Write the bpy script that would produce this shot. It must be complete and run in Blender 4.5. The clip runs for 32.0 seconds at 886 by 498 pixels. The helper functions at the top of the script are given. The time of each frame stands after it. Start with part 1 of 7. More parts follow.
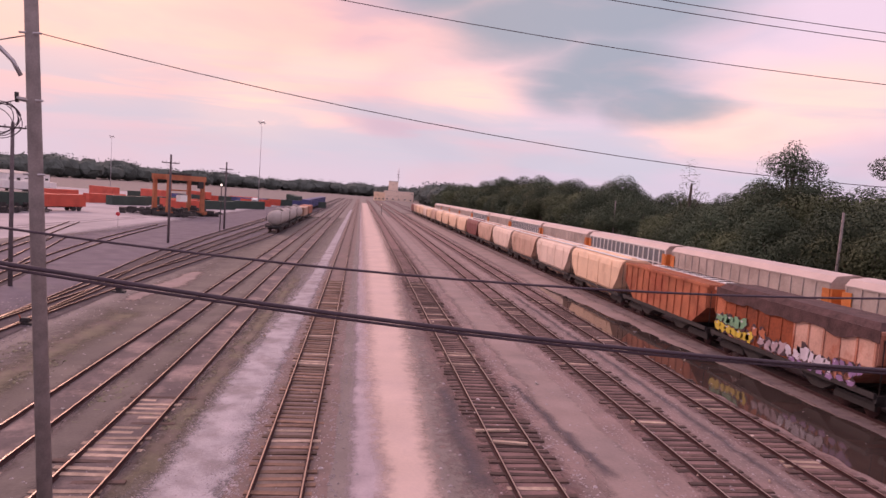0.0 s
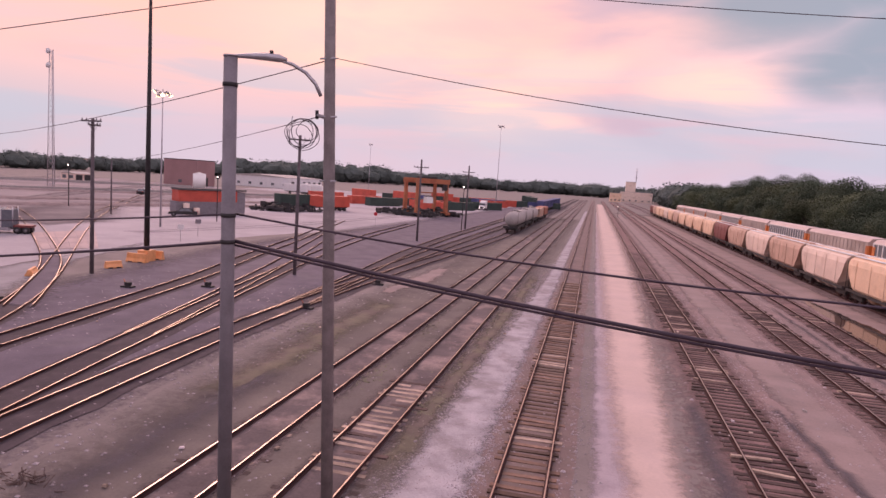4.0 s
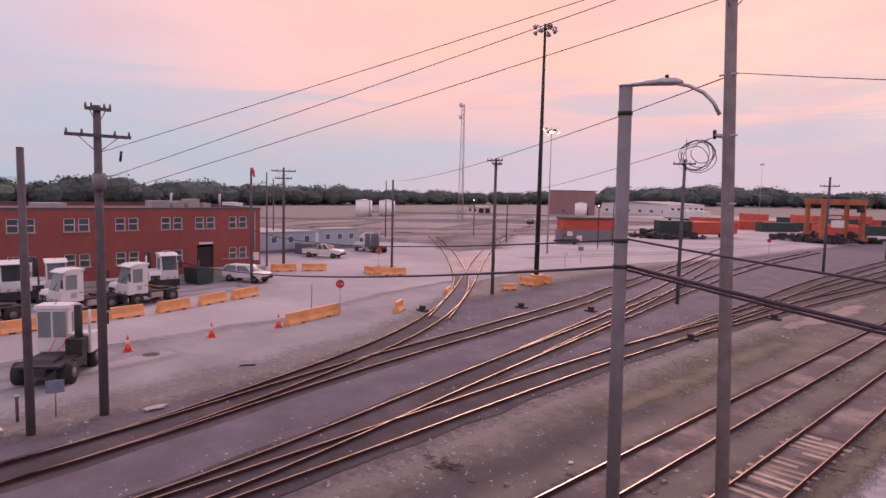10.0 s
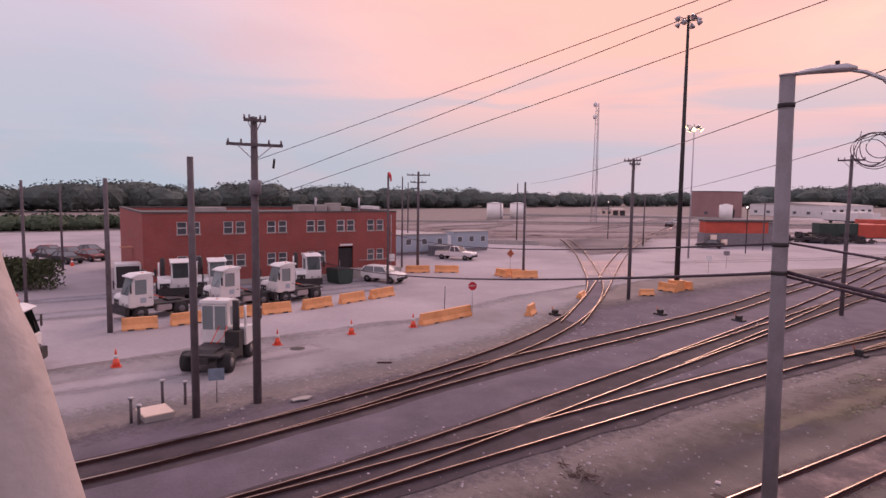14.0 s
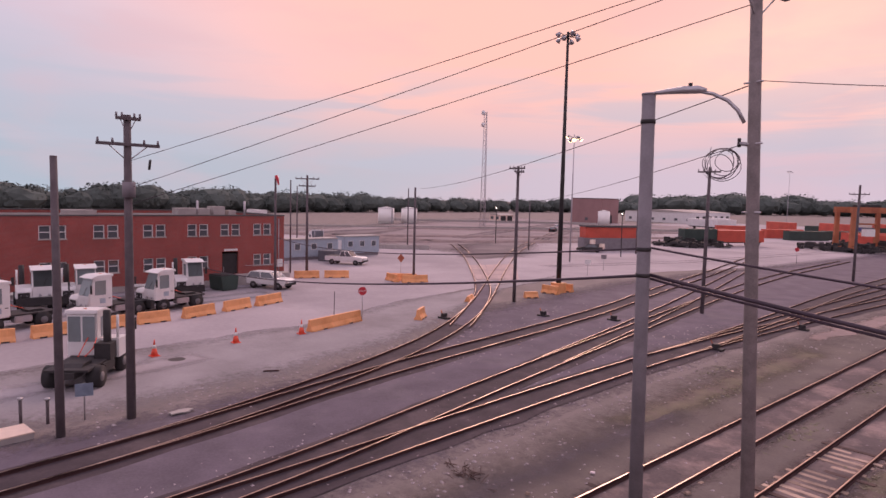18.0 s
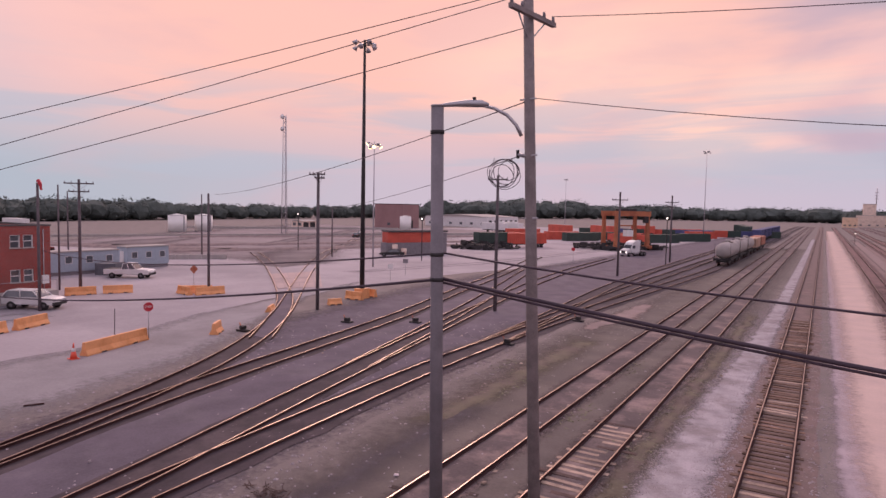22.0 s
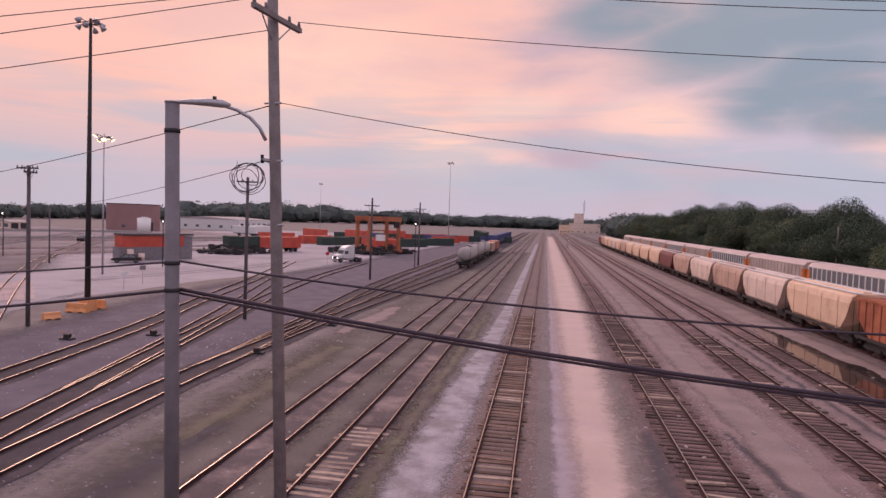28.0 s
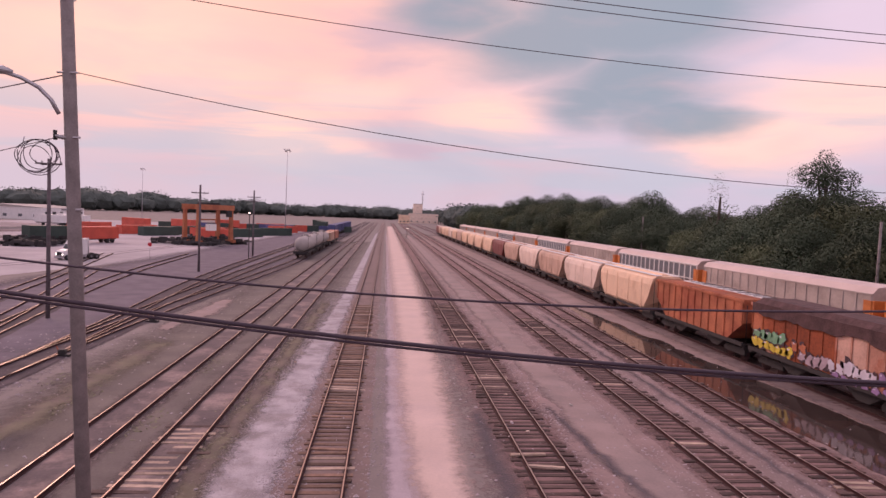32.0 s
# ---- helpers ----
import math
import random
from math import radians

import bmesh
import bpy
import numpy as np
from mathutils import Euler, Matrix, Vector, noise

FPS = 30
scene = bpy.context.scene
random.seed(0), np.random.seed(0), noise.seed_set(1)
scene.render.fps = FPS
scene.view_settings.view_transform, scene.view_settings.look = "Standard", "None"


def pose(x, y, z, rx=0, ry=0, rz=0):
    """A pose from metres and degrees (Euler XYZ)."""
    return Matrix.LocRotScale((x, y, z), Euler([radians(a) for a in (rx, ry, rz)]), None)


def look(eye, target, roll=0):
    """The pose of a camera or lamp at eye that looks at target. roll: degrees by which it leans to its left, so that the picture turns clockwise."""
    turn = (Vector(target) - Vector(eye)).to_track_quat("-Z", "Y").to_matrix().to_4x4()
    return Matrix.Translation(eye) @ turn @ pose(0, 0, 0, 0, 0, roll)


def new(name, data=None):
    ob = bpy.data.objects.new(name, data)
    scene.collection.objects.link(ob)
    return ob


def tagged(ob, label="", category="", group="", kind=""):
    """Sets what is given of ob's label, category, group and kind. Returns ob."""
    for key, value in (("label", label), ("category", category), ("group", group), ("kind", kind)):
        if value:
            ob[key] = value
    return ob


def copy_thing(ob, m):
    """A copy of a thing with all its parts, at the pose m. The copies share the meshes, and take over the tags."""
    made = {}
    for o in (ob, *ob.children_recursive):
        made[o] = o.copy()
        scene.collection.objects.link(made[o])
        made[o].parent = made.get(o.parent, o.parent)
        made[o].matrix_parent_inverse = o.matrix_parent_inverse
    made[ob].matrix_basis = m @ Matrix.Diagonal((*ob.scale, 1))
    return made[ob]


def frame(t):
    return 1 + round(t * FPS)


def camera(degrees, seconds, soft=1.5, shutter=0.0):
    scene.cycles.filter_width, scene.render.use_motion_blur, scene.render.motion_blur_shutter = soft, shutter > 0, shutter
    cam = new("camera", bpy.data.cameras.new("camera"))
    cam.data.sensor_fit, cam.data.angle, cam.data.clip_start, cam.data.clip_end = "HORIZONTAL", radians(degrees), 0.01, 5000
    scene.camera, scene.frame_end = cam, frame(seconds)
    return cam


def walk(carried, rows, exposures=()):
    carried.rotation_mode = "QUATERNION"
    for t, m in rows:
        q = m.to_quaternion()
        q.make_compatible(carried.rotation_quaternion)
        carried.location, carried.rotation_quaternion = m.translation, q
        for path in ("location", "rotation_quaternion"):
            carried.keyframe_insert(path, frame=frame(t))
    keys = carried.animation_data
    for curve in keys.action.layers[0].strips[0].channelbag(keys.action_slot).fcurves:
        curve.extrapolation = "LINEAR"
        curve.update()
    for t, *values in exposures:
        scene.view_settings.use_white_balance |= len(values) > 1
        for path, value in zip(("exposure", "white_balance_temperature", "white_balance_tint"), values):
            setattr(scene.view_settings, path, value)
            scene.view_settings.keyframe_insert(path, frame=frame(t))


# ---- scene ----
cam = camera(69.7, 32.0)
PATH = [
    (0, (3.0, -3.29, 9.18), (3.266, -1.315, 9.014), 4.18),
    (0.5, (2.956, -3.353, 9.205), (3.145, -1.369, 9.034), 4.33),
    (1, (2.823, -3.391, 9.235), (2.928, -1.402, 9.058), 4.39),
    (1.5, (2.801, -3.330, 9.241), (2.822, -1.339, 9.056), 4.40),
    (2, (2.765, -3.287, 9.251), (2.697, -1.297, 9.061), 4.31),
    (3, (2.601, -3.316, 9.215), (2.335, -1.344, 9.013), 4.17),
    (3.5, (2.523, -3.302, 9.205), (2.165, -1.345, 8.997), 3.98),
    (5.5, (2.381, -3.287, 9.178), (1.658, -1.435, 8.962), 3.42),
    (6, (2.349, -3.354, 9.176), (1.539, -1.537, 8.963), 3.14),
    (7, (2.360, -3.443, 9.088), (1.369, -1.718, 8.879), 2.54),
    (8, (2.179, -3.302, 9.148), (1.020, -1.685, 8.946), 2.07),
    (9, (2.250, -3.462, 9.123), (0.942, -1.961, 8.934), 1.81),
    (10, (2.195, -3.548, 9.122), (0.754, -2.172, 8.943), 1.31),
    (11, (2.110, -3.598, 9.092), (0.553, -2.354, 8.919), 1.00),
    (12, (1.987, -3.581, 9.128), (0.313, -2.500, 8.952), 0.60),
    (13, (1.961, -3.585, 9.128), (0.250, -2.565, 8.951), 0.50),
    (13.5, (1.988, -3.595, 9.113), (0.286, -2.560, 8.936), 0.60),
    (15.5, (2.061, -3.612, 9.087), (0.413, -2.493, 8.909), 1.05),
    (16, (2.106, -3.614, 9.113), (0.482, -2.460, 8.937), 1.14),
    (17, (2.156, -3.651, 9.106), (0.587, -2.422, 8.939), 1.28),
    (18, (2.256, -3.605, 9.137), (0.767, -2.279, 8.980), 1.38),
    (19, (2.333, -3.596, 9.171), (0.943, -2.166, 9.025), 1.35),
    (20, (2.377, -3.570, 9.171), (1.097, -2.039, 9.033), 1.30),
    (21, (2.382, -3.469, 9.196), (1.224, -1.844, 9.066), 1.27),
    (22, (2.348, -3.397, 9.194), (1.325, -1.683, 9.068), 1.12),
    (23, (2.383, -3.365, 9.187), (1.493, -1.578, 9.064), 1.27),
    (24, (2.419, -3.330, 9.164), (1.656, -1.485, 9.050), 1.63),
    (25, (2.511, -3.363, 9.198), (1.856, -1.477, 9.086), 1.54),
    (25.5, (2.535, -3.350, 9.217), (1.933, -1.446, 9.109), 1.71),
    (27.5, (2.516, -3.299, 9.296), (2.139, -1.337, 9.204), 1.99),
    (28, (2.574, -3.323, 9.288), (2.259, -1.350, 9.196), 2.14),
    (29, (2.635, -3.368, 9.270), (2.463, -1.378, 9.176), 2.35),
    (30, (2.754, -3.336, 9.218), (2.724, -1.339, 9.121), 2.31),
    (31, (2.870, -3.247, 9.214), (2.962, -1.251, 9.113), 2.59),
    (32, (2.870, -3.170, 9.208), (3.053, -1.182, 9.104), 2.42),
]
EXPOSURES = [(0, 0.40, 6900, 33), (6, 0.35, 6650, 28), (13, 0.23, 6700, 30), (16, 0.26, 6750, 30), (19, 0.20, 6600, 27), (28, 0.10, 6450, 22), (32, 0.30, 6750, 29)]
walk(cam, [(t, look(eye, target, roll)) for t, eye, target, roll in PATH], EXPOSURES)

# ---- world: dusk sky, pink to the west, slate cloud to the north ----
world = bpy.data.worlds.new("dusk_sky")
scene.world = world
world.use_nodes = True
wn, wl = world.node_tree.nodes, world.node_tree.links
wn.clear()


def wnode(kind, **values):
    n = wn.new(kind)
    for k, v in values.items():
        n.inputs[k].default_value = v
    return n


def wmath(op, a, b=None):
    n = wn.new("ShaderNodeMath")
    n.operation = op
    n.use_clamp = False
    for i, v in enumerate((a, b)):
        if v is None:
            continue
        if isinstance(v, (int, float)):
            n.inputs[i].default_value = v
        else:
            wl.new(v, n.inputs[i])
    return n.outputs[0]


def wmix(fac, a, b):
    n = wn.new("ShaderNodeMix")
    n.data_type = "RGBA"
    for i, v in ((0, fac), (6, a), (7, b)):
        if isinstance(v, tuple):
            n.inputs[i].default_value = (*v, 1)
        elif isinstance(v, (int, float)):
            n.inputs[i].default_value = v
        else:
            wl.new(v, n.inputs[i])
    return n.outputs[2]


def toward(yaw, up):
    """Cosine between the sky's direction and a bearing (degrees left of north, degrees up)."""
    n = wn.new("ShaderNodeVectorMath")
    n.operation = "DOT_PRODUCT"
    wl.new(sky_dir, n.inputs[0])
    a, e = radians(yaw), radians(up)
    n.inputs[1].default_value = (-math.sin(a) * math.cos(e), math.cos(a) * math.cos(e), math.sin(e))
    return n.outputs["Value"]


def span(v, lo, hi):
    n = wn.new("ShaderNodeMapRange")
    n.interpolation_type = "SMOOTHSTEP"
    wl.new(v, n.inputs[0])
    n.inputs[1].default_value, n.inputs[2].default_value = lo, hi
    return n.outputs[0]


sky_dir = wn.new("ShaderNodeTexCoord").outputs["Generated"]
sky_xyz = wn.new("ShaderNodeSeparateXYZ")
wl.new(sky_dir, sky_xyz.inputs[0])
sky_up = sky_xyz.outputs["Z"]
cloud_map = wn.new("ShaderNodeMapping")
cloud_map.inputs["Scale"].default_value = (1.0, 1.0, 3.4)
cloud_map.inputs["Location"].default_value = (0.35, 0.1, 0.0)
wl.new(sky_dir, cloud_map.inputs[0])
cloud_big = wnode("ShaderNodeTexNoise", Scale=1.9, Detail=5.0, Roughness=0.48, Distortion=0.5)
wl.new(cloud_map.outputs[0], cloud_big.inputs["Vector"])
cloud_fine = wnode("ShaderNodeTexNoise", Scale=4.5, Detail=5.0, Roughness=0.5, Distortion=0.3)
wl.new(cloud_map.outputs[0], cloud_fine.inputs["Vector"])
flat = wn.new("ShaderNodeMapping")
flat.inputs["Scale"].default_value = (1.0, 1.0, 2.4)
wl.new(sky_dir, flat.inputs[0])
warp = wn.new("ShaderNodeVectorMath")
warp.operation = "MULTIPLY_ADD"
wl.new(cloud_fine.outputs["Color"], warp.inputs[0])
warp.inputs[1].default_value = (0.16, 0.16, 0.16)
wl.new(flat.outputs[0], warp.inputs[2])


def cloud_at(yaw, up, inner, outer):
    """1 near a bearing (degrees left of north, degrees up), falling to 0 outside, with a torn edge."""
    n = wn.new("ShaderNodeVectorMath")
    n.operation = "DISTANCE"
    wl.new(warp.outputs[0], n.inputs[0])
    a, e = radians(yaw), radians(up)
    n.inputs[1].default_value = (-math.sin(a) * math.cos(e) + 0.08, math.cos(a) * math.cos(e) + 0.08, 2.4 * math.sin(e) + 0.08)
    return span(n.outputs["Value"], outer, inner)


def most(*v):
    r = v[0]
    for k in v[1:]:
        r = wmath("MAXIMUM", r, k)
    return r


warm = span(toward(30, 24), 0.55, 0.97)
base_sky = wmix(warm, (0.62, 0.55, 0.63), (0.90, 0.535, 0.43))
west = span(toward(85, 4), 0.60, 0.98)
low_col = wmix(west, (0.475, 0.475, 0.55), (0.33, 0.45, 0.50))
base_sky = wmix(wmath("MULTIPLY", span(sky_up, 0.19, 0.03), 0.85), base_sky, low_col)
base_sky = wmix(wmath("MULTIPLY", cloud_at(88, 7, 0.05, 0.55), 0.6), base_sky, (0.34, 0.46, 0.51))
base_sky = wmix(span(sky_up, 0.38, 0.75), base_sky, (0.66, 0.60, 0.70))
# broken grey and pink cloud to the north, one slate bank to the north-east, creamy gaps beside it
streaks = span(cloud_big.outputs[0], 0.47, 0.66)
north = wmath("MULTIPLY", streaks, span(toward(-20, 14), 0.72, 0.97))
sky_col = wmix(wmath("MULTIPLY", north, 0.75), base_sky, (0.44, 0.38, 0.45))
gaps = most(cloud_at(-31, 7.2, 0.05, 0.18), cloud_at(-37, 9.5, 0.03, 0.22), cloud_at(9, 6.5, 0.02, 0.17), cloud_at(4, 10, 0.02, 0.13), cloud_at(-8, 9, 0.01, 0.12), cloud_at(20, 12, 0.05, 0.3))
sky_col = wmix(wmath("MULTIPLY", gaps, 0.75), sky_col, (1.0, 0.655, 0.50))
# flat grey-blue streaks low over the horizon
streak_map = wn.new("ShaderNodeMapping")
streak_map.inputs["Scale"].default_value = (1.0, 1.0, 9.0)
streak_map.inputs["Location"].default_value = (0.2, 0.7, 0.3)
wl.new(sky_dir, streak_map.inputs[0])
streak_noise = wnode("ShaderNodeTexNoise", Scale=2.6, Detail=5.0, Roughness=0.5, Distortion=0.6)
wl.new(streak_map.outputs[0], streak_noise.inputs["Vector"])
low_band = wmath("MULTIPLY", span(streak_noise.outputs[0], 0.46, 0.62), wmath("MULTIPLY", span(sky_up, 0.02, 0.06), span(sky_up, 0.24, 0.12)))
sky_col = wmix(wmath("MULTIPLY", low_band, 0.6), sky_col, (0.42, 0.49, 0.545))
slate = most(cloud_at(-21, 11.5, 0.05, 0.20), cloud_at(-25, 9.2, 0.04, 0.13), cloud_at(-17, 10.2, 0.02, 0.13), cloud_at(-13, 15, 0.05, 0.2), cloud_at(-6, 17.5, 0.03, 0.17), cloud_at(-20, 17, 0.1, 0.28))
sky_col = wmix(wmath("MULTIPLY", slate, 0.86), sky_col, (0.215, 0.31, 0.36))
thin = wmath("MULTIPLY", span(cloud_fine.outputs[0], 0.48, 0.72), 0.3)
sky_col = wmix(thin, sky_col, (0.64, 0.44, 0.45))
wbg = wn.new("ShaderNodeBackground")
wl.new(sky_col, wbg.inputs[0])
wbg.inputs[1].default_value = 1.0
wl.new(wbg.outputs[0], wn.new("ShaderNodeOutputWorld").inputs[0])

sun_data = bpy.data.lights.new("sun", "SUN")
sun_data.energy, sun_data.angle, sun_data.color = 1.2, radians(20), (1.0, 0.72, 0.62)
sun_lamp = new("sun", sun_data)
sun_lamp.matrix_basis = look((-60, 80, 60), (0, 0, 0))

# ---- materials ----


def material(name, color, rough=0.8, metal=0.0, var=0.25, scale=3.0, fine=40.0, bump=0.0, second=None, cover=0.5, random_tint=0.0, emit=0.0, spec=0.5, feather=0.0, soft=0.1):
    """A worn surface: base colour varied by coarse and fine noise, a second colour in patches (rust, dust, soot), fine relief."""
    m = bpy.data.materials.new(name)
    m.use_nodes = True
    nt = m.node_tree
    n, l = nt.nodes, nt.links
    b = n["Principled BSDF"]
    b.inputs["Metallic"].default_value, b.inputs["Roughness"].default_value = metal, rough
    b.inputs["Specular IOR Level"].default_value = spec
    geo = n.new("ShaderNodeNewGeometry")
    obj = n.new("ShaderNodeTexCoord")
    coarse = n.new("ShaderNodeTexNoise")
    coarse.inputs["Scale"].default_value, coarse.inputs["Detail"].default_value = scale, 5
    l.new(geo.outputs["Position"], coarse.inputs["Vector"])
    grain = n.new("ShaderNodeTexNoise")
    grain.inputs["Scale"].default_value, grain.inputs["Detail"].default_value = fine, 3
    l.new(geo.outputs["Position"], grain.inputs["Vector"])
    add = n.new("ShaderNodeMath")
    add.operation = "MULTIPLY_ADD"
    l.new(grain.outputs[0], add.inputs[0])
    add.inputs[1].default_value = 0.5
    l.new(coarse.outputs[0], add.inputs[2])
    rng = n.new("ShaderNodeMapRange")
    l.new(add.outputs[0], rng.inputs[0])
    rng.inputs[1].default_value, rng.inputs[2].default_value = 0.45, 1.05
    rng.inputs[3].default_value, rng.inputs[4].default_value = 1 - var, 1 + var
    mul = n.new("ShaderNodeMix")
    mul.data_type, mul.blend_type = "RGBA", "MULTIPLY"
    mul.inputs[0].default_value = 1.0
    src = None
    if second:
        pick = n.new("ShaderNodeMapRange")
        patch = n.new("ShaderNodeTexNoise")
        patch.inputs["Scale"].default_value, patch.inputs["Detail"].default_value = scale * 0.6, 7
        patch.inputs["Roughness"].default_value = 0.65
        l.new(geo.outputs["Position"], patch.inputs["Vector"])
        l.new(patch.outputs[0], pick.inputs[0])
        c = 0.72 - 0.42 * cover
        pick.inputs[1].default_value, pick.inputs[2].default_value = c - 0.07, c + 0.07
        mix = n.new("ShaderNodeMix")
        mix.data_type = "RGBA"
        l.new(pick.outputs[0], mix.inputs[0])
        mix.inputs[6].default_value, mix.inputs[7].default_value = (*color, 1), (*second, 1)
        src = mix.outputs[2]
    if random_tint:
        info = n.new("ShaderNodeObjectInfo")
        r2 = n.new("ShaderNodeMapRange")
        l.new(info.outputs["Random"], r2.inputs[0])
        r2.inputs[3].default_value, r2.inputs[4].default_value = 1 - random_tint, 1 + random_tint
        m3 = n.new("ShaderNodeMath")
        m3.operation = "MULTIPLY"
        l.new(rng.outputs[0], m3.inputs[0])
        l.new(r2.outputs[0], m3.inputs[1])
        fac = m3.outputs[0]
    else:
        fac = rng.outputs[0]
    comb = n.new("ShaderNodeCombineColor")
    for i in range(3):
        l.new(fac, comb.inputs[i])
    if src:
        l.new(src, mul.inputs[6])
    else:
        mul.inputs[6].default_value = (*color, 1)
    l.new(comb.outputs[0], mul.inputs[7])
    l.new(mul.outputs[2], b.inputs["Base Color"])
    if bump:
        bp = n.new("ShaderNodeBump")
        bp.inputs["Strength"].default_value = bump
        bp.inputs["Distance"].default_value = 0.03
        l.new(add.outputs[0], bp.inputs["Height"])
        l.new(bp.outputs[0], b.inputs["Normal"])
    if feather:
        # ragged, speckled margins: the sheet thins out towards its two long edges
        gen = n.new("ShaderNodeSeparateXYZ")
        l.new(obj.outputs["UV"], gen.inputs[0])
        fold = n.new("ShaderNodeMath")
        fold.operation = "PINGPONG"
        l.new(gen.outputs["X"], fold.inputs[0])
        fold.inputs[1].default_value = 0.5
        ends = n.new("ShaderNodeMath")
        ends.operation = "PINGPONG"
        l.new(gen.outputs["Y"], ends.inputs[0])
        ends.inputs[1].default_value = 0.5
        ends4 = n.new("ShaderNodeMath")
        ends4.operation = "MULTIPLY"
        l.new(ends.outputs[0], ends4.inputs[0])
        ends4.inputs[1].default_value = 4.0
        both = n.new("ShaderNodeMath")
        both.operation = "MINIMUM"
        l.new(fold.outputs[0], both.inputs[0])
        l.new(ends4.outputs[0], both.inputs[1])
        speck = n.new("ShaderNodeTexNoise")
        speck.inputs["Scale"].default_value, speck.inputs["Detail"].default_value, speck.inputs["Roughness"].default_value = 2.2, 9, 0.78
        l.new(geo.outputs["Position"], speck.inputs["Vector"])
        tot = n.new("ShaderNodeMath")
        tot.operation = "MULTIPLY_ADD"
        l.new(speck.outputs[0], tot.inputs[0])
        tot.inputs[1].default_value = 0.5
        l.new(both.outputs[0], tot.inputs[2])
        cut = n.new("ShaderNodeMapRange")
        cut.interpolation_type = "SMOOTHSTEP"
        l.new(tot.outputs[0], cut.inputs[0])
        cut.inputs[1].default_value, cut.inputs[2].default_value = 0.25 + feather - soft, 0.25 + feather + soft
        l.new(cut.outputs[0], b.inputs["Alpha"])
    if emit:
        b.inputs["Emission Color"].default_value = (*color, 1)
        b.inputs["Emission Strength"].default_value = emit
    return m


def brick_material(name, a, b_, mortar):
    m = material(name, a, 0.9, var=0.18, scale=0.5, fine=8)
    nt = m.node_tree
    n, l = nt.nodes, nt.links
    geo = n.new("ShaderNodeNewGeometry")
    sep = n.new("ShaderNodeSeparateXYZ")
    l.new(geo.outputs["Position"], sep.inputs[0])
    s = n.new("ShaderNodeMath")
    l.new(sep.outputs["X"], s.inputs[0])
    l.new(sep.outputs["Y"], s.inputs[1])
    vec = n.new("ShaderNodeCombineXYZ")
    l.new(s.outputs[0], vec.inputs[0])
    l.new(sep.outputs["Z"], vec.inputs[1])
    br = n.new("ShaderNodeTexBrick")
    br.inputs["Color1"].default_value, br.inputs["Color2"].default_value = (*a, 1), (*b_, 1)
    br.inputs["Mortar"].default_value = (*mortar, 1)
    br.inputs["Scale"].default_value = 1.0
    br.inputs["Brick Width"].default_value, br.inputs["Row Height"].default_value = 0.21, 0.075
    br.inputs["Mortar Size"].default_value = 0.009
    l.new(vec.outputs[0], br.inputs["Vector"])
    mul = next(k for k in n if k.bl_idname == "ShaderNodeMix" and k.blend_type == "MULTIPLY")
    l.new(br.outputs["Color"], mul.inputs[6])
    return m


M = {}
M["dirt"] = material("yard_dirt", (0.205, 0.172, 0.162), 0.95, var=0.24, scale=0.35, fine=9, bump=0.5, second=(0.185, 0.155, 0.145), cover=0.4)
M["dirt_dark"] = material("trodden_dirt", (0.12, 0.092, 0.093), 0.95, feather=0.2, soft=0.14, var=0.3, scale=0.6, fine=10, bump=0.6, second=(0.27, 0.2, 0.185), cover=0.4)
M["stain"] = material("oily_stain", (0.105, 0.088, 0.100), 0.95, var=0.3, scale=0.8, fine=12, feather=0.42, soft=0.34)
M["weedy"] = material("weedy_dirt", (0.155, 0.132, 0.092), 0.95, var=0.35, scale=0.7, fine=10, bump=0.6, feather=0.3, soft=0.22, second=(0.15, 0.113, 0.098), cover=0.5)
M["dirt_mid"] = material("brown_dirt", (0.138, 0.114, 0.104), 0.95, feather=0.14, soft=0.2, var=0.32, scale=0.45, fine=9, bump=0.6, second=(0.155, 0.128, 0.112), cover=0.45)
M["bed_pale"] = material("red_brown_ballast", (0.22, 0.132, 0.124), 0.95, feather=0.16, soft=0.12, var=0.3, scale=0.8, fine=14, bump=0.8, second=(0.15, 0.09, 0.09), cover=0.4)
M["bed_brown"] = material("brown_ballast", (0.20, 0.14, 0.13), 0.95, var=0.3, scale=0.8, fine=14, bump=0.8, second=(0.16, 0.12, 0.105), cover=0.4)
M["tie_gold"] = material("brown_tie", (0.165, 0.098, 0.07), 0.9, var=0.4, scale=3, fine=30, bump=0.5, random_tint=0.5)
M["dust"] = material("grey_dust", (0.295, 0.272, 0.283), 0.95, feather=0.14, soft=0.16, var=0.2, scale=0.3, fine=7, bump=0.3, second=(0.245, 0.225, 0.232), cover=0.45)
M["dirt_red"] = material("red_brown_dirt", (0.25, 0.175, 0.165), 0.95, feather=0.04, soft=0.04, var=0.3, scale=0.5, fine=9, bump=0.6, second=(0.205, 0.15, 0.142), cover=0.45)
M["dust2"] = material("pink_dust", (0.29, 0.215, 0.2), 0.95, feather=0.17, soft=0.14, var=0.2, scale=0.4, fine=9, bump=0.5, second=(0.245, 0.188, 0.178), cover=0.45)
M["soot"] = material("sooty_bed", (0.055, 0.040, 0.048), 0.95, var=0.35, scale=0.8, fine=12, bump=0.7, second=(0.085, 0.064, 0.07), cover=0.4)
M["lot"] = material("worn_concrete_lot", (0.385, 0.345, 0.365), 0.9, var=0.16, scale=0.10, fine=3, bump=0.2, second=(0.31, 0.28, 0.298), cover=0.5)
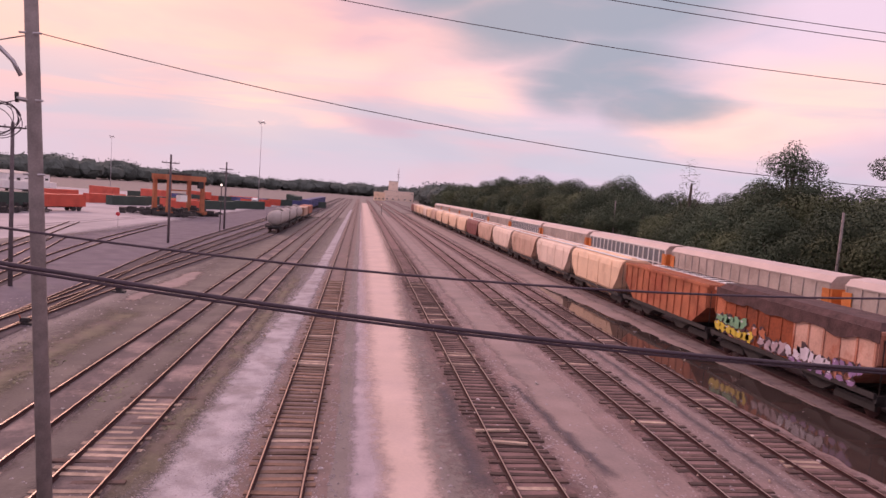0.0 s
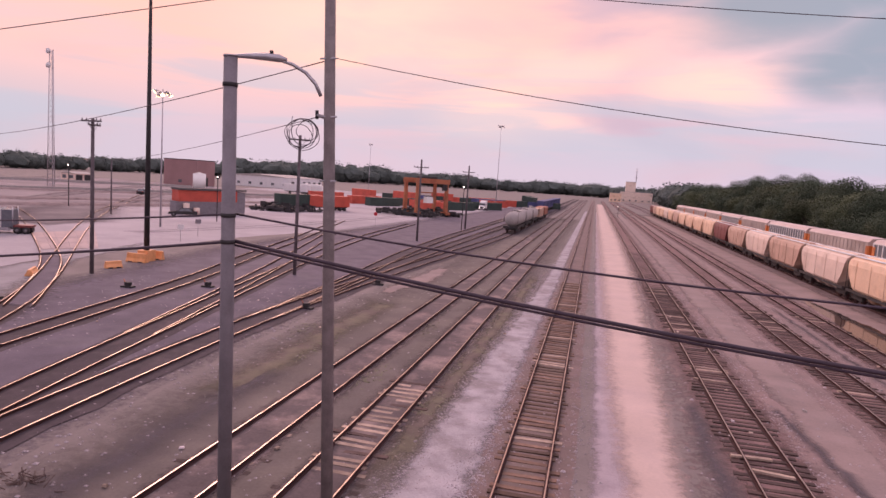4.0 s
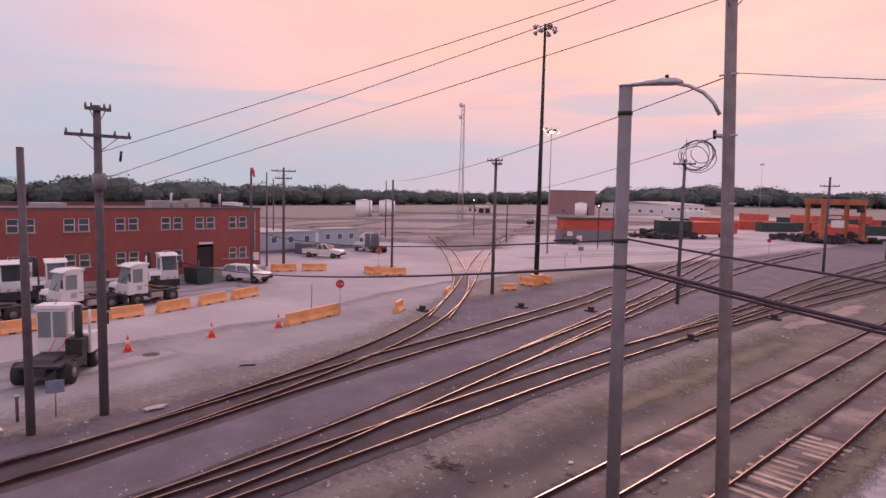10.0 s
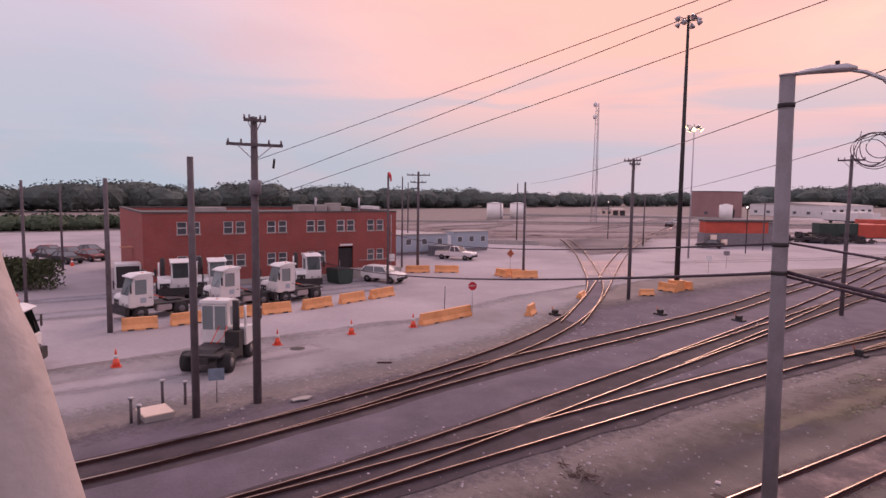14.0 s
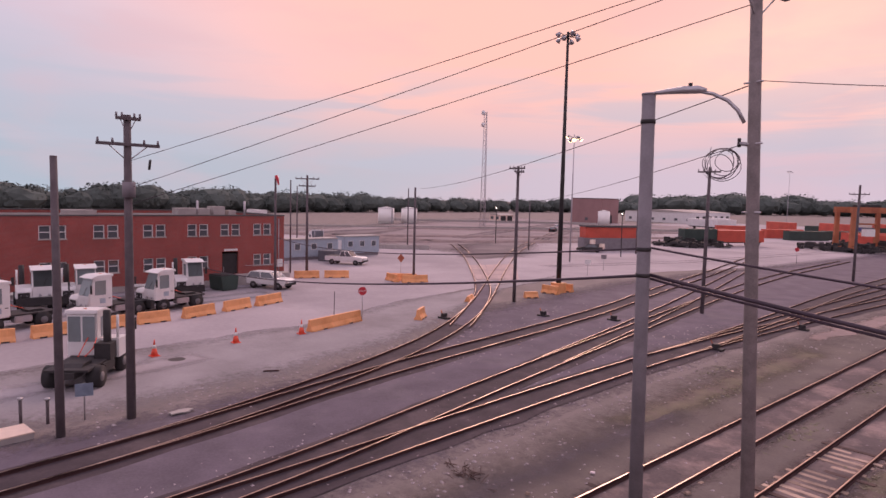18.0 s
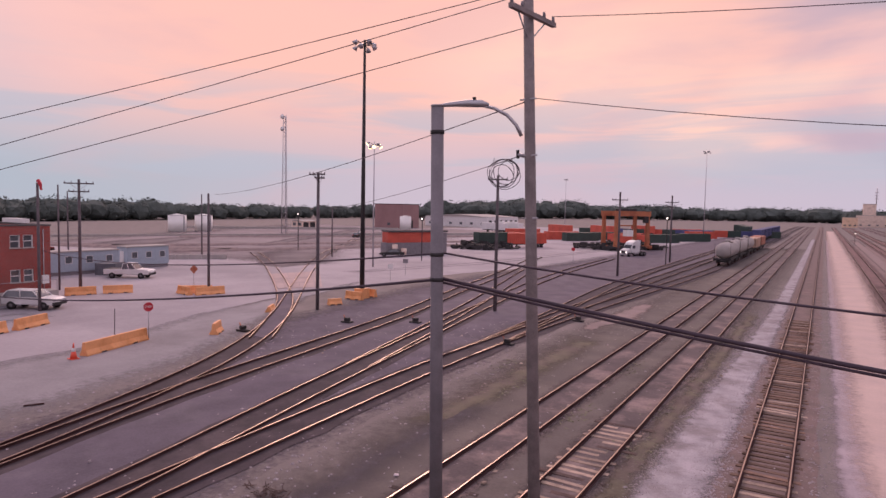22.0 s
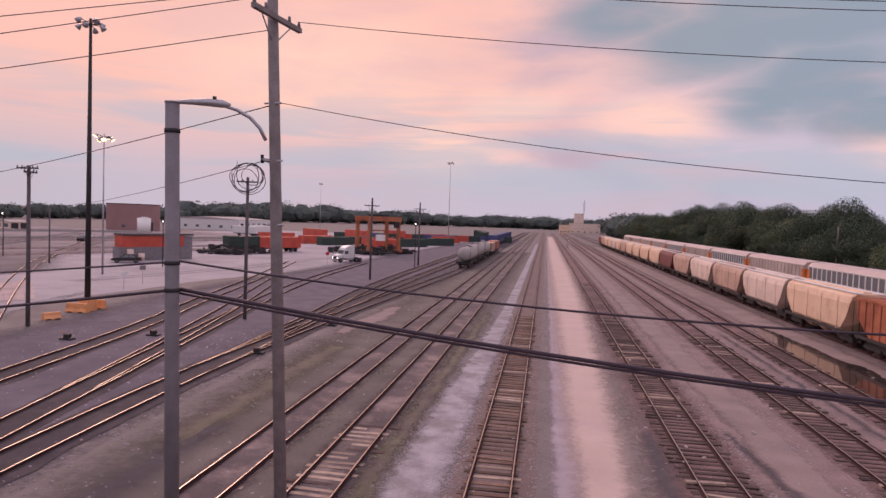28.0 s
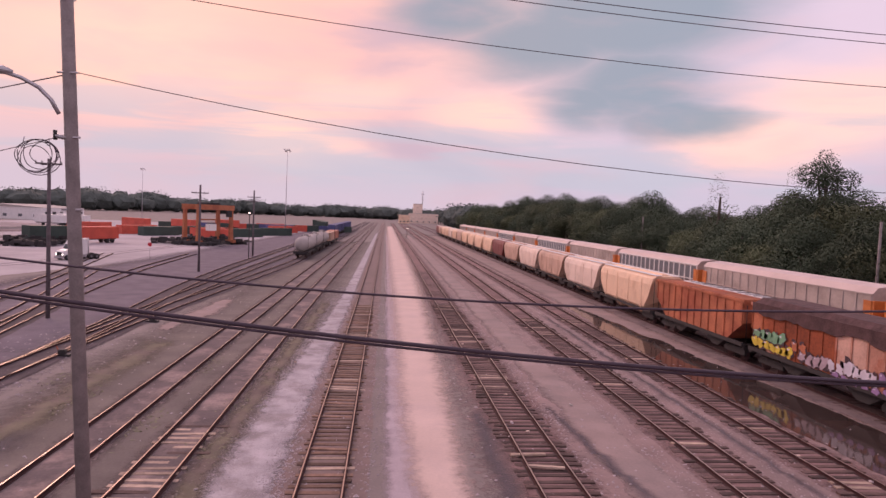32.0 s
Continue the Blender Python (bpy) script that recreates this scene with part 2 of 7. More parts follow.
M["ballast"] = material("dark_ballast", (0.20, 0.15, 0.148), 0.95, var=0.4, scale=0.9, fine=14, bump=0.9, second=(0.14, 0.105, 0.11), cover=0.4)
M["cinder"] = material("cinder_ground", (0.122, 0.100, 0.126), 0.95, feather=0.08, soft=0.12, var=0.3, scale=0.5, fine=12, bump=0.7, second=(0.140, 0.118, 0.140), cover=0.4)
M["road"] = material("pale_limestone_road", (0.575, 0.435, 0.385), 0.95, feather=0.16, soft=0.2, var=0.14, scale=0.35, fine=9, bump=0.25, second=(0.54, 0.41, 0.375), cover=0.4)
M["gravel"] = material("white_gravel", (0.39, 0.352, 0.372), 0.95, feather=0.15, soft=0.1, var=0.3, scale=0.9, fine=16, bump=0.9, second=(0.27, 0.235, 0.24), cover=0.45)
M["gravel2"] = material("grey_gravel", (0.38, 0.315, 0.34), 0.95, feather=0.18, soft=0.12, var=0.3, scale=0.8, fine=14, bump=0.8)
M["conc_pink"] = material("pink_concrete", (0.47, 0.36, 0.34), 0.9, var=0.15, scale=0.5, fine=6, bump=0.2, second=(0.38, 0.30, 0.29), cover=0.4)
M["tyre_dust"] = material("tyre_dust", (0.36, 0.325, 0.34), 0.95, feather=0.2, soft=0.24, var=0.2, scale=0.3, fine=5)
M["damp_concrete"] = material("damp_concrete", (0.27, 0.258, 0.285), 0.85, feather=0.22, soft=0.24, var=0.2, scale=0.4, fine=5)
M["stone"] = material("crushed_stone", (0.52, 0.44, 0.45), 0.95, var=0.35, scale=2, fine=20, random_tint=0.3)
M["tie"] = material("weathered_tie", (0.085, 0.052, 0.045), 0.9, var=0.4, scale=3, fine=30, bump=0.5, random_tint=0.45)
M["tie_pale"] = material("bleached_tie", (0.38, 0.28, 0.22), 0.9, var=0.35, scale=3, fine=30, bump=0.5, random_tint=0.3)
M["rail"] = material("rail_steel", (0.060, 0.030, 0.030), 0.85, metal=0.0, var=0.3, scale=2, fine=20, spec=0.15)
# oily dirt, darkened further for the shade beside the rail
M["rail_grime_shade"] = material("oily_dirt_and_rail_shade", (0.105, 0.075, 0.075), 0.95, var=0.3, scale=1.2, fine=14, bump=0.6)
M["rail_top"] = material("polished_rail_head", (0.50, 0.38, 0.31), 0.36, metal=1.0, var=0.2, scale=1.0)
M["water"] = material("muddy_puddle", (0.055, 0.04, 0.036), 0.06, var=0.25, scale=0.4)
M["yard_grey"] = material("grey_yard_dirt", (0.27, 0.225, 0.23), 0.95, feather=0.07, soft=0.07, var=0.28, scale=0.08, fine=1.5, second=(0.2, 0.165, 0.175), cover=0.5)
M["yard_dark"] = material("dark_yard_cinders", (0.13, 0.105, 0.115), 0.95, feather=0.2, soft=0.2, var=0.3, scale=0.12, fine=2, second=(0.18, 0.15, 0.155), cover=0.5)
M["weed"] = material("weeds", (0.19, 0.18, 0.115), 0.9, var=0.4, scale=2, random_tint=0.2)
M["wood"] = material("weathered_pole_wood", (0.23, 0.195, 0.19), 0.9, var=0.3, scale=2.5, fine=25, bump=0.5)
M["wood_dark"] = material("creosoted_pole_wood", (0.12, 0.098, 0.105), 0.9, var=0.3, scale=2.5, fine=25, bump=0.5)
M["concrete_pole"] = material("grey_pole", (0.22, 0.20, 0.215), 0.85, var=0.18, scale=2, fine=20, bump=0.3)
M["galv"] = material("galvanised_steel", (0.45, 0.43, 0.45), 0.45, metal=0.8, var=0.15)
M["cable"] = material("black_cable", (0.05, 0.03, 0.045), 0.6, var=0.2)
M["brick"] = brick_material("red_brick", (0.37, 0.07, 0.052), (0.285, 0.053, 0.043), (0.25, 0.14, 0.13))
M["roof"] = material("tar_roof", (0.10, 0.09, 0.09), 0.9, var=0.2)
M["conc"] = material("concrete", (0.40, 0.36, 0.34), 0.9, var=0.15, scale=1, bump=0.2)
M["white"] = material("white_paint", (0.72, 0.70, 0.69), 0.45, var=0.10, scale=1.2)
M["cream"] = material("cream_paint", (0.80, 0.56, 0.39), 0.6, var=0.16, scale=0.5, fine=6, second=(0.62, 0.39, 0.25), cover=0.25)
M["cream2"] = material("pale_grey_paint", (0.76, 0.60, 0.50), 0.6, var=0.15, scale=0.5, fine=6, second=(0.60, 0.44, 0.35), cover=0.25)
M["tan"] = material("tan_paint", (0.56, 0.37, 0.28), 0.6, var=0.15, scale=0.5, fine=6, second=(0.40, 0.25, 0.18), cover=0.3)
M["maroon"] = material("maroon_paint", (0.20, 0.05, 0.045), 0.6, var=0.2, scale=0.5)
M["rust"] = material("rusted_steel", (0.45, 0.145, 0.07), 0.85, var=0.35, scale=0.6, fine=8, second=(0.32, 0.08, 0.04), cover=0.4)
M["rust_deep"] = material("deep_rust", (0.27, 0.062, 0.022), 0.85, var=0.55, scale=0.45, fine=6, second=(0.47, 0.16, 0.06), cover=0.33)
M["panel_pale"] = material("streaked_pale_panel", (0.60, 0.36, 0.28), 0.8, var=0.25, scale=0.7, fine=8, second=(0.42, 0.15, 0.09), cover=0.3)
M["rust_pale"] = material("rust_streaked_paint", (0.50, 0.24, 0.17), 0.8, var=0.3, scale=0.7, fine=8, second=(0.36, 0.10, 0.05), cover=0.45)
M["dark"] = material("sooty_black", (0.03, 0.026, 0.027), 0.7, var=0.3)
M["rubber"] = material("tyre_rubber", (0.025, 0.023, 0.024), 0.85, var=0.2)
M["glass"] = material("dark_window_glass", (0.11, 0.12, 0.135), 0.05, var=0.2, scale=0.8, spec=0.9)
M["silver"] = material("aluminium_panel", (0.47, 0.40, 0.365), 0.55, metal=0.2, var=0.2, scale=0.5, fine=5, second=(0.36, 0.30, 0.27), cover=0.4)
# orange dulled to brown: the paint colour carries the distance haze
M["crane"] = material("haze_dulled_crane_paint", (0.44, 0.15, 0.07), 0.7, var=0.25, scale=0.5, second=(0.33, 0.10, 0.05), cover=0.35)
M["orange"] = material("orange_paint", (0.62, 0.19, 0.045), 0.6, var=0.2, scale=0.8, second=(0.45, 0.12, 0.03), cover=0.3)
M["barrier"] = material("orange_barrier_plastic", (0.80, 0.36, 0.15), 0.6, var=0.15, scale=1.0, fine=6, second=(0.66, 0.27, 0.09), cover=0.3)
M["cone"] = material("cone_orange", (0.80, 0.10, 0.05), 0.55, var=0.1)
M["red"] = material("red_sign_paint", (0.50, 0.025, 0.04), 0.5, var=0.1)
M["blue"] = material("blue_container_paint", (0.07, 0.08, 0.20), 0.6, var=0.25, scale=0.5)
M["green"] = material("dark_green_paint", (0.035, 0.06, 0.05), 0.6, var=0.3, scale=0.5)
M["redbox"] = material("red_container_paint", (0.55, 0.09, 0.055), 0.6, var=0.2, scale=0.5)
M["paleblue"] = material("pale_blue_siding", (0.36, 0.42, 0.48), 0.7, var=0.12)
M["board_blue"] = material("faded_blue_board", (0.20, 0.25, 0.32), 0.6, var=0.25, scale=4)
M["cab_glass"] = material("cab_window_glass", (0.20, 0.24, 0.25), 0.12, var=0.2, scale=0.8, spec=0.8)
M["lamp"] = material("lit_lamp", (1.0, 0.76, 0.36), 0.4, var=0.0, emit=3.2)
M["tank_white"] = material("white_tank_paint", (0.88, 0.86, 0.82), 0.5, var=0.06, scale=0.3)
# red washed towards pink-brown, distance haze mixed into the base colour
M["block_red"] = material("haze_paled_red_cladding", (0.33, 0.19, 0.185), 0.8, var=0.15, scale=0.2)
M["rim"] = material("dull_wheel_rim", (0.16, 0.15, 0.155), 0.6, var=0.2)
M["slate"] = material("dark_slate_paint", (0.12, 0.13, 0.15), 0.6, var=0.2)
M["rack_roof"] = material("pale_rack_roof", (0.55, 0.43, 0.40), 0.6, var=0.15, scale=0.5)
M["rack_post"] = material("dull_rack_post", (0.46, 0.385, 0.355), 0.6, var=0.15)
M["headlamp"] = material("headlamp_glass", (1.0, 0.88, 0.75), 0.3, var=0.0, emit=4.0)
M["bark"] = material("bark", (0.075, 0.058, 0.05), 0.95, var=0.3, bump=0.5)
M["leaf"] = material("dark_foliage", (0.070, 0.094, 0.060), 0.9, var=0.22, scale=0.25, fine=1.5, random_tint=0.25, spec=0.2)
M["leaf2"] = material("olive_foliage", (0.090, 0.108, 0.058), 0.8, var=0.3, scale=0.25, fine=1.5, random_tint=0.25, spec=0.2)
# far foliage paler and bluer than the near: haze put into the colour
M["haze_leaf"] = material("haze_paled_foliage", (0.100, 0.120, 0.110), 0.9, var=0.3, scale=0.06, fine=0.5, spec=0.1)
M["post_white"] = material("painted_bridge_post", (0.46, 0.385, 0.36), 0.6, var=0.14, scale=5, fine=30, bump=0.3)
M["asphalt"] = material("bridge_asphalt", (0.06, 0.055, 0.055), 0.9, var=0.2, bump=0.3)
for k, c in (("spray_green", (0.16, 0.34, 0.20)), ("spray_yellow", (0.62, 0.46, 0.05)), ("spray_white", (0.60, 0.55, 0.62)), ("spray_violet", (0.30, 0.18, 0.36)), ("spray_grey", (0.40, 0.30, 0.34)), ("spray_dark", (0.06, 0.03, 0.04))):
    M[k] = material(k, c, 0.6, var=0.25, scale=1.5)

# ---- mesh helpers ----


def box(bm, x0, x1, y0, y1, z0, z1, taper=0.0):
    """A box, its top drawn in by taper on each side."""
    t = taper
    vs = [bm.verts.new(p) for p in ((x0, y0, z0), (x1, y0, z0), (x1, y1, z0), (x0, y1, z0), (x0 + t, y0 + t, z1), (x1 - t, y0 + t, z1), (x1 - t, y1 - t, z1), (x0 + t, y1 - t, z1))]
    for f in ((3, 2, 1, 0), (4, 5, 6, 7), (0, 1, 5, 4), (1, 2, 6, 5), (2, 3, 7, 6), (3, 0, 4, 7)):
        bm.faces.new([vs[i] for i in f])


def tube(bm, path, radii, n=8, caps=True):
    """A round tube along a list of points."""
    path = [Vector(p) for p in path]
    if isinstance(radii, (int, float)):
        radii = [radii] * len(path)
    rings = []
    for i, p in enumerate(path):
        d = (path[min(i + 1, len(path) - 1)] - path[max(i - 1, 0)]).normalized()
        a = d.orthogonal().normalized() if abs(d.z) > 0.9 else d.cross(Vector((0, 0, 1))).normalized()
        b = d.cross(a)
        rings.append([bm.verts.new(p + radii[i] * (math.cos(t) * a + math.sin(t) * b)) for t in (2 * math.pi * k / n for k in range(n))])
    for r, s in zip(rings, rings[1:]):
        for k in range(n):
            bm.faces.new((r[k], r[(k + 1) % n], s[(k + 1) % n], s[k]))
    if caps:
        bm.faces.new(rings[0][::-1])
        bm.faces.new(rings[-1])


def extrude(bm, outline, axis, lo, hi):
    """A prism: a closed outline of (u, v) run along axis x, y or z."""
    def at(u, v, w):
        return {"x": (w, u, v), "y": (u, w, v), "z": (u, v, w)}[axis]
    a = [bm.verts.new(at(u, v, lo)) for u, v in outline]
    b = [bm.verts.new(at(u, v, hi)) for u, v in outline]
    k = len(a)
    for i in range(k):
        bm.faces.new((a[i], a[(i + 1) % k], b[(i + 1) % k], b[i]))
    bm.faces.new(a[::-1])
    bm.faces.new(b)


def mesh_of(name, bm, mat, smooth=False):
    bmesh.ops.recalc_face_normals(bm, faces=bm.faces)
    me = bpy.data.meshes.new(name)
    bm.to_mesh(me)
    bm.free()
    me.materials.append(mat)
    if smooth:
        for p in me.polygons:
            p.use_smooth = True
    return me


def part(name, bm, mat, parent=None, label="", smooth=False):
    ob = new(name, mesh_of(name, bm, mat, smooth))
    ob.parent = parent
    if label:
        ob["label"] = label
    return ob


def thing(name, label, category, group="", m=None, kind=""):
    ob = tagged(new(name), label, category, group, kind)
    ob.empty_display_size = 0.2
    ob.matrix_basis = m or Matrix()
    return ob


def boxed(name, dims, mat, parent, label="", taper=0.0, bevel=0.0):
    bm = bmesh.new()
    box(bm, *dims, taper=taper)
    if bevel:
        bmesh.ops.bevel(bm, geom=bm.edges[:], offset=bevel, segments=2, affect="EDGES")
    return part(name, bm, mat, parent, label)


def rod(name, path, r, mat, parent, label="", n=8):
    bm = bmesh.new()
    tube(bm, path, r, n)
    return part(name, bm, mat, parent, label, True)


def structure(name, bm, mat, label, category):
    return tagged(part(name, bm, mat), label, category, kind="structure")


def ragged(y0, y1, left, right, step=0.6, amp=0.35, z=0.006, seed=1, freq=0.35):
    """A sheet between two edges that waver along its length (edges are functions of y)."""
    bm = bmesh.new()
    rows = []
    n = int((y1 - y0) / step)
    for i in range(n + 1):
        y = y0 + (y1 - y0) * i / n
        a = left(y) + amp * (noise.noise((y * freq, seed, 0)) + 0.5 * noise.noise((y * freq * 4, seed, 3)))
        b = right(y) + amp * (noise.noise((y * freq, seed + 9, 0)) + 0.5 * noise.noise((y * freq * 4, seed + 9, 3)))
        rows.append((bm.verts.new((a, y, z)), bm.verts.new(((a + b) / 2, y, z + 0.02)), bm.verts.new((b, y, z))))
    lay_faces(bm, rows, (0.0, 0.5, 1.0))
    return bm


def lay_faces(bm, rows, across):
    """Faces between rows of vertices, with across and along (0 to 1) kept as texture coordinates."""
    uv = bm.loops.layers.uv.new("UVMap")
    n = len(rows) - 1
    for i in range(n):
        p, q = rows[i], rows[i + 1]
        for k in range(len(across) - 1):
            f = bm.faces.new((p[k], p[k + 1], q[k + 1], q[k]))
            for loop, c in zip(f.loops, ((across[k], i / n), (across[k + 1], i / n), (across[k + 1], (i + 1) / n), (across[k], (i + 1) / n))):
                loop[uv].uv = c

# ---- ground ----
HOP_X, RACK_X, Z0 = 28.5, 33.2, 0.16
bm = bmesh.new()
for x0, x1 in ((-3000, -120), (-120, 60), (60, 3000)):
    for y0, y1 in ((-1500, -40), (-40, 240), (240, 4000)):
        v = [bm.verts.new(p) for p in ((x0, y0, 0), (x1, y0, 0), (x1, y1, 0), (x0, y1, 0))]
        bm.faces.new(v)
bmesh.ops.remove_doubles(bm, verts=bm.verts[:], dist=0.01)
structure("ground", bm, M["dirt"], "dusty brown rail yard ground reaching the horizon", "ground")


def along(*knots):
    """A function of y through (y, x) knots."""
    ys, xs = zip(*knots)
    return lambda y: float(np.interp(y, ys, xs))


def sheet(name, y0, y1, left, right, mat, label, category, step=0.5, amp=0.3, z=0.01, seed=1, freq=0.35):
    return structure(name, ragged(y0, y1, left, right, step, amp, z, seed, freq), M[mat], label, category)


sheet("pavement_lot", -60, 330, lambda y: -150, along((-60, -35), (-3, -34.5), (5, -36.5), (12, -36.3), (20, -37), (30, -41), (40, -44), (55, -44), (75, -42), (110, -34), (200, -27), (330, -24)), "lot", "pale worn concrete truck lot with dust", "pavement", 1.5, 0.8, 0.008, 3, 0.2)
sheet("dust_verge", -60, 60, along((-60, -36), (-3, -36), (5, -38), (20, -39), (30, -43), (60, -47)), along((-60, -24.5), (5, -25), (11, -25.9), (19, -27.9), (26, -30.8), (33, -35.4), (45, -42), (60, -46)), "dust", "grey dusty verge between the lot and the tracks", "ground", 0.7, 0.6, 0.004, 4, 0.3)
sheet("cinder_bed", -40, 330, along((-40, -24), (5, -25.2), (11, -26.0), (19, -28.1), (26, -31.2), (33, -35.8), (60, -40), (330, -30)), along((-40, -13), (8, -13.4), (20, -14.2), (40, -15), (70, -15.2), (110, -11), (330, -9.5)), "cinder", "dark cinder bed under the ladder tracks", "ground", 0.8, 0.35, 0.012, 5)
sheet("road_service", -40, 480, along((-40, 3.95), (17, 3.9), (21, 3.7), (29, 3.4), (44, 3.4), (60, 3.2), (120, 2.9), (480, 2.8)), along((-40, 6.25), (17, 6.3), (21, 6.45), (29, 6.8), (44, 7.25), (70, 8.1), (120, 8.7), (480, 8.9)), "road", "pale limestone service road along the tracks", "road", 0.3, 0.16, 0.03, 7, 0.5)
sheet("gravel_strip", -40, 300, along((-40, -3.05), (15, -3), (25, -2.85), (32, -2.65), (44, -2.25), (66, -1.8), (300, -1.6)), along((-40, -0.3), (15, -0.15), (300, 0.1)), "gravel", "strip of spilled white gravel beside the track", "gravel", 0.25, 0.3, 0.012, 11, 0.8)
sheet("gravel_verge", -40, 300, lambda y: 2.85, lambda y: 5, "gravel2", "grey gravel verge of the service road", "gravel", 0.4, 0.16, 0.012, 13)
sheet("dust_strip", -40, 300, lambda y: 11, lambda y: 14.3, "dust2", "pinkish dust between two tracks", "ground", 0.4, 0.35, 0.006, 17)
sheet("dust_walkway", -40, 300, lambda y: 17.7, lambda y: 18.8, "dust2", "pinkish dust between two tracks", "ground", 0.4, 0.3, 0.006, 19)
sheet("dust_bank", -40, 300, lambda y: 21.6, lambda y: 27.4, "dust2", "dusty bank beside the standing train", "ground", 0.4, 0.4, 0.008, 20)
sheet("trodden_ground", -40, 200, along((-40, -13.0), (8, -13.2), (20, -13.9), (40, -14.5), (200, -14)), along((-40, -2.6), (30, -2.6), (60, -1.6), (200, -1.2)), "dirt_mid", "brown trodden dirt among the half-buried tracks", "ground", 0.5, 0.5, 0.002, 41, 0.4)
sheet("red_dirt", -40, 240, lambda y: 6.3, lambda y: 28, "dirt_red", "red-brown dirt among the straight tracks", "ground", 0.8, 0.4, 0.002, 43, 0.4)
sheet("oil_stain", 15, 27, along((15, 6.6), (21, 6.5), (25, 6.8), (27, 7.1)), along((15, 8.3), (21, 8.1), (25, 8.1), (27, 7.8)), "stain", "dark oily stain beside the road", "ground", 0.2, 0.35, 0.018, 31, 1.2)
sheet("oil_streak", 16, 28, along((16, 11.8), (21, 11.0), (28, 10.8)), along((16, 12.7), (21, 12.2), (28, 11.3)), "stain", "dark oily streak between two tracks", "ground", 0.25, 0.4, 0.018, 33, 0.9)
sheet("drainage_rut", 12, 60, lambda y: 17.8, lambda y: 18.8, "stain", "dark damp rut between two tracks", "ground", 0.25, 0.2, 0.018, 35, 0.9)
sheet("far_yard", 68, 250, along((68, -150), (250, -240)), along((68, -74), (110, -84), (160, -92), (250, -104)), "yard_grey", "dull grey dirt of the far yard", "ground", 1.5, 2.5, 0.03, 45, 0.1)
sheet("cinder_fan", 64, 106, along((64, -70), (72, -82), (84, -95), (106, -97)), along((64, -66), (75, -63), (90, -74), (106, -90)), "yard_dark", "dark cinders where the tracks spread beyond the crossing", "ground", 0.8, 1.5, 0.05, 61, 0.15)
sheet("cinder_lane", 96, 200, along((96, -109), (130, -128), (200, -164)), along((96, -103), (130, -120), (200, -154)), "yard_dark", "dark cinder lane of the far yard", "ground", 1.0, 1.2, 0.045, 62, 0.15)
sheet("cinder_lane", 100, 190, along((100, -90), (140, -112), (190, -142)), along((100, -85), (140, -107), (190, -136)), "yard_dark", "dark cinder lane of the far yard", "ground", 1.0, 1.2, 0.055, 63, 0.15)
sheet("cinder_heap_ground", 72, 112, along((72, -134), (88, -147), (112, -150)), along((72, -124), (88, -123), (112, -143)), "yard_dark", "dark spoil spread along the far yard", "ground", 0.8, 1.5, 0.06, 64, 0.15)
bm = bmesh.new()
for a in range(6):
    q = [(-61.04, 57.65), (-58.87, 65.03), (-46.39, 51.6), (-49.19, 47.41)]
    lo, hi = a / 6 + 0.004, (a + 1) / 6 - 0.004
    rim = [tuple(np.array(q[0]) * (1 - k) + np.array(q[1]) * k) for k in (lo, hi)] + [tuple(np.array(q[3]) * (1 - k) + np.array(q[2]) * k) for k in (hi, lo)]
    extrude(bm, rim, "z", 0.0, 0.05)
structure("crossing_panel", bm, M["conc_pink"], "pinkish concrete panels where the rails cross the lot", "pavement")
sheet("weedy_strip", 12, 64, along((12, -4.1), (64, -3.6)), along((12, -2.4), (64, -1.9)), "weedy", "olive weedy dirt beside the gravel", "ground", 0.4, 0.4, 0.02, 51, 0.5)
sheet("weedy_patch", 18, 42, along((18, -13.2), (42, -13.8)), along((18, -10.2), (42, -9.8)), "weedy", "thin olive weeds in the dirt", "ground", 0.5, 0.7, 0.016, 53, 0.3)
sheet("damp_cinders", 4, 24, along((4, -12.6), (24, -12.8)), along((4, -9.4), (24, -9.7)), "stain", "dark gravelly patch between the tracks", "ground", 0.3, 0.6, 0.014, 55, 0.5)
sheet("dirt_patch", 44, 62, along((44, -13.8), (52, -14.2), (62, -13.0)), along((44, -12.8), (52, -10.8), (62, -11.6)), "dust2", "pale dry dirt patch", "ground", 0.4, 0.6, 0.014, 37, 0.5)

# rainwater along the standing train
tagged(part("puddle", ragged(14, 64, along((14, 22.4), (22, 22.0), (31, 21.7), (40, 21.2), (52, 21.8), (64, 22.8)), along((14, 26.3), (24, 26.4), (31, 25.9), (40, 25.2), (52, 24.6), (64, 23.4)), 0.25, 0.5, 0.024, 23, 0.3), M["water"]), "long shallow puddle of muddy rainwater reflecting the train", "puddle", kind="structure")

# ---- tracks ----
rail_profile = ((-0.08, 0.03), (0.08, 0.03), (0.08, 0.05), (0.016, 0.068), (0.016, 0.14), (0.038, 0.147), (0.038, 0.185), (-0.038, 0.185), (-0.038, 0.147), (-0.016, 0.14), (-0.016, 0.068), (-0.08, 0.05))


def smooth_line(pts, step=2.0):
    """Evenly spaced points with headings along a line of (x, y), rounded off at its bends."""
    ys = np.array([p[1] for p in pts], float)
    xs = np.array([p[0] for p in pts], float)
    y = np.arange(ys[0], ys[-1] + 1e-6, step)
    x = np.interp(y, ys, xs)
    if len(pts) > 2:
        k = np.ones(5) / 5
        for _ in range(3):
            x[2:-2] = np.convolve(x, k, "valid")
    dx = np.gradient(x, y)
    return x, y, dx


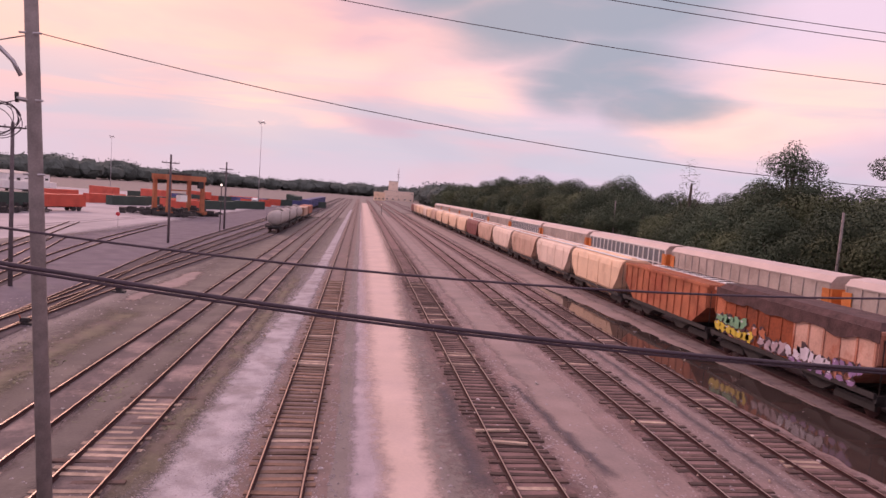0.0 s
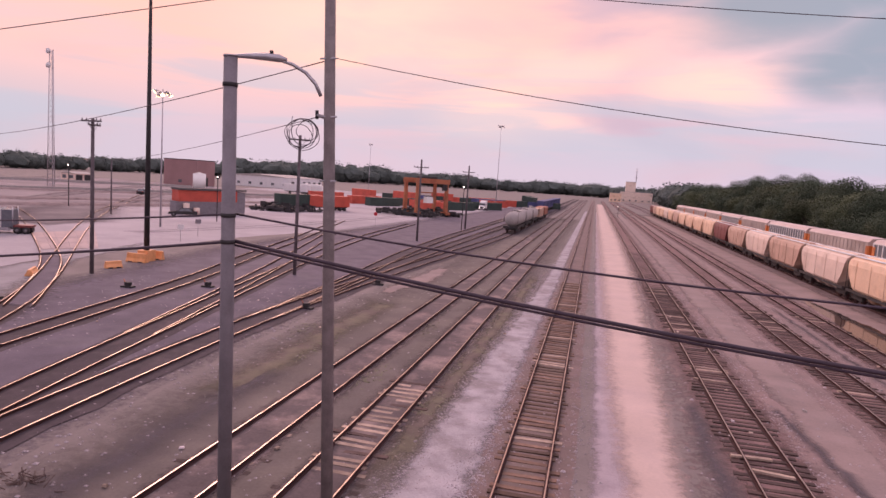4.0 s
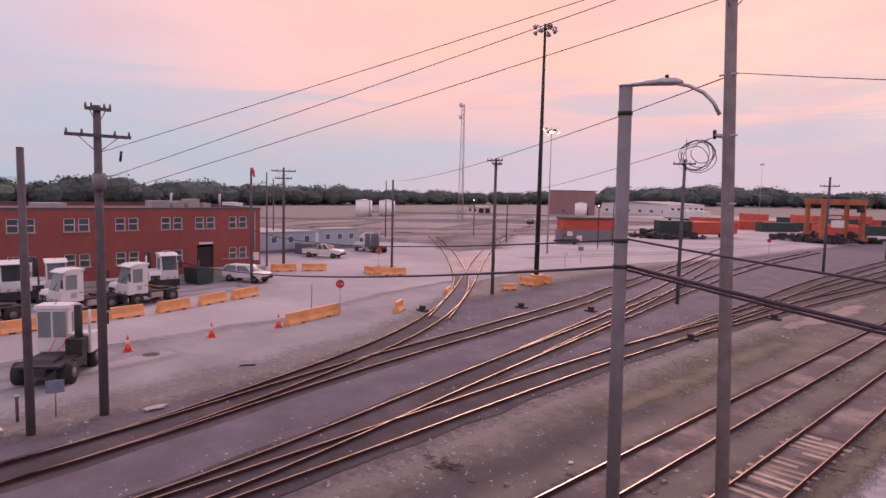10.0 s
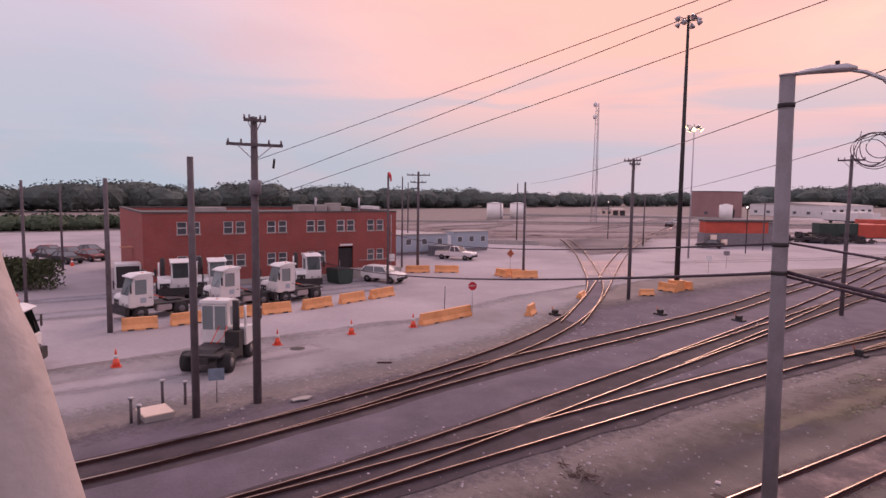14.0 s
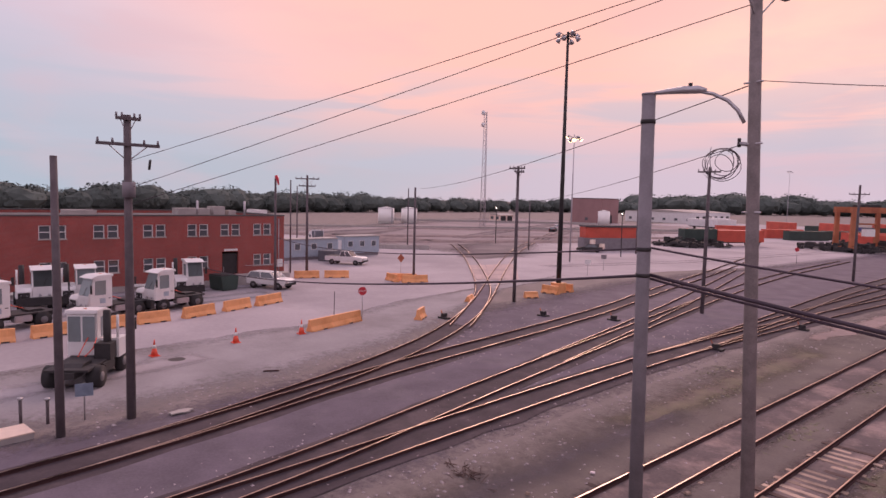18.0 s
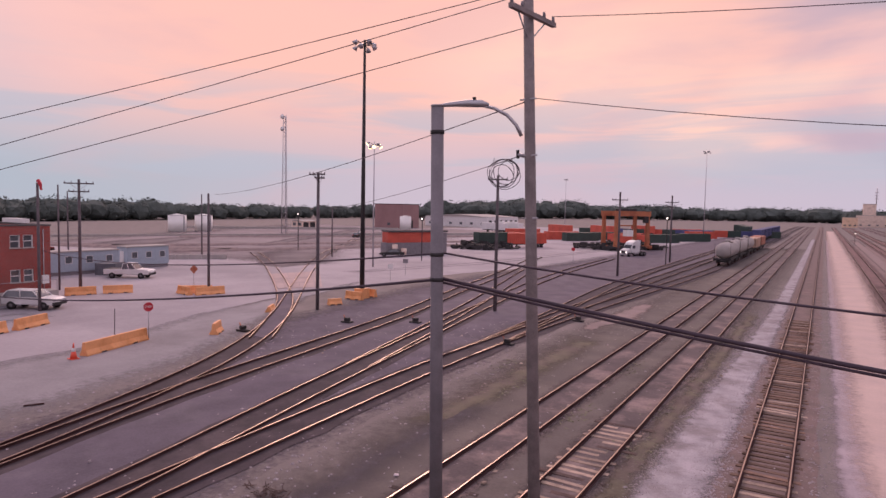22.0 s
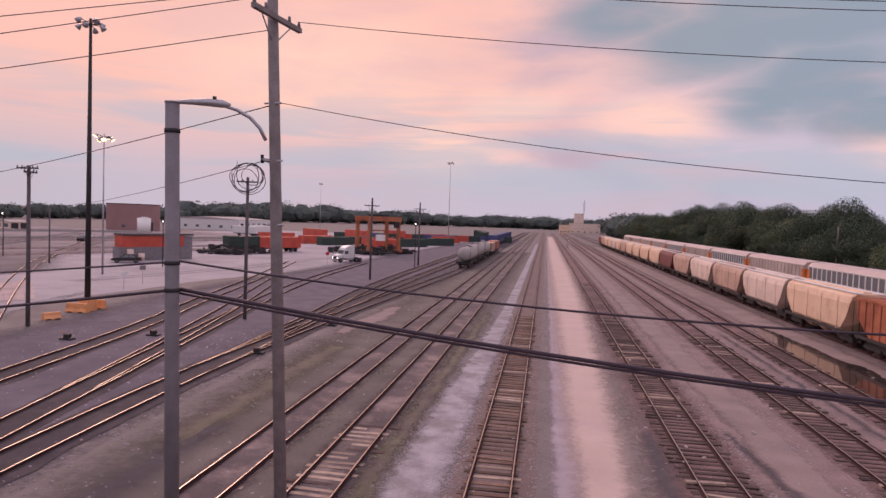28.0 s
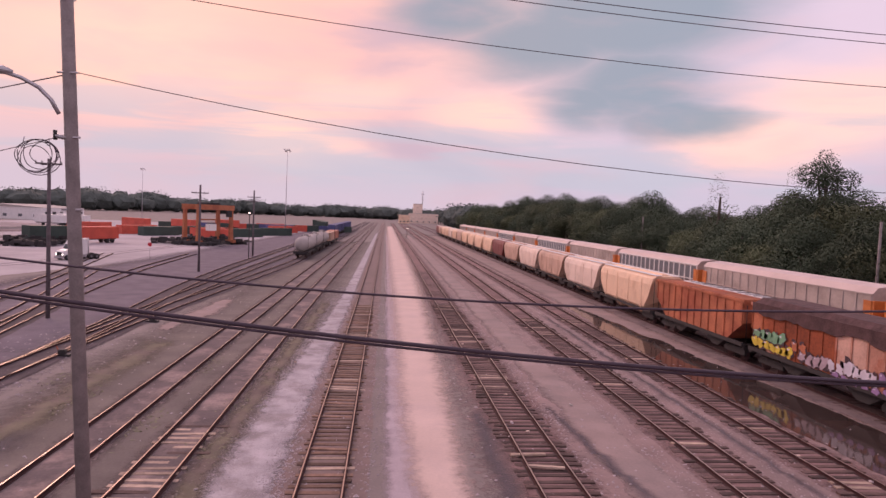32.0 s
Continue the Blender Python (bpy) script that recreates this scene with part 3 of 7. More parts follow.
tie_mesh = mesh_of("tie", (lambda b: (box(b, -1.28, 1.28, -0.12, 0.12, -0.12, 0.06, 0.012), b)[1])(bmesh.new()), M["tie"])
tie_meshes = {"tie": tie_mesh, "tie_gold": mesh_of("tie", (lambda b: (box(b, -1.0, 1.0, -0.12, 0.12, -0.12, 0.06, 0.012), b)[1])(bmesh.new()), M["tie_gold"])}
tie_mesh_pale = mesh_of("tie", (lambda b: (box(b, -0.98, 0.98, -0.12, 0.12, -0.12, 0.06, 0.012), b)[1])(bmesh.new()), M["tie_pale"])
rng = random.Random(4)
beds = []


def track(label, pts, near=None, bed=1.9, tie_to=150, pale=0.1, bury=0.0, mat="ballast", bed_to=9999, tie="tie"):
    """A railway track: bed, two rails, single ties over the stretch near, the other ties joined."""
    t = thing("railway_track", label, "railway track", "tracks of the yard", kind="structure")
    x, y, dx = smooth_line(pts)
    beds.append(t)
    lift = 0.0022 * len(beds)
    bm = bmesh.new()
    rows = []
    for i in range(len(y)):
        if y[i] > bed_to:
            break
        w = bed + 0.18 * noise.noise((x[i], y[i] * 0.4, 2)) * 2
        rows.append([bm.verts.new((x[i] + o, y[i], z)) for o, z in ((-w, 0.004 + lift), (-0.95, 0.018 + lift), (0.95, 0.018 + lift), (w, 0.004 + lift))])
    lay_faces(bm, rows, (0.0, 0.22, 0.78, 1.0))
    part("ballast_bed", bm, M[mat], t)
    for s in (-0.7525, 0.7525):
        bm = bmesh.new()
        bt = bmesh.new()
        prev = None
        ptop = None
        for i in range(len(y)):
            c = 1 / math.hypot(1, dx[i])
            nx, ny = c, -dx[i] * c
            ring = [bm.verts.new((x[i] + (s + u) * nx, y[i] + (s + u) * ny, v)) for u, v in rail_profile]
            top = [bt.verts.new((x[i] + (s + u) * nx, y[i] + (s + u) * ny, 0.1865)) for u in (-0.024, 0.020)]
            if prev:
                for k in range(12):
                    bm.faces.new((prev[k], prev[(k + 1) % 12], ring[(k + 1) % 12], ring[k]))
                bt.faces.new((ptop[0], ptop[1], top[1], top[0]))
            prev, ptop = ring, top
        r = part("rail", bm, M["rail"], t)
        # dark strip along the rail: grease and the rail's shade painted as one
        bg = bmesh.new()
        prev = None
        for i in range(len(y)):
            if y[i] > bed_to:
                break
            c = 1 / math.hypot(1, dx[i])
            w = (0.2 if mat == "soot" else 0.1) + 0.1 * noise.noise((x[i] + s, y[i] * 0.3, 5))
            k = [bg.verts.new((x[i] + (s + u) * c, y[i] - (s + u) * dx[i] * c, z)) for u, z in ((-w - 0.06, 0.012 + lift), (-0.05, 0.034 + lift), (0.05, 0.034 + lift), (w, 0.012 + lift))]
            if prev:
                for q in range(3):
                    bg.faces.new((prev[q], prev[q + 1], k[q + 1], k[q]))
            prev = k
        part("grease_strip", bg, M["soot" if mat == "soot" else "rail_grime_shade"], t)
        part("polished_head", bt, M["rail_top"], r)
    tx, ty, tdx = smooth_line(pts, 0.49)
    rest = []
    for i in range(len(ty)):
        if ty[i] > tie_to or ty[i] < -8:
            continue
        turn = -math.atan(tdx[i]) + rng.uniform(-0.02, 0.02)
        z = rng.uniform(-0.022, 0.004) - bury
        if near and near[0] <= ty[i] <= near[1]:
            ob = new("tie", tie_mesh_pale if rng.random() < pale else tie_meshes[tie])
            ob.parent = t
            ob.matrix_basis = pose(tx[i] + rng.uniform(-0.14, 0.14), ty[i] + rng.uniform(-0.06, 0.06), z, 0, rng.uniform(-1.6, 1.6), math.degrees(turn))
        else:
            rest.append((tx[i], ty[i], turn, z))
    if rest:
        verts, faces = [], []
        for px, py, a, z in rest:
            c, s = math.cos(a), math.sin(a)
            b = len(verts)
            for u, v, w in ((-1.28, -0.11, 0.0), (1.28, -0.11, 0.0), (1.28, 0.11, 0.0), (-1.28, 0.11, 0.0), (-1.27, -0.1, 0.034), (1.27, -0.1, 0.034), (1.27, 0.1, 0.034), (-1.27, 0.1, 0.034)):
                verts.append((px + c * u - s * v, py + s * u + c * v, w + z))
            faces += [(b + 4, b + 5, b + 6, b + 7), (b, b + 1, b + 5, b + 4), (b + 1, b + 2, b + 6, b + 5), (b + 2, b + 3, b + 7, b + 6), (b + 3, b, b + 4, b + 7)]
        me = bpy.data.meshes.new("ties")
        me.from_pydata(verts, [], faces)
        me.materials.append(M["tie"])
        ob = new("ties", me)
        ob.parent = t
        ob["kind"] = "stuff"
    return t


FAR = 620
track("straight track with weathered ties beside the limestone road", [(1.05, -40), (1.05, FAR)], (8, 60), 1.55, 60, 0.12, mat="bed_brown", tie="tie_gold")
track("straight track with rusty rails and split ties", [(9.18, -40), (9.18, FAR)], (8, 62), 2.1, 100, mat="bed_pale")
track("straight track with dark oily ties", [(16.1, -40), (16.1, FAR)], (8, 55), 2.1, 100, mat="bed_pale")
track("straight track beside the puddle", [(20.4, -40), (20.4, FAR)], (8, 55), 2.0, 100, mat="bed_pale")
track("track under the standing hopper train", [(HOP_X, -40), (HOP_X, FAR)], None, 2.0, 60)
track("track under the standing autorack train", [(RACK_X, -40), (RACK_X, FAR)], None, 2.0, 60)
track("straight track with bleached ties and weeds", [(-4.68, -40), (-4.68, FAR)], (14, 24), 1.5, 24, 0.75, 0.008, "dirt_dark")
track("straight track half buried in dirt", [(-8.12, -40), (-8.12, FAR)], (13, 17), 1.5, 17, 0.5, 0.03, "dirt_dark")
track("curving track that leaves the ladder across the lot", [(-19.3, -30), (-20.45, 0.9), (-21.55, 4.6), (-23.5, 10.3), (-24.5, 13.8), (-26.0, 18.5), (-29.9, 26.5), (-36.8, 35.9), (-45.0, 45.6), (-54.7, 57.2), (-67.4, 73), (-80, 90), (-95, 113), (-123, 157)], None, 1.2, -20, mat="soot", bed_to=31)
track("track that swings off over the concrete crossing", [(-30.4, 27.3), (-35.0, 33.4), (-39.4, 39.0), (-43.2, 43.0), (-54, 52.4), (-67, 63.9), (-82.7, 76.5), (-93.5, 84.4)], None, 0.9, -20, mat="cinder", bed_to=46)
track("ladder track into the lot", [(-19.3, -30), (-20.5, 0.6), (-21.4, 4.1), (-22.7, 8.9), (-24.2, 15.9), (-25.6, 25.8), (-28.4, 42.9), (-31.5, 54), (-36, 75), (-41, 95), (-46, 115)], None, 1.3, -20, mat="soot", bed_to=60)
track("ladder track with a switch", [(-14.6, -30), (-15.5, 4), (-17.4, 11.8), (-19.2, 20.4), (-22.9, 39.7), (-25.5, 53), (-28.5, 70), (-31, 90), (-33, 120)], None, 1.3, -20, mat="soot", bed_to=60)
track("main ladder track", [(-14.4, -30), (-15.4, 5.9), (-15.7, 9.4), (-16.1, 15.6), (-16.65, 24.7), (-16.9, 39), (-17.3, 52), (-17.2, 82), (-16.6, 130), (-16.4, 200), (-16.4, FAR)], None, 1.35, -20, mat="soot")
track("track to the standing tank cars", [(-16.75, 30), (-16.6, 42), (-15.8, 58), (-14.2, 82), (-12.8, 106), (-12.6, 130), (-12.6, FAR)], None, 1.35, -20, mat="soot")
track("siding that branches from the ladder", [(-20.2, 25), (-22.9, 37), (-26.6, 52), (-31, 68), (-36.5, 88)], None, 0.9, -20, mat="soot", bed_to=50)
track("siding that branches from the main ladder track", [(-16.9, 36), (-17.8, 50), (-19.6, 70), (-20.4, 95), (-20.4, 130), (-20.4, 300)], None, 1.1, -20, mat="soot")

# ---- overpass under the camera ----
bm = bmesh.new()
box(bm, 0.6, 70, -13, -3.0, 6.9, 7.5)
box(bm, -15, 0.6, -13, -4.6, 6.9, 7.5)
structure("bridge_deck", bm, M["asphalt"], "asphalt deck of the road overpass", "bridge")

# ---- rolling stock ----
def bogie(parent, y):
    b = boxed("bogie", (-1.05, 1.05, y - 1.25, y + 1.25, 0.62, 0.86), M["dark"], parent)
    for s in (-1, 1):
        boxed("side_frame", (s * 1.0 - 0.07, s * 1.0 + 0.07, y - 1.3, y + 1.3, 0.42, 0.72), M["dark"], b)
        for o in (-0.85, 0.85):
            rod("wheel", [(s * 0.69, y + o, 0.46), (s * 0.83, y + o, 0.46)], 0.45, M["rail"], b, n=16)


def ends_gear(parent, half):
    for s in (-1, 1):
        rod("coupler", [(0, s * (half - 0.6), 0.9), (0, s * (half + 0.05), 0.9)], 0.12, M["dark"], parent)
        bogie(parent, s * (half - 1.9))
        boxed("end_sill", (-1.45, 1.45, s * (half - 0.25) - 0.1, s * (half - 0.25) + 0.1, 0.95, 1.3), M["dark"], parent)
        for x in (-1.3, 1.3):
            rod("ladder_rail", [(x, s * (half - 0.2), 1.2), (x, s * (half - 0.25), 3.9)], 0.025, M["dark"], parent, n=5)


def covered_hopper(paint, label, half=7.1):
    c = thing("covered_hopper_car", label, "freight car", "cars of the hopper train")
    h = half
    bm = bmesh.new()
    side = ((-1.3, 1.15), (1.3, 1.15), (1.56, 1.5), (1.6, 2.6), (1.58, 3.6), (1.42, 4.15), (1.0, 4.4), (-1.0, 4.4), (-1.42, 4.15), (-1.58, 3.6), (-1.6, 2.6), (-1.56, 1.5))
    rings = []
    for y in (-1, 1):
        rings.append([bm.verts.new((x, y * (h - 0.35 - max(0, (3.0 - z)) * 0.95), z)) for x, z in side])
    mid = [[bm.verts.new((x, y * (h - 2.4), z)) for x, z in side] for y in (-1, 1)]
    seq = [rings[0], mid[0], mid[1], rings[1]]
    for a, b in zip(seq, seq[1:]):
        for k in range(12):
            bm.faces.new((a[k], a[(k + 1) % 12], b[(k + 1) % 12], b[k]))
    bm.faces.new(rings[0])
    bm.faces.new(rings[1][::-1])
    part("body", bm, paint, c, smooth=False)
    boxed("roof_walk", (0.55, 1.15, -h + 0.4, h - 0.4, 4.42, 4.47), M["white"], c, "pale grating running board")
    boxed("roof_walk", (-1.15, -0.55, -h + 0.4, h - 0.4, 4.42, 4.47), M["white"], c)
    boxed("hatch_cover", (-0.32, 0.32, -h + 1.0, h - 1.0, 4.4, 4.56), paint, c, taper=0.05)
    for x in (-1.5, 1.5):
        boxed("side_sill", (x - 0.06, x + 0.06, -h + 0.3, h - 0.3, 1.05, 1.3), M["dark"], c)
    for y in (-3.0, 0, 3.0):
        bm = bmesh.new()
        vs = [(-1.25, y - 1.3, 1.25), (1.25, y - 1.3, 1.25), (1.25, y + 1.3, 1.25), (-1.25, y + 1.3, 1.25), (-0.5, y - 0.35, 0.45), (0.5, y - 0.35, 0.45), (0.5, y + 0.35, 0.45), (-0.5, y + 0.35, 0.45)]
        v = [bm.verts.new(p) for p in vs]
        for f in ((0, 1, 2, 3), (7, 6, 5, 4), (0, 4, 5, 1), (1, 5, 6, 2), (2, 6, 7, 3), (3, 7, 4, 0)):
            bm.faces.new([v[i] for i in f])
        part("hopper_bay", bm, paint, c)
    for y in (-h + 2.4, -1.5, 1.5, h - 2.4):
        for x in (-1.61, 1.61):
            boxed("side_post", (x - 0.02, x + 0.02, y - 0.05, y + 0.05, 1.3, 4.0), paint, c)
    ends_gear(c, half)
    return c


def open_hopper(paint, label, half=7.1, ribs=13, walk_on_top=True, stained=False):
    c = thing("open_hopper_car", label, "freight car", "cars of the hopper train")
    h = half
    bm = bmesh.new()
    prof = ((-h + 0.3, 2.7), (-h + 0.3, 4.15), (h - 0.3, 4.15), (h - 0.3, 2.7), (h - 2.2, 1.35), (-h + 2.2, 1.35))
    extrude(bm, prof, "x", -1.5, 1.5)
    part("body", bm, paint, c)
    for x in (-1.52, 1.52):
        boxed("top_chord", (x - 0.07, x + 0.07, -h + 0.2, h - 0.2, 4.1, 4.28), paint, c)
        boxed("side_sill", (x - 0.07, x + 0.07, -h + 0.2, h - 0.2, 1.15, 1.4), M["dark"], c)
        for i in range(ribs):
            y = -h + 0.45 + (2 * h - 0.9) * i / (ribs - 1)
            lo = 1.4 if abs(y) < h - 2.2 else 1.4 + (abs(y) - (h - 2.2)) * 0.7
            boxed("rib", (x - 0.05, x + 0.05, y - 0.06, y + 0.06, lo, 4.12), M["rust_deep"] if stained and i > 5 else paint, c)
    for y in (-1, 1):
        boxed("end_chord", (-1.5, 1.5, y * (h - 0.28) - 0.06, y * (h - 0.28) + 0.06, 4.1, 4.28), paint, c)
    if walk_on_top:
        boxed("roof_sheet", (-1.42, 1.42, -h + 0.4, h - 0.4, 4.15, 4.3), M["rust_deep"], c)
        boxed("roof_walk", (0.2, 1.3, -h + 0.8, h - 1.6, 4.31, 4.36), M["white"], c, "row of pale roof gratings")
        for i in range(11):
            y = -h + 1.0 + i * 1.02
            boxed("grating", (0.22, 1.28, y, y + 0.12, 4.37, 4.41), M["dark"], c)
    else:
        bm = bmesh.new()
        g = []
        for i in range(29):
            y = -h + 0.4 + (2 * h - 0.8) * i / 28
            g.append([bm.verts.new((x, y, 4.2 + (0.35 * (1 - (x / 1.5) ** 2)) * (0.6 + 0.5 * noise.noise((x, y * 0.5, 1))))) for x in (-1.42, -0.9, -0.3, 0.3, 0.9, 1.42)])
        for a, b in zip(g, g[1:]):
            for k in range(5):
                bm.faces.new((a[k], a[k + 1], b[k + 1], b[k]))
        part("load", bm, M["dark_load"], c, "heap of dark scrap and cinder", True)
    for y in (-2.8, 2.8):
        bm = bmesh.new()
        extrude(bm, ((y - 1.9, 1.4), (y + 1.9, 1.4), (y + 0.4, 0.5), (y - 0.4, 0.5)), "x", -1.2, 1.2)
        part("hopper_bay", bm, M["dark"], c)
    ends_gear(c, half)
    return c


M["dark_load"] = material("dark_scrap_load", (0.085, 0.045, 0.045), 0.95, var=0.5, scale=1.5, fine=9, bump=0.9)
rusty_near = open_hopper(M["rust_pale"], "rusty open hopper car with peeling paint and spray-painted tags", walk_on_top=False, stained=True)
rusty_near.matrix_basis = pose(HOP_X, 29.4, Z0)
for i, k in enumerate(("panel_pale", "panel_pale", "rust_pale", "panel_pale", "panel_pale", "rust_deep", "rust_deep", "rust_deep", "rust_deep", "rust_deep", "rust_deep", "rust")):
    y0 = -6.65 + 13.3 / 12 * i
    for x in (-1.505, 1.505):
        lo = 1.42 if abs(y0 + 0.55) < 4.6 else 2.5
        boxed("side_panel", (x - 0.02, x + 0.02, y0 + 0.06, y0 + 13.3 / 12 - 0.06, lo, 4.1), M[k], rusty_near)
boxed("load_cover", (-1.4, 1.4, -6.6, 6.7, 4.3, 4.62), M["dark_load"], rusty_near, "dark crusted load above the sides", taper=0.3)
for x in (-1.64, 1.60):
    bm = bmesh.new()
    low = [(-6.9 + 0.3 * k, 3.62 + 0.3 * noise.noise((k * 0.23, x, 3)) + 0.1 * noise.noise((k * 0.9, x, 7))) for k in range(46)]
    extrude(bm, low + [(6.6, 4.34), (-6.9, 4.34)], "x", x, x + 0.04)
    part("crust", bm, M["dark_load"], rusty_near, "dark crust spilled over the top of the side")
rusty_next = open_hopper(M["rust"], "rust-red ribbed hopper car with pale roof gratings")
rusty_next.matrix_basis = pose(HOP_X, 44.0, Z0)
paints = [(M["cream"], "cream covered hopper car with rust stains"), (M["cream2"], "pale covered hopper car with faded paint"), (M["tan"], "tan covered hopper car with dirty sides"), (M["maroon"], "maroon covered hopper car with dull paint")]
built = {}
for i, k in enumerate([0, 1, 2, 1, 2, 3, 0, 0, 0, 0, 2, 0, 1, 0, 0, 2, 3]):
    m = pose(HOP_X, 58.8 + 14.5 * i, Z0)
    if k in built:
        copy_thing(built[k], m)
    else:
        built[k] = covered_hopper(*paints[k])
        built[k].matrix_basis = m
rear = open_hopper(M["rust"], "rusty open hopper car at the head of the train", walk_on_top=False)
rear.matrix_basis = pose(HOP_X, 14.9, Z0)

# spray paint on the near car: tangled blobs and strokes, no letters
gr = random.Random(12)


def blob(bm, y, z, ry, rz, x):
    """A ragged flat shape: slanted, with drips and notches."""
    n = 13
    lean = gr.uniform(-0.35, 0.35)
    c = []
    for k in range(n):
        a = 2 * math.pi * k / n
        q = gr.uniform(0.55, 1.2)
        u, w = ry * math.cos(a) * q, rz * math.sin(a) * q
        c.append((y + u + lean * w, z + w))
    bm.faces.new([bm.verts.new((x, *p)) for p in c])


def spray(name, mat, spots, x):
    for y, z, ry, rz in spots:
        bm = bmesh.new()
        blob(bm, y, z, ry, rz, x)
        part(name, bm, mat, rusty_near, "spray-painted tag shape")


gx = -1.59
def tag(y0, step, n, z, ry, rz, fill, jitter=0.1):
    """A run of crowded rounded shapes with dark outlines and pale highlights."""
    spots = [(y0 - step * i + gr.uniform(-0.05, 0.05), z + gr.uniform(-jitter, jitter), ry * gr.uniform(0.8, 1.15), rz * gr.uniform(0.8, 1.2)) for i in range(n)]
    k = len(tags) * 0.003
    tags.append(fill)
    spray("graffiti_outline", M["spray_dark"], [(y, zz, a * 1.22, b * 1.2) for y, zz, a, b in spots], gx - k)
    spray("graffiti_patch", M[fill], spots, gx - k - 0.001)
    spray("graffiti_highlight", M["spray_white"], [(y + a * 0.3, zz + b * 0.45, a * 0.32, b * 0.16) for y, zz, a, b in spots[::2]], gx - k - 0.002)


tags = []
tag(6.0, 0.62, 5, 2.38, 0.46, 0.36, "spray_green", 0.08)
tag(6.1, 0.58, 7, 1.82, 0.44, 0.32, "spray_yellow", 0.08)
tag(2.2, 0.7, 2, 2.3, 0.3, 0.3, "rust")
tag(1.5, 0.62, 4, 1.85, 0.4, 0.34, "spray_grey", 0.14)
tag(-0.9, 0.6, 6, 1.9, 0.38, 0.4, "spray_white", 0.16)
tag(-1.2, 0.72, 7, 1.5, 0.3, 0.16, "spray_violet", 0.1)
tag(-4.4, 0.5, 4, 2.2, 0.26, 0.3, "spray_violet", 0.14)


def autorack(label, half=10.5, post="rack_post"):
    c = thing("autorack_car", label, "freight car", "cars of the autorack train")
    bm = bmesh.new()
    side = ((-1.5, 1.0), (1.5, 1.0), (1.52, 5.5), (1.2, 5.85), (0, 6.0), (-1.2, 5.85), (-1.52, 5.5))
    extrude(bm, side, "y", -half + 0.5, half - 0.5)
    part("body", bm, M["silver"], c)
    bm = bmesh.new()
    extrude(bm, ((1.54, 5.49), (1.22, 5.875), (0, 6.03), (-1.22, 5.875), (-1.54, 5.49), (-1.2, 5.8), (0, 5.96), (1.2, 5.8)), "y", -half + 0.45, half - 0.45)
    part("roof", bm, M["rack_roof"], c, "pale curved roof")
    for x in (-1.54, 1.54):
        n = 17
        for i in range(n + 1):
            y = -half + 0.6 + (2 * half - 1.2) * i / n
            boxed("post", (x - 0.03, x + 0.03, y - (0.09 if post == "white" else 0.04), y + (0.09 if post == "white" else 0.04), 1.1, 5.45), M[post], c)
        for z in (1.1, 2.6, 4.1, 5.42):
            boxed("side_rail", (x - 0.04, x + 0.04, -half + 0.5, half - 0.5, z, z + 0.09), M[post], c)
    if post == "white":
        for x in (-1.525, 1.525):
            for i in range(n):
                y = -half + 0.6 + (2 * half - 1.2) * (i + 0.5) / n
                boxed("screen_panel", (x - 0.01, x + 0.01, y - 0.46, y + 0.46, 2.75, 5.35), M["slate"], c, "dark perforated side screen")
    for s in (-1, 1):
        boxed("end_door", (-1.54, 1.54, s * (half - 0.45) - 0.14, s * (half - 0.45) + 0.14, 1.0, 5.1), M["orange"], c, "orange end door")
        for x in (-1.57, 1.57):
            boxed("corner_panel", (x - 0.02, x + 0.02, min(s * (half - 0.5), s * (half - 1.1)), max(s * (half - 0.5), s * (half - 1.1)), 1.0, 5.1), M["orange"], c, "orange corner panel")
    ends_gear(c, half)
    return c


rack = autorack("long aluminium autorack car with orange end doors")
rack.matrix_basis = pose(RACK_X, 41.8, Z0)
rack2 = autorack("autorack car with white posts and orange end doors", 10.5, "white")
rack2.matrix_basis = pose(RACK_X, 63.0, Z0)
for i in range(-1, 10):
    if i in (3, 5):
        copy_thing(rack2, pose(RACK_X, 41.8 + 21.2 * i, Z0))
    elif i not in (0, 1):
        copy_thing(rack, pose(RACK_X, 41.8 + 21.2 * i, Z0))


def tank_car(label, paint):
    c = thing("tank_car", label, "freight car", "standing cars behind the ladder")
    bm = bmesh.new()
    tube(bm, [(0, -6.6, 2.6), (0, -6.3, 2.6), (0, -5.6, 2.6), (0, 5.6, 2.6), (0, 6.3, 2.6), (0, 6.6, 2.6)], [0.35, 1.0, 1.42, 1.42, 1.0, 0.35], 20)
    part("tank", bm, paint, c, smooth=True)
    boxed("frame", (-1.2, 1.2, -7, 7, 0.95, 1.2), M["dark"], c)
    rod("dome", [(0, 0, 3.9), (0, 0, 4.4)], 0.5, paint, c, n=14)
    boxed("walkway", (-0.9, 0.9, -1.2, 1.2, 3.95, 4.0), M["dark"], c)
    ends_gear(c, 7.2)
    return c


tk = tank_car("grey tank car with a domed top", M["conc"])
tk.matrix_basis = pose(-12.6, 124, Z0)
for y in (139, 154):
    copy_thing(tk, pose(-12.6, y, Z0))


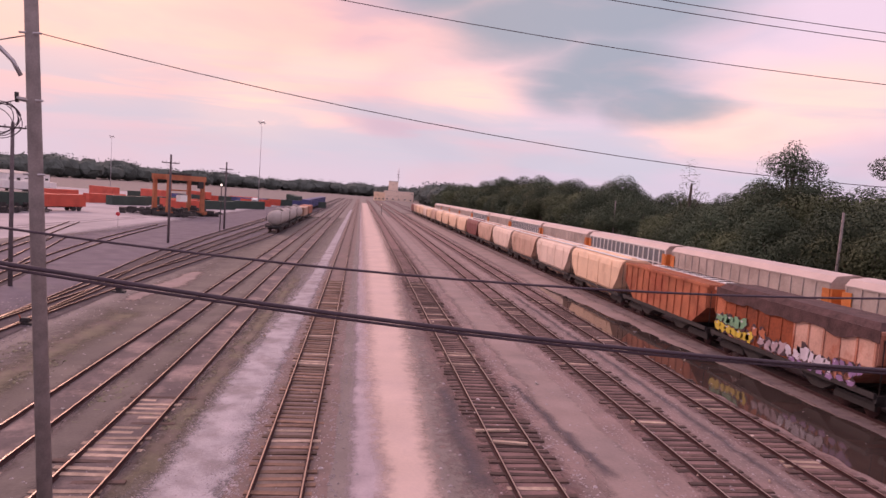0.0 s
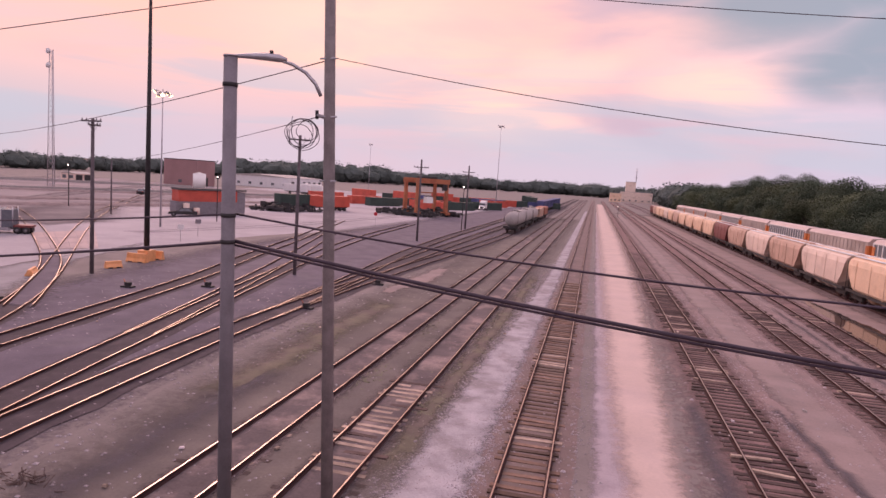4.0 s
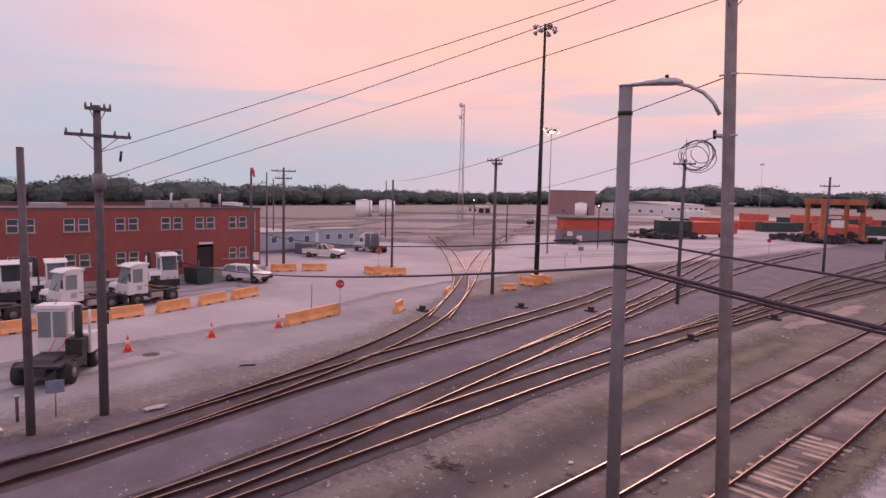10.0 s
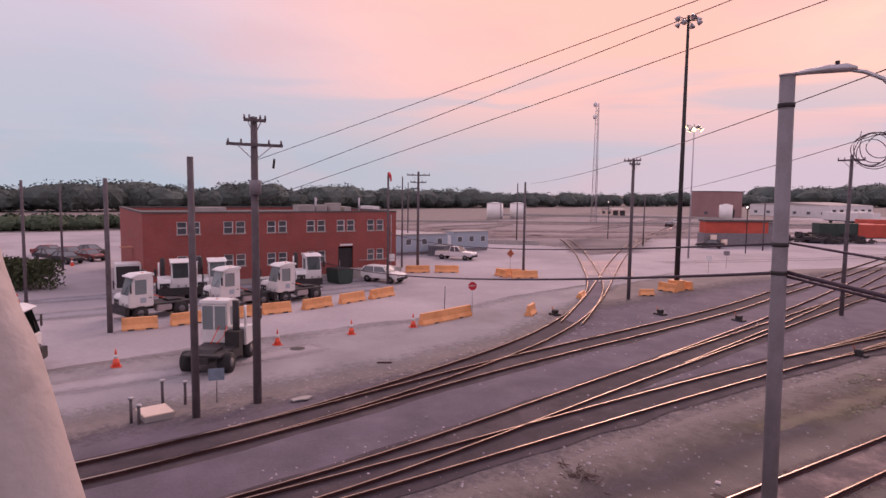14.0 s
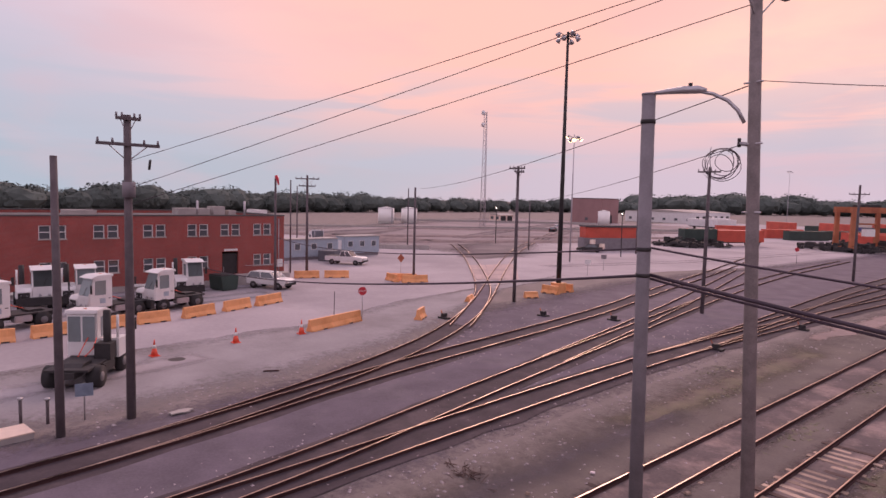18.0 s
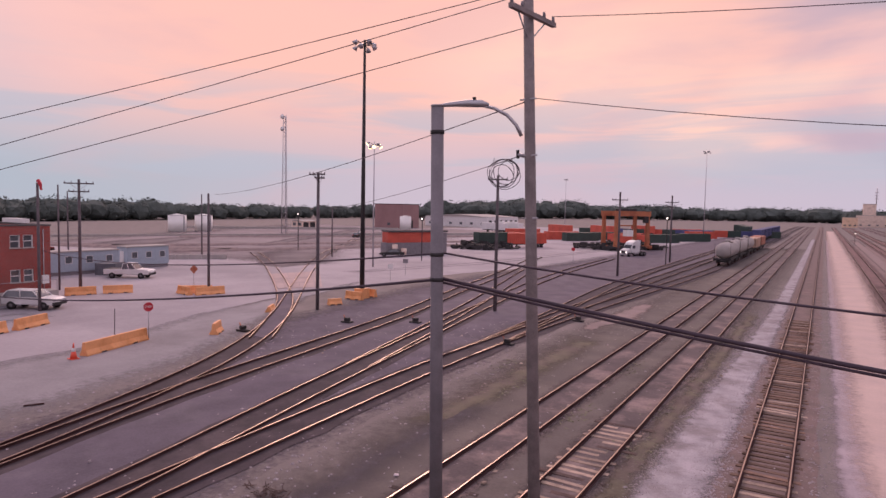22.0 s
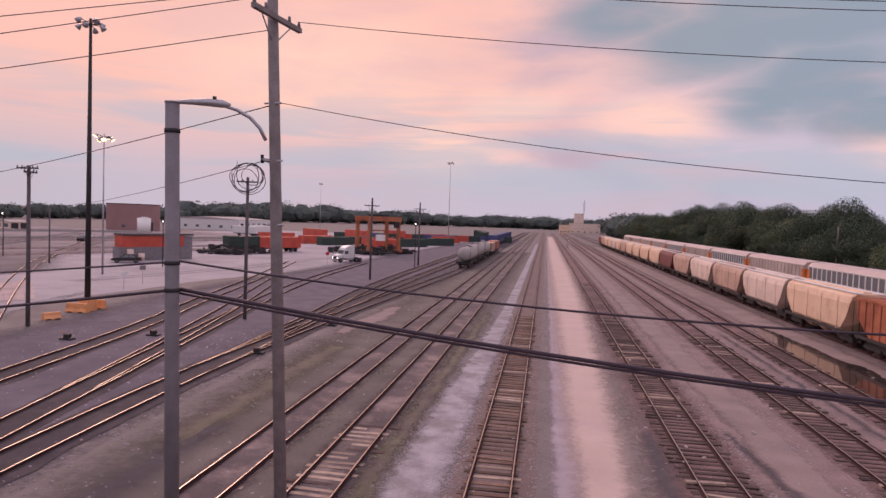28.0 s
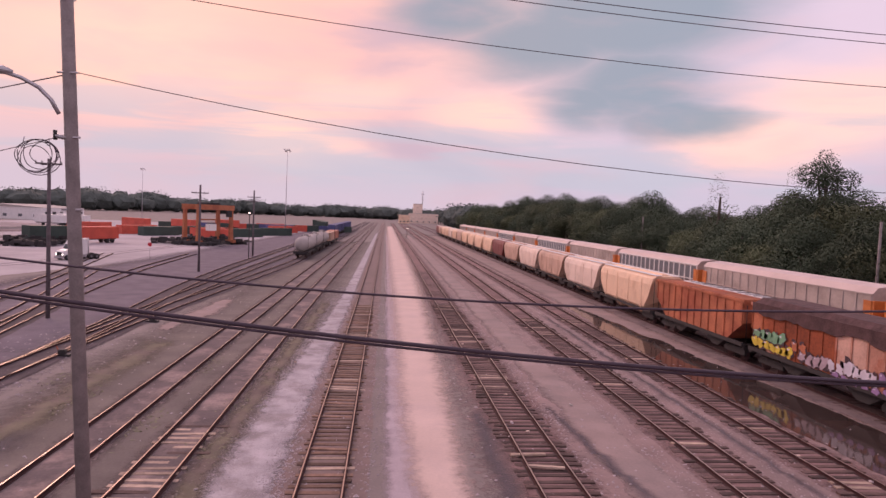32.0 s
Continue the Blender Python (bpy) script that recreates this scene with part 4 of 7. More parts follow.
def flat_load(label, paint, half, at, hgt=2.9, w=1.3):
    c = thing("container_flatcar", label, "freight car", "standing cars behind the ladder")
    boxed("deck", (-1.4, 1.4, -half, half, 0.95, 1.2), M["dark"], c)
    bm = bmesh.new()
    box(bm, -w, w, -half + 0.3, half - 0.3, 1.2, 1.2 + hgt)
    part("container", bm, paint, c)
    n = int(half * 2)
    for i in range(n):
        y = -half + 0.5 + (2 * half - 1) * i / (n - 1)
        for x in (-w, w):
            boxed("corrugation", (x - 0.03, x + 0.03, y - 0.1, y + 0.1, 1.3, 1.1 + hgt), paint, c)
    ends_gear(c, half + 0.2)
    c.matrix_basis = pose(*at)
    return c


flat_load("flatcar with a tan container", M["tan"], 7, (-12.6, 171, Z0), 2.2)
flat_load("flatcar with a rusty container", M["rust_pale"], 7, (-12.6, 187, Z0), 2.2)
blue = flat_load("flatcar with a blue container", M["blue"], 8.5, (-16.5, 238, Z0), 2.9)
for i in range(1, 6):
    copy_thing(blue, pose(-16.5, 238 + 18 * i, Z0))
green = flat_load("flatcar with a dark green container", M["green"], 8.5, (-26, 300, 0.0), 2.9)
for i in range(1, 4):
    copy_thing(green, pose(-26 - 3 * i, 300 + 18 * i, 0.0))

# ---- brick office building ----
BX0, BX1, BY0, BY1, BH = -80.0, -60.0, 3.56, 28.95, 6.88
office = thing("office_building", "two-storey red brick yard office with paired windows", "building")
win_y = [(6.42, 8.47), (10.56, 12.61), (14.7, 16.71), (18.75, 20.77), (22.01, 24.03), (25.48, 27.44)]
holes = []
for a, b in win_y:
    for z0, z1 in ((1.8, 2.95), (4.95, 6.1)):
        for p, q in ((a, (a + b) / 2 - 0.12), ((a + b) / 2 + 0.12, b)):
            if not (z0 < 2 and 21.9 < a < 22.2):
                holes.append((p, q, z0, z1))
holes.append((22.15, 23.85, 1.0, 3.3))
ys = sorted({BY0, BY1, *(v for h in holes for v in h[:2])})
zs = sorted({0.0, BH, *(v for h in holes for v in h[2:])})
bm = bmesh.new()
for y0, y1 in zip(ys, ys[1:]):
    for z0, z1 in zip(zs, zs[1:]):
        cy, cz = (y0 + y1) / 2, (z0 + z1) / 2
        if not any(h[0] < cy < h[1] and h[2] < cz < h[3] for h in holes):
            box(bm, BX1 - 0.35, BX1, y0, y1, z0, z1)
bmesh.ops.remove_doubles(bm, verts=bm.verts[:], dist=0.001)
part("wall", bm, M["brick"], office, "red brick front wall")
for nm, d in (("wall", (BX0, BX0 + 0.35, BY0, BY1, 0, BH)), ("wall", (BX0 + 0.35, BX1 - 0.35, BY0, BY0 + 0.35, 0, BH)), ("wall", (BX0 + 0.35, BX1 - 0.35, BY1 - 0.35, BY1, 0, BH))):
    boxed(nm, d, M["brick"], office)
boxed("roof", (BX0 + 0.3, BX1 - 0.3, BY0 + 0.3, BY1 - 0.3, BH - 0.5, BH - 0.3), M["roof"], office)
for d in ((BX1 - 0.4, BX1 + 0.06, BY0 - 0.06, BY1 + 0.06), (BX0 - 0.06, BX0 + 0.4, BY0 - 0.06, BY1 + 0.06), (BX0 + 0.4, BX1 - 0.4, BY0 - 0.06, BY0 + 0.4), (BX0 + 0.4, BX1 - 0.4, BY1 - 0.4, BY1 + 0.06)):
    boxed("parapet_coping", (*d, BH, BH + 0.14), M["roof"], office)
boxed("plinth", (BX1 + 0.002, BX1 + 0.05, BY0, BY1, 0, 0.5), M["conc"], office, "concrete plinth")
for p, q, z0, z1 in holes[:-1]:
    w = boxed("window", (BX1 - 0.26, BX1 - 0.22, p, q, z0, z1), M["glass"], office, "white-framed sash window")
    for d in ((BX1 - 0.2, BX1 - 0.06, p, p + 0.07, z0, z1), (BX1 - 0.2, BX1 - 0.06, q - 0.07, q, z0, z1), (BX1 - 0.2, BX1 - 0.06, p, q, z1 - 0.07, z1), (BX1 - 0.2, BX1 - 0.06, p, q, (z0 + z1) / 2 - 0.035, (z0 + z1) / 2 + 0.035)):
        boxed("window_frame", d, M["white"], w)
    boxed("sill", (BX1 - 0.2, BX1 + 0.08, p - 0.06, q + 0.06, z0 - 0.1, z0 + 0.02), M["conc"], w)
boxed("door", (BX1 - 0.3, BX1 - 0.24, 22.2, 23.8, 1.0, 3.1), M["dark"], office, "dark recessed entrance door")
boxed("door_sign", (BX1 - 0.02, BX1 + 0.05, 22.35, 23.75, 3.38, 3.58), M["white"], office, "pale sign board over the entrance")
boxed("awning", (BX1 - 9, BX1 - 7.5, BY0 - 1.1, BY0, 3.2, 3.3), M["rust_pale"], office)
boxed("landing", (BX1 + 0.06, BX1 + 1.6, 21.6, 28.8, 0, 1.0), M["conc"], office, "concrete entrance landing")
for i, (y, w) in enumerate(((9.0, 2.6), (19.0, 3.2), (22.6, 1.2), (24.2, 0.8))):
    boxed("roof_unit", (BX1 - 5, BX1 - 3.2, y, y + w, BH - 0.3, BH + (0.45, 0.7, 0.9, 0.5)[i]), M["conc"], office, "grey rooftop unit")
for y in (20.6, 25.6):
    rod("vent_pipe", [(BX1 - 2.4, y, BH - 0.3), (BX1 - 2.4, y, BH + 1.5)], 0.12, M["galv"], office)
for y0, y1 in ((21.65, 21.7), (28.7, 28.75)):
    boxed("landing_rail", (BX1 + 1.5, BX1 + 1.54, y0, y1, 1.0, 2.0), M["galv"], office)
boxed("landing_rail", (BX1 + 1.5, BX1 + 1.54, 23.9, 28.7, 1.95, 2.0), M["galv"], office)
boxed("meter_box", (BX1 + 0.002, BX1 + 0.2, 28.1, 28.7, 1.5, 2.3), M["white"], office, "white meter box")
for y, w in ((3.9, 1.6), (9.2, 1.4), (13.3, 1.5), (24.9, 1.7)):
    boxed("pale_sill_block", (BX1 + 0.052, BX1 + 0.3, y, y + w, 0.42, 0.62), M["tank_white"], office)
rod("conduit", [(BX1 + 0.06, 28.3, 0), (BX1 + 0.06, 28.3, 6.6)], 0.05, M["galv"], office)


# ---- poles ----
def wood_pole(label, x, y, h, r=0.16, mat="wood", lean=0.0, arms=(), bare=False, group="utility poles"):
    """arms: (height, half length, heading in degrees)."""
    p = thing("utility_pole", label, "utility pole", group, pose(x, y, 0))
    rod("shaft", [(0, 0, -0.3), (lean * 0.5, 0, h * 0.5), (lean, 0, h)], [r, r * 0.9, r * 0.75], M[mat], p, n=14)
    for z, half, head in arms:
        a = radians(head)
        c, s = math.cos(a), math.sin(a)
        bm = bmesh.new()
        box(bm, -half, half, -0.06, 0.06, z - 0.06, z + 0.06)
        bmesh.ops.rotate(bm, verts=bm.verts[:], cent=(0, 0, 0), matrix=Matrix.Rotation(a, 3, "Z"))
        bmesh.ops.translate(bm, verts=bm.verts[:], vec=(lean + s * 0.15, -c * 0.15, 0))
        part("crossarm", bm, M[mat], p)
        for k in (-0.95, -0.5, 0.5, 0.95):
            rod("insulator", [(lean + c * k * half + s * 0.15, s * k * half - c * 0.15, z + 0.06), (lean + c * k * half + s * 0.15, s * k * half - c * 0.15, z + 0.22)], [0.05, 0.035], M["concrete_pole"], p, n=7)
        for k in (-1, 1):
            rod("brace", [(lean + c * k * half * 0.6 + s * 0.1, s * k * half * 0.6 - c * 0.1, z - 0.05), (lean, 0, z - 0.65)], 0.02, M["galv"], p, n=5)
    return p


near_pole = wood_pole("tall weathered wooden utility pole with a crossarm", -4.55, 12.32, 16.2, 0.17, arms=((14.25, 1.2, 85),))
near_pole.matrix_basis = pose(-4.09, 12.64, 0, 1.6, -1.75, 0)
for z in (12.115, 10.651, 9.0):
    rod("bolt", [(-0.22, -0.1, z), (0.24, -0.1, z)], 0.025, M["galv"], near_pole, n=6)
rod("bracket", [(-0.15, 0, 10.651), (-0.33, -0.05, 10.697)], 0.05, M["galv"], near_pole)
rod("insulator", [(-0.33, -0.05, 10.596), (-0.33, -0.05, 10.816)], 0.045, M["dark"], near_pole)

lamp_post = thing("street_lamp", "smooth grey pole with a curved street lamp arm", "street lamp", m=pose(-6.64, 11.56, 0, 1.2, -0.23, 0))
rod("shaft", [(0, 0, -0.3), (0, 0, 11.932)], [0.185, 0.17], M["concrete_pole"], lamp_post, n=16)
rod("cap", [(0, 0, 11.932), (0, 0, 11.969)], 0.185, M["galv"], lamp_post, n=16)
for z in (7.266, 7.952, 11.246):
    rod("strap", [(0, 0, z - 0.05), (0, 0, z + 0.05)], 0.19, M["dark"], lamp_post, n=16)
arm = rod("arm", [(2.15, 0.686, 11.109), (2.013, 0.64, 11.402), (1.784, 0.567, 11.658), (1.464, 0.458, 11.841), (1.144, 0.348, 11.932)], 0.045, M["galv"], lamp_post, "curved lamp arm")
bm = bmesh.new()
tube(bm, [(1.327, 0.403, 11.932), (1.144, 0.348, 11.969), (0.824, 0.256, 11.987), (0.412, 0.128, 11.978), (0.046, 0.018, 11.951)], [0.05, 0.1, 0.1, 0.07, 0.04], 10)
part("lamp_head", bm, M["galv"], lamp_post, "grey cobra-head lamp housing", True)
rod("photocell", [(0.961, 0.293, 12.051), (0.961, 0.293, 12.143)], 0.05, M["dark"], lamp_post)

trafo_pole = wood_pole("utility pole with crossarms and a transformer", -24.75, 3.8, 12.1, 0.18, "wood_dark", arms=((10.95, 1.15, 90), (11.95, 0.45, 90)))
rod("transformer", [(0.1, 0.0, 8.9), (0.1, 0, 9.5)], 0.24, M["concrete_pole"], trafo_pole, n=14)
rod("cutout", [(0.3, 0.7, 10.0), (0.3, 0.75, 10.4)], 0.05, M["dark"], trafo_pole)
wood_pole("leaning bare dark wooden pole", -24.2, 1.2, 10.35, 0.16, "wood_dark", lean=-0.15)
wood_pole("bare wooden pole beside the barriers", -42.63, -0.46, 9.7, 0.17, "wood_dark")
wood_pole("bare wooden pole on the traffic island", -51.8, 40.3, 10.3, 0.14, "wood_dark")
wood_pole("wooden pole with a short crossarm", -36, 39.21, 12.2, 0.16, "wood_dark", arms=((12.0, 0.9, 0), (11.7, 0.6, 90)))
wood_pole("wooden pole with one long crossarm", -22.85, 48.2, 12.3, 0.16, "wood_dark", arms=((11.9, 0.9, 15),))
wood_pole("wooden pole with two crossarms", -22.8, 87.9, 12.1, 0.17, "wood_dark", arms=((10.95, 1.1, 10),))
sig_pole = wood_pole("wooden pole with crossarms and a signal light", -22.1, 120.6, 12.5, 0.18, "wood_dark", arms=((11.2, 1.2, 5), (10.4, 0.8, 5)))
wood_pole("wooden pole with a crossarm behind the office", -61.2, 32.4, 11.4, 0.16, "wood_dark", arms=((11.0, 1.3, 60), (10.2, 0.9, 60)))
flag_pole = wood_pole("pole with a limp red windsock", -53.6, 24.7, 10.7, 0.13, "wood_dark")
bm = bmesh.new()
tube(bm, [(0.1, 0, 10.9), (0.35, 0.05, 10.6), (0.5, 0.05, 10.1)], [0.16, 0.14, 0.09], 8)
part("windsock", bm, M["red"], flag_pole, "faded red windsock")
wood_pole("bare thin pole behind the office", -65.2, 32.5, 10.9, 0.1, "wood_dark")
for x, y, h in ((-56.11, -5.18, 9.6), (-78.8, -2.3, 9), (-98.9, 24.3, 12.5), (-111.7, 58.8, 11), (-94.9, 73.6, 11), (-75.1, 86.5, 9), (-60.2, 98.7, 8), (42, 44, 10.2), (42, 91, 10.3)):
    wood_pole("thin dark wooden pole standing bare" if x < 0 else "pale wooden pole before the trees", x, y, h, 0.13, "wood_dark" if x < 0 else "wood", arms=((h - 0.6, 1.0, 70),) if x in (-100, -112) else ())


def mast(label, x, y, h, r, lamps, lit=False):
    p = thing("light_mast", label, "light mast", "floodlight masts", pose(x, y, 0))
    rod("shaft", [(0, 0, 0), (0, 0, h * 0.5), (0, 0, h)], [r, r * 0.75, r * 0.45], M["dark"] if r > 0.15 else M["galv"], p, n=12)
    rod("ring", [(-0.9, 0, h - 0.5), (0.9, 0, h - 0.5)], 0.05, M["dark"], p)
    for i in range(lamps):
        a = 2 * math.pi * i / lamps + 0.3
        lx, ly = 0.85 * math.cos(a), 0.85 * math.sin(a)
        rod("bracket", [(0, 0, h - 0.5), (lx, ly, h - 0.5 + (0.35 if i % 2 else -0.1))], 0.04, M["dark"], p, n=5)
        dz = 0.35 if i % 2 else -0.1
        f = rod("floodlight", [(lx, ly, h - 0.5 + dz), (lx * 1.3, ly * 1.3, h - 0.8 + dz)], [0.13, 0.27], M["galv"], p, n=10)
        if lit:
            rod("lamp_glass", [(lx * 1.31, ly * 1.31, h - 0.81 + dz), (lx * 1.33, ly * 1.33, h - 0.83 + dz)], 0.3, M["lamp"], f, n=10)
    return p


big = mast("tall black floodlight mast with eight lamps", -37.5, 47.5, 25.7, 0.26, 8)
boxed("foundation", (-0.55, 0.55, -0.55, 0.55, 0, 1.0), M["barrier"], big, "orange-painted concrete foundation")
mast("slim floodlight mast with a lit lamp", -57.5, 75.7, 19.3, 0.14, 5, True)
mast("far grey floodlight mast in the yard", -31.7, 221.9, 30, 0.14, 6)
mast("far grey floodlight mast in the yard", -113.6, 314.4, 26, 0.14, 6)

tower = thing("lattice_tower", "tall white lattice radio tower with dishes", "radio tower", m=pose(-152.4, 152.2, 0))
for i in range(3):
    a = 2 * math.pi * i / 3
    rod("leg", [(1.1 * math.cos(a), 1.1 * math.sin(a), 0), (0.55 * math.cos(a), 0.55 * math.sin(a), 39)], 0.09, M["galv"], tower, n=6)
for k in range(26):
    z0, z1 = 1.5 * k, 1.5 * (k + 1)
    bm = bmesh.new()
    for i in range(3):
        a, b = 2 * math.pi * i / 3, 2 * math.pi * (i + 1) / 3
        r0, r1 = 1.1 - 0.55 * z0 / 39, 1.1 - 0.55 * z1 / 39
        tube(bm, [(r0 * math.cos(a), r0 * math.sin(a), z0), (r1 * math.cos(b), r1 * math.sin(b), z1)], 0.05, 4)
    part("bracing", bm, M["galv"], tower)
for z in (34.5, 38.5):
    rod("dish", [(0, -0.9, z), (0, -1.3, z)], [0.7, 0.8], M["white"], tower, n=14)


# ---- wires ----
def wire(label, pts, r, sag=None):
    """A cable through points, hanging between the first and the last where a sag is given."""
    if sag is not None:
        a, b = Vector(pts[0]), Vector(pts[1])
        pts = [a.lerp(b, t) - Vector((0, 0, 4 * sag * t * (1 - t))) for t in (k / 24 for k in range(25))]
    bm = bmesh.new()
    tube(bm, pts, r, 6)
    return tagged(part("overhead_cable", bm, M["cable"], smooth=True), label, "cable", "overhead cables")


def strung(label, knots, r):
    xs = [k[0] for k in knots]
    c = np.polyfit(xs, [k[2] for k in knots], 2)
    d = np.polyfit(xs, [k[1] for k in knots], 1)
    x = np.linspace(min(xs), max(xs), 40)
    return wire(label, [(u, float(np.polyval(d, u)), float(np.polyval(c, u))) for u in x], r)


CY = 11.45
strung("black telephone cable strung from the lamp pole", [(-6.7, 11.6, 7.96), (-4.1, CY, 7.81), (0.11, CY, 7.5), (5.05, CY, 7.24), (7.8, CY, 7.17), (16.67, CY, 7.36), (27.65, CY, 8.27)], 0.03)
strung("thick black cable bundle strung from the lamp pole", [(-6.7, 11.6, 7.28), (-4.1, CY, 7.01), (0.11, CY, 6.52), (5.15, CY, 6.06), (7.89, CY, 5.89), (14.02, CY, 5.53), (31.31, CY, 5.62)], 0.055)
strung("second strand of the black cable bundle", [(-6.7, 11.6, 7.19), (-4.1, CY, 6.9), (0.11, CY, 6.41), (5.15, CY, 5.96), (7.89, CY, 5.8), (14.02, CY, 5.45), (31.31, CY, 5.55)], 0.035)
wire("black telephone cable to the office", [(-6.72, 11.6, 7.96), (-60.0, 28.2, 4.6)], 0.03, 0.75)
wire("thick black cable to the office", [(-6.72, 11.62, 7.24), (-60.0, 20.6, 1.7)], 0.045, 0.75)
wire("thin black overhead power wire", [(-4.3, 12.2, 12.12), (36.8, 12.32, 11.93)], 0.010, 1.75)
wire("thin black overhead power wire", [(-4.28, 13.25, 14.47), (42.29, 12.32, 14.4)], 0.010, 1.35)
wire("thin black overhead power wire", [(-4.54, 12.13, 15.32), (42.29, 12.32, 15.32)], 0.010, 1.3)
wire("thin black overhead power wire", [(-4.54, 12.13, 15.5), (42.29, 12.32, 15.59)], 0.010, 1.3)
wire("thin overhead wire to the transformer pole", [(-4.53, 12.14, 14.95), (-24.75, 3.8, 10.3)], 0.011, 0.05)
wire("thin overhead wire to the transformer pole", [(-4.53, 12.15, 14.81), (-24.75, 3.8, 9.25)], 0.011, 0.05)
wire("thin overhead wire to the transformer pole", [(-4.5, 12.17, 13.95), (-24.75, 3.8, 8.6)], 0.011, 0.05)
wire("thin overhead wire to the island pole", [(-4.45, 12.24, 12.07), (-52.2, 41.4, 10.2)], 0.014, 0.5)
wire("thin black overhead power wire", [(-4.62, 12.26, 10.65), (-36.2, 40.2, 9.0)], 0.010, 0.3)

# slack loops of cable hung from the wire just past the near pole
coil = thing("cable_coil", "loops of slack black cable hung from a wire", "cable coil", m=pose(-5.45, 12.92, 10.22, 0, 0, 24))
for i, (r, dx, dz, tilt) in enumerate(((0.40, 0.0, 0.0, 0.0), (0.36, 0.06, 0.05, 0.2), (0.31, -0.05, -0.07, -0.25), (0.43, 0.03, -0.02, 0.12), (0.27, 0.12, 0.08, -0.1), (0.38, -0.07, 0.02, 0.3))):
    bm = bmesh.new()
    tube(bm, [(dx + r * math.cos(a) * (1.0 + 0.06 * math.sin(3 * a + i)), 0.03 * i - 0.08 + tilt * r * math.sin(a), dz + r * math.sin(a)) for a in (2 * math.pi * k / 26 for k in range(27))], 0.010, 5)
    part("loop", bm, M["cable"], coil, smooth=True)
for k in (-0.3, 0.25):
    rod("hanger", [(k, -0.02, 0.25), (k * 0.9, -0.02, 0.44)], 0.012, M["galv"], coil, n=5)


# ---- vehicles ----
def wheel_pair(parent, x, y, r, w, name="wheel"):
    for s in (-1, 1):
        t = rod(name, [(s * x - w / 2, y, r), (s * x + w / 2, y, r)], r, M["rubber"], parent, n=16)
        rod("rim", [(s * (x + w / 2 + 0.005) - 0.01, y, r), (s * (x + w / 2 + 0.005) + 0.01, y, r)], r * 0.45, M["rim"], t, n=12)


def yard_tractor(label, lamps="headlamp_off"):
    """Terminal tractor; nose towards +y."""
    v = thing("yard_tractor", label, "yard tractor", "yard tractors")
    boxed("chassis", (-0.42, 0.42, -2.55, 2.2, 0.62, 0.92), M["dark"], v)
    boxed("deck", (-0.95, 0.95, -2.4, 0.35, 0.92, 1.02), M["dark"], v)
    boxed("bumper", (-1.22, 1.22, 2.15, 2.42, 0.42, 1.02), M["dark"], v, bevel=0.03)
    bm = bmesh.new()
    extrude(bm, ((0.55, 0.9), (2.2, 0.9), (2.2, 1.5), (2.05, 1.72), (0.55, 1.85)), "x", 0.22, 1.2)
    part("engine_hood", bm, M["white"], v, "white engine hood")
    bm = bmesh.new()
    extrude(bm, ((0.45, 0.95), (2.15, 0.95), (2.15, 1.75), (1.75, 3.05), (1.6, 3.15), (0.55, 3.15), (0.45, 3.05)), "x", -1.2, 0.2)
    bmesh.ops.bevel(bm, geom=bm.edges[:], offset=0.07, segments=2, affect="EDGES")
    cab = part("cab", bm, M["white"], v, "white cab with an upright windscreen")
    bm = bmesh.new()
    a = [bm.verts.new(p) for p in ((-1.1, 2.16, 1.82), (0.1, 2.16, 1.82), (0.1, 1.80, 2.98), (-1.1, 1.80, 2.98))]
    bm.faces.new(a)
    bmesh.ops.solidify(bm, geom=bm.faces[:], thickness=0.02)
    part("windscreen", bm, M["cab_glass"], cab)
    for x in (-1.21, 0.21):
        boxed("side_window", (x - 0.01, x + 0.01, 0.95, 1.72, 1.85, 2.85), M["cab_glass"], cab)
    for x0, x1 in ((-1.12, -0.55), (-0.45, 0.12)):
        boxed("rear_window", (x0, x1, 0.43, 0.447, 1.7, 2.95), M["cab_glass"], cab)
    bm = bmesh.new()
    extrude(bm, ((0.4, 3.1), (1.98, 3.0), (2.0, 3.06), (1.5, 3.24), (0.42, 3.26)), "x", -1.26, 0.26)
    part("roof_visor", bm, M["white"], cab, "white overhanging cab roof")
    rod("windscreen_wiper", [(-0.5, 2.19, 1.84), (-0.75, 2.02, 2.4)], 0.015, M["dark"], cab, n=4)
    boxed("dashboard_panel", (-1.15, 0.15, 2.155, 2.185, 1.3, 1.72), M["white"], cab)
    for k in range(5):
        boxed("marker_lamp", (-1.0 + 0.45 * k, -0.86 + 0.45 * k, 2.4, 2.43, 0.92, 1.0), M["dark"], v)
    rod("intake_pipe", [(1.08, 0.75, 1.7), (1.08, 0.75, 3.0)], 0.07, M["white"], v, "white upright air stack")
    boxed("step", (-1.22, -0.98, 1.0, 1.8, 0.45, 0.52), M["dark"], v)
    boxed("door_handle", (-1.235, -1.212, 0.62, 0.8, 1.55, 1.6), M["dark"], v)
    for x in (-0.5, 0.5):
        rod("air_hose", [(x * 0.4, 0.42, 1.9), (x * 0.5, -0.1, 1.5), (x * 0.3, -0.8, 1.25)], 0.025, M["cone"], v, n=5)
    rod("beacon", [(-0.5, 0.9, 3.15), (-0.5, 0.9, 3.28)], 0.08, M["orange"], cab)
    for x in (-0.9, -0.3, 0.5, 0.95):
        rod("headlamp", [(x, 2.2, 1.15), (x, 2.23, 1.15)], 0.1, M["galv"], v, n=10)
    boxed("grille", (0.35, 1.1, 2.2, 2.23, 1.0, 1.4), M["dark"], v)
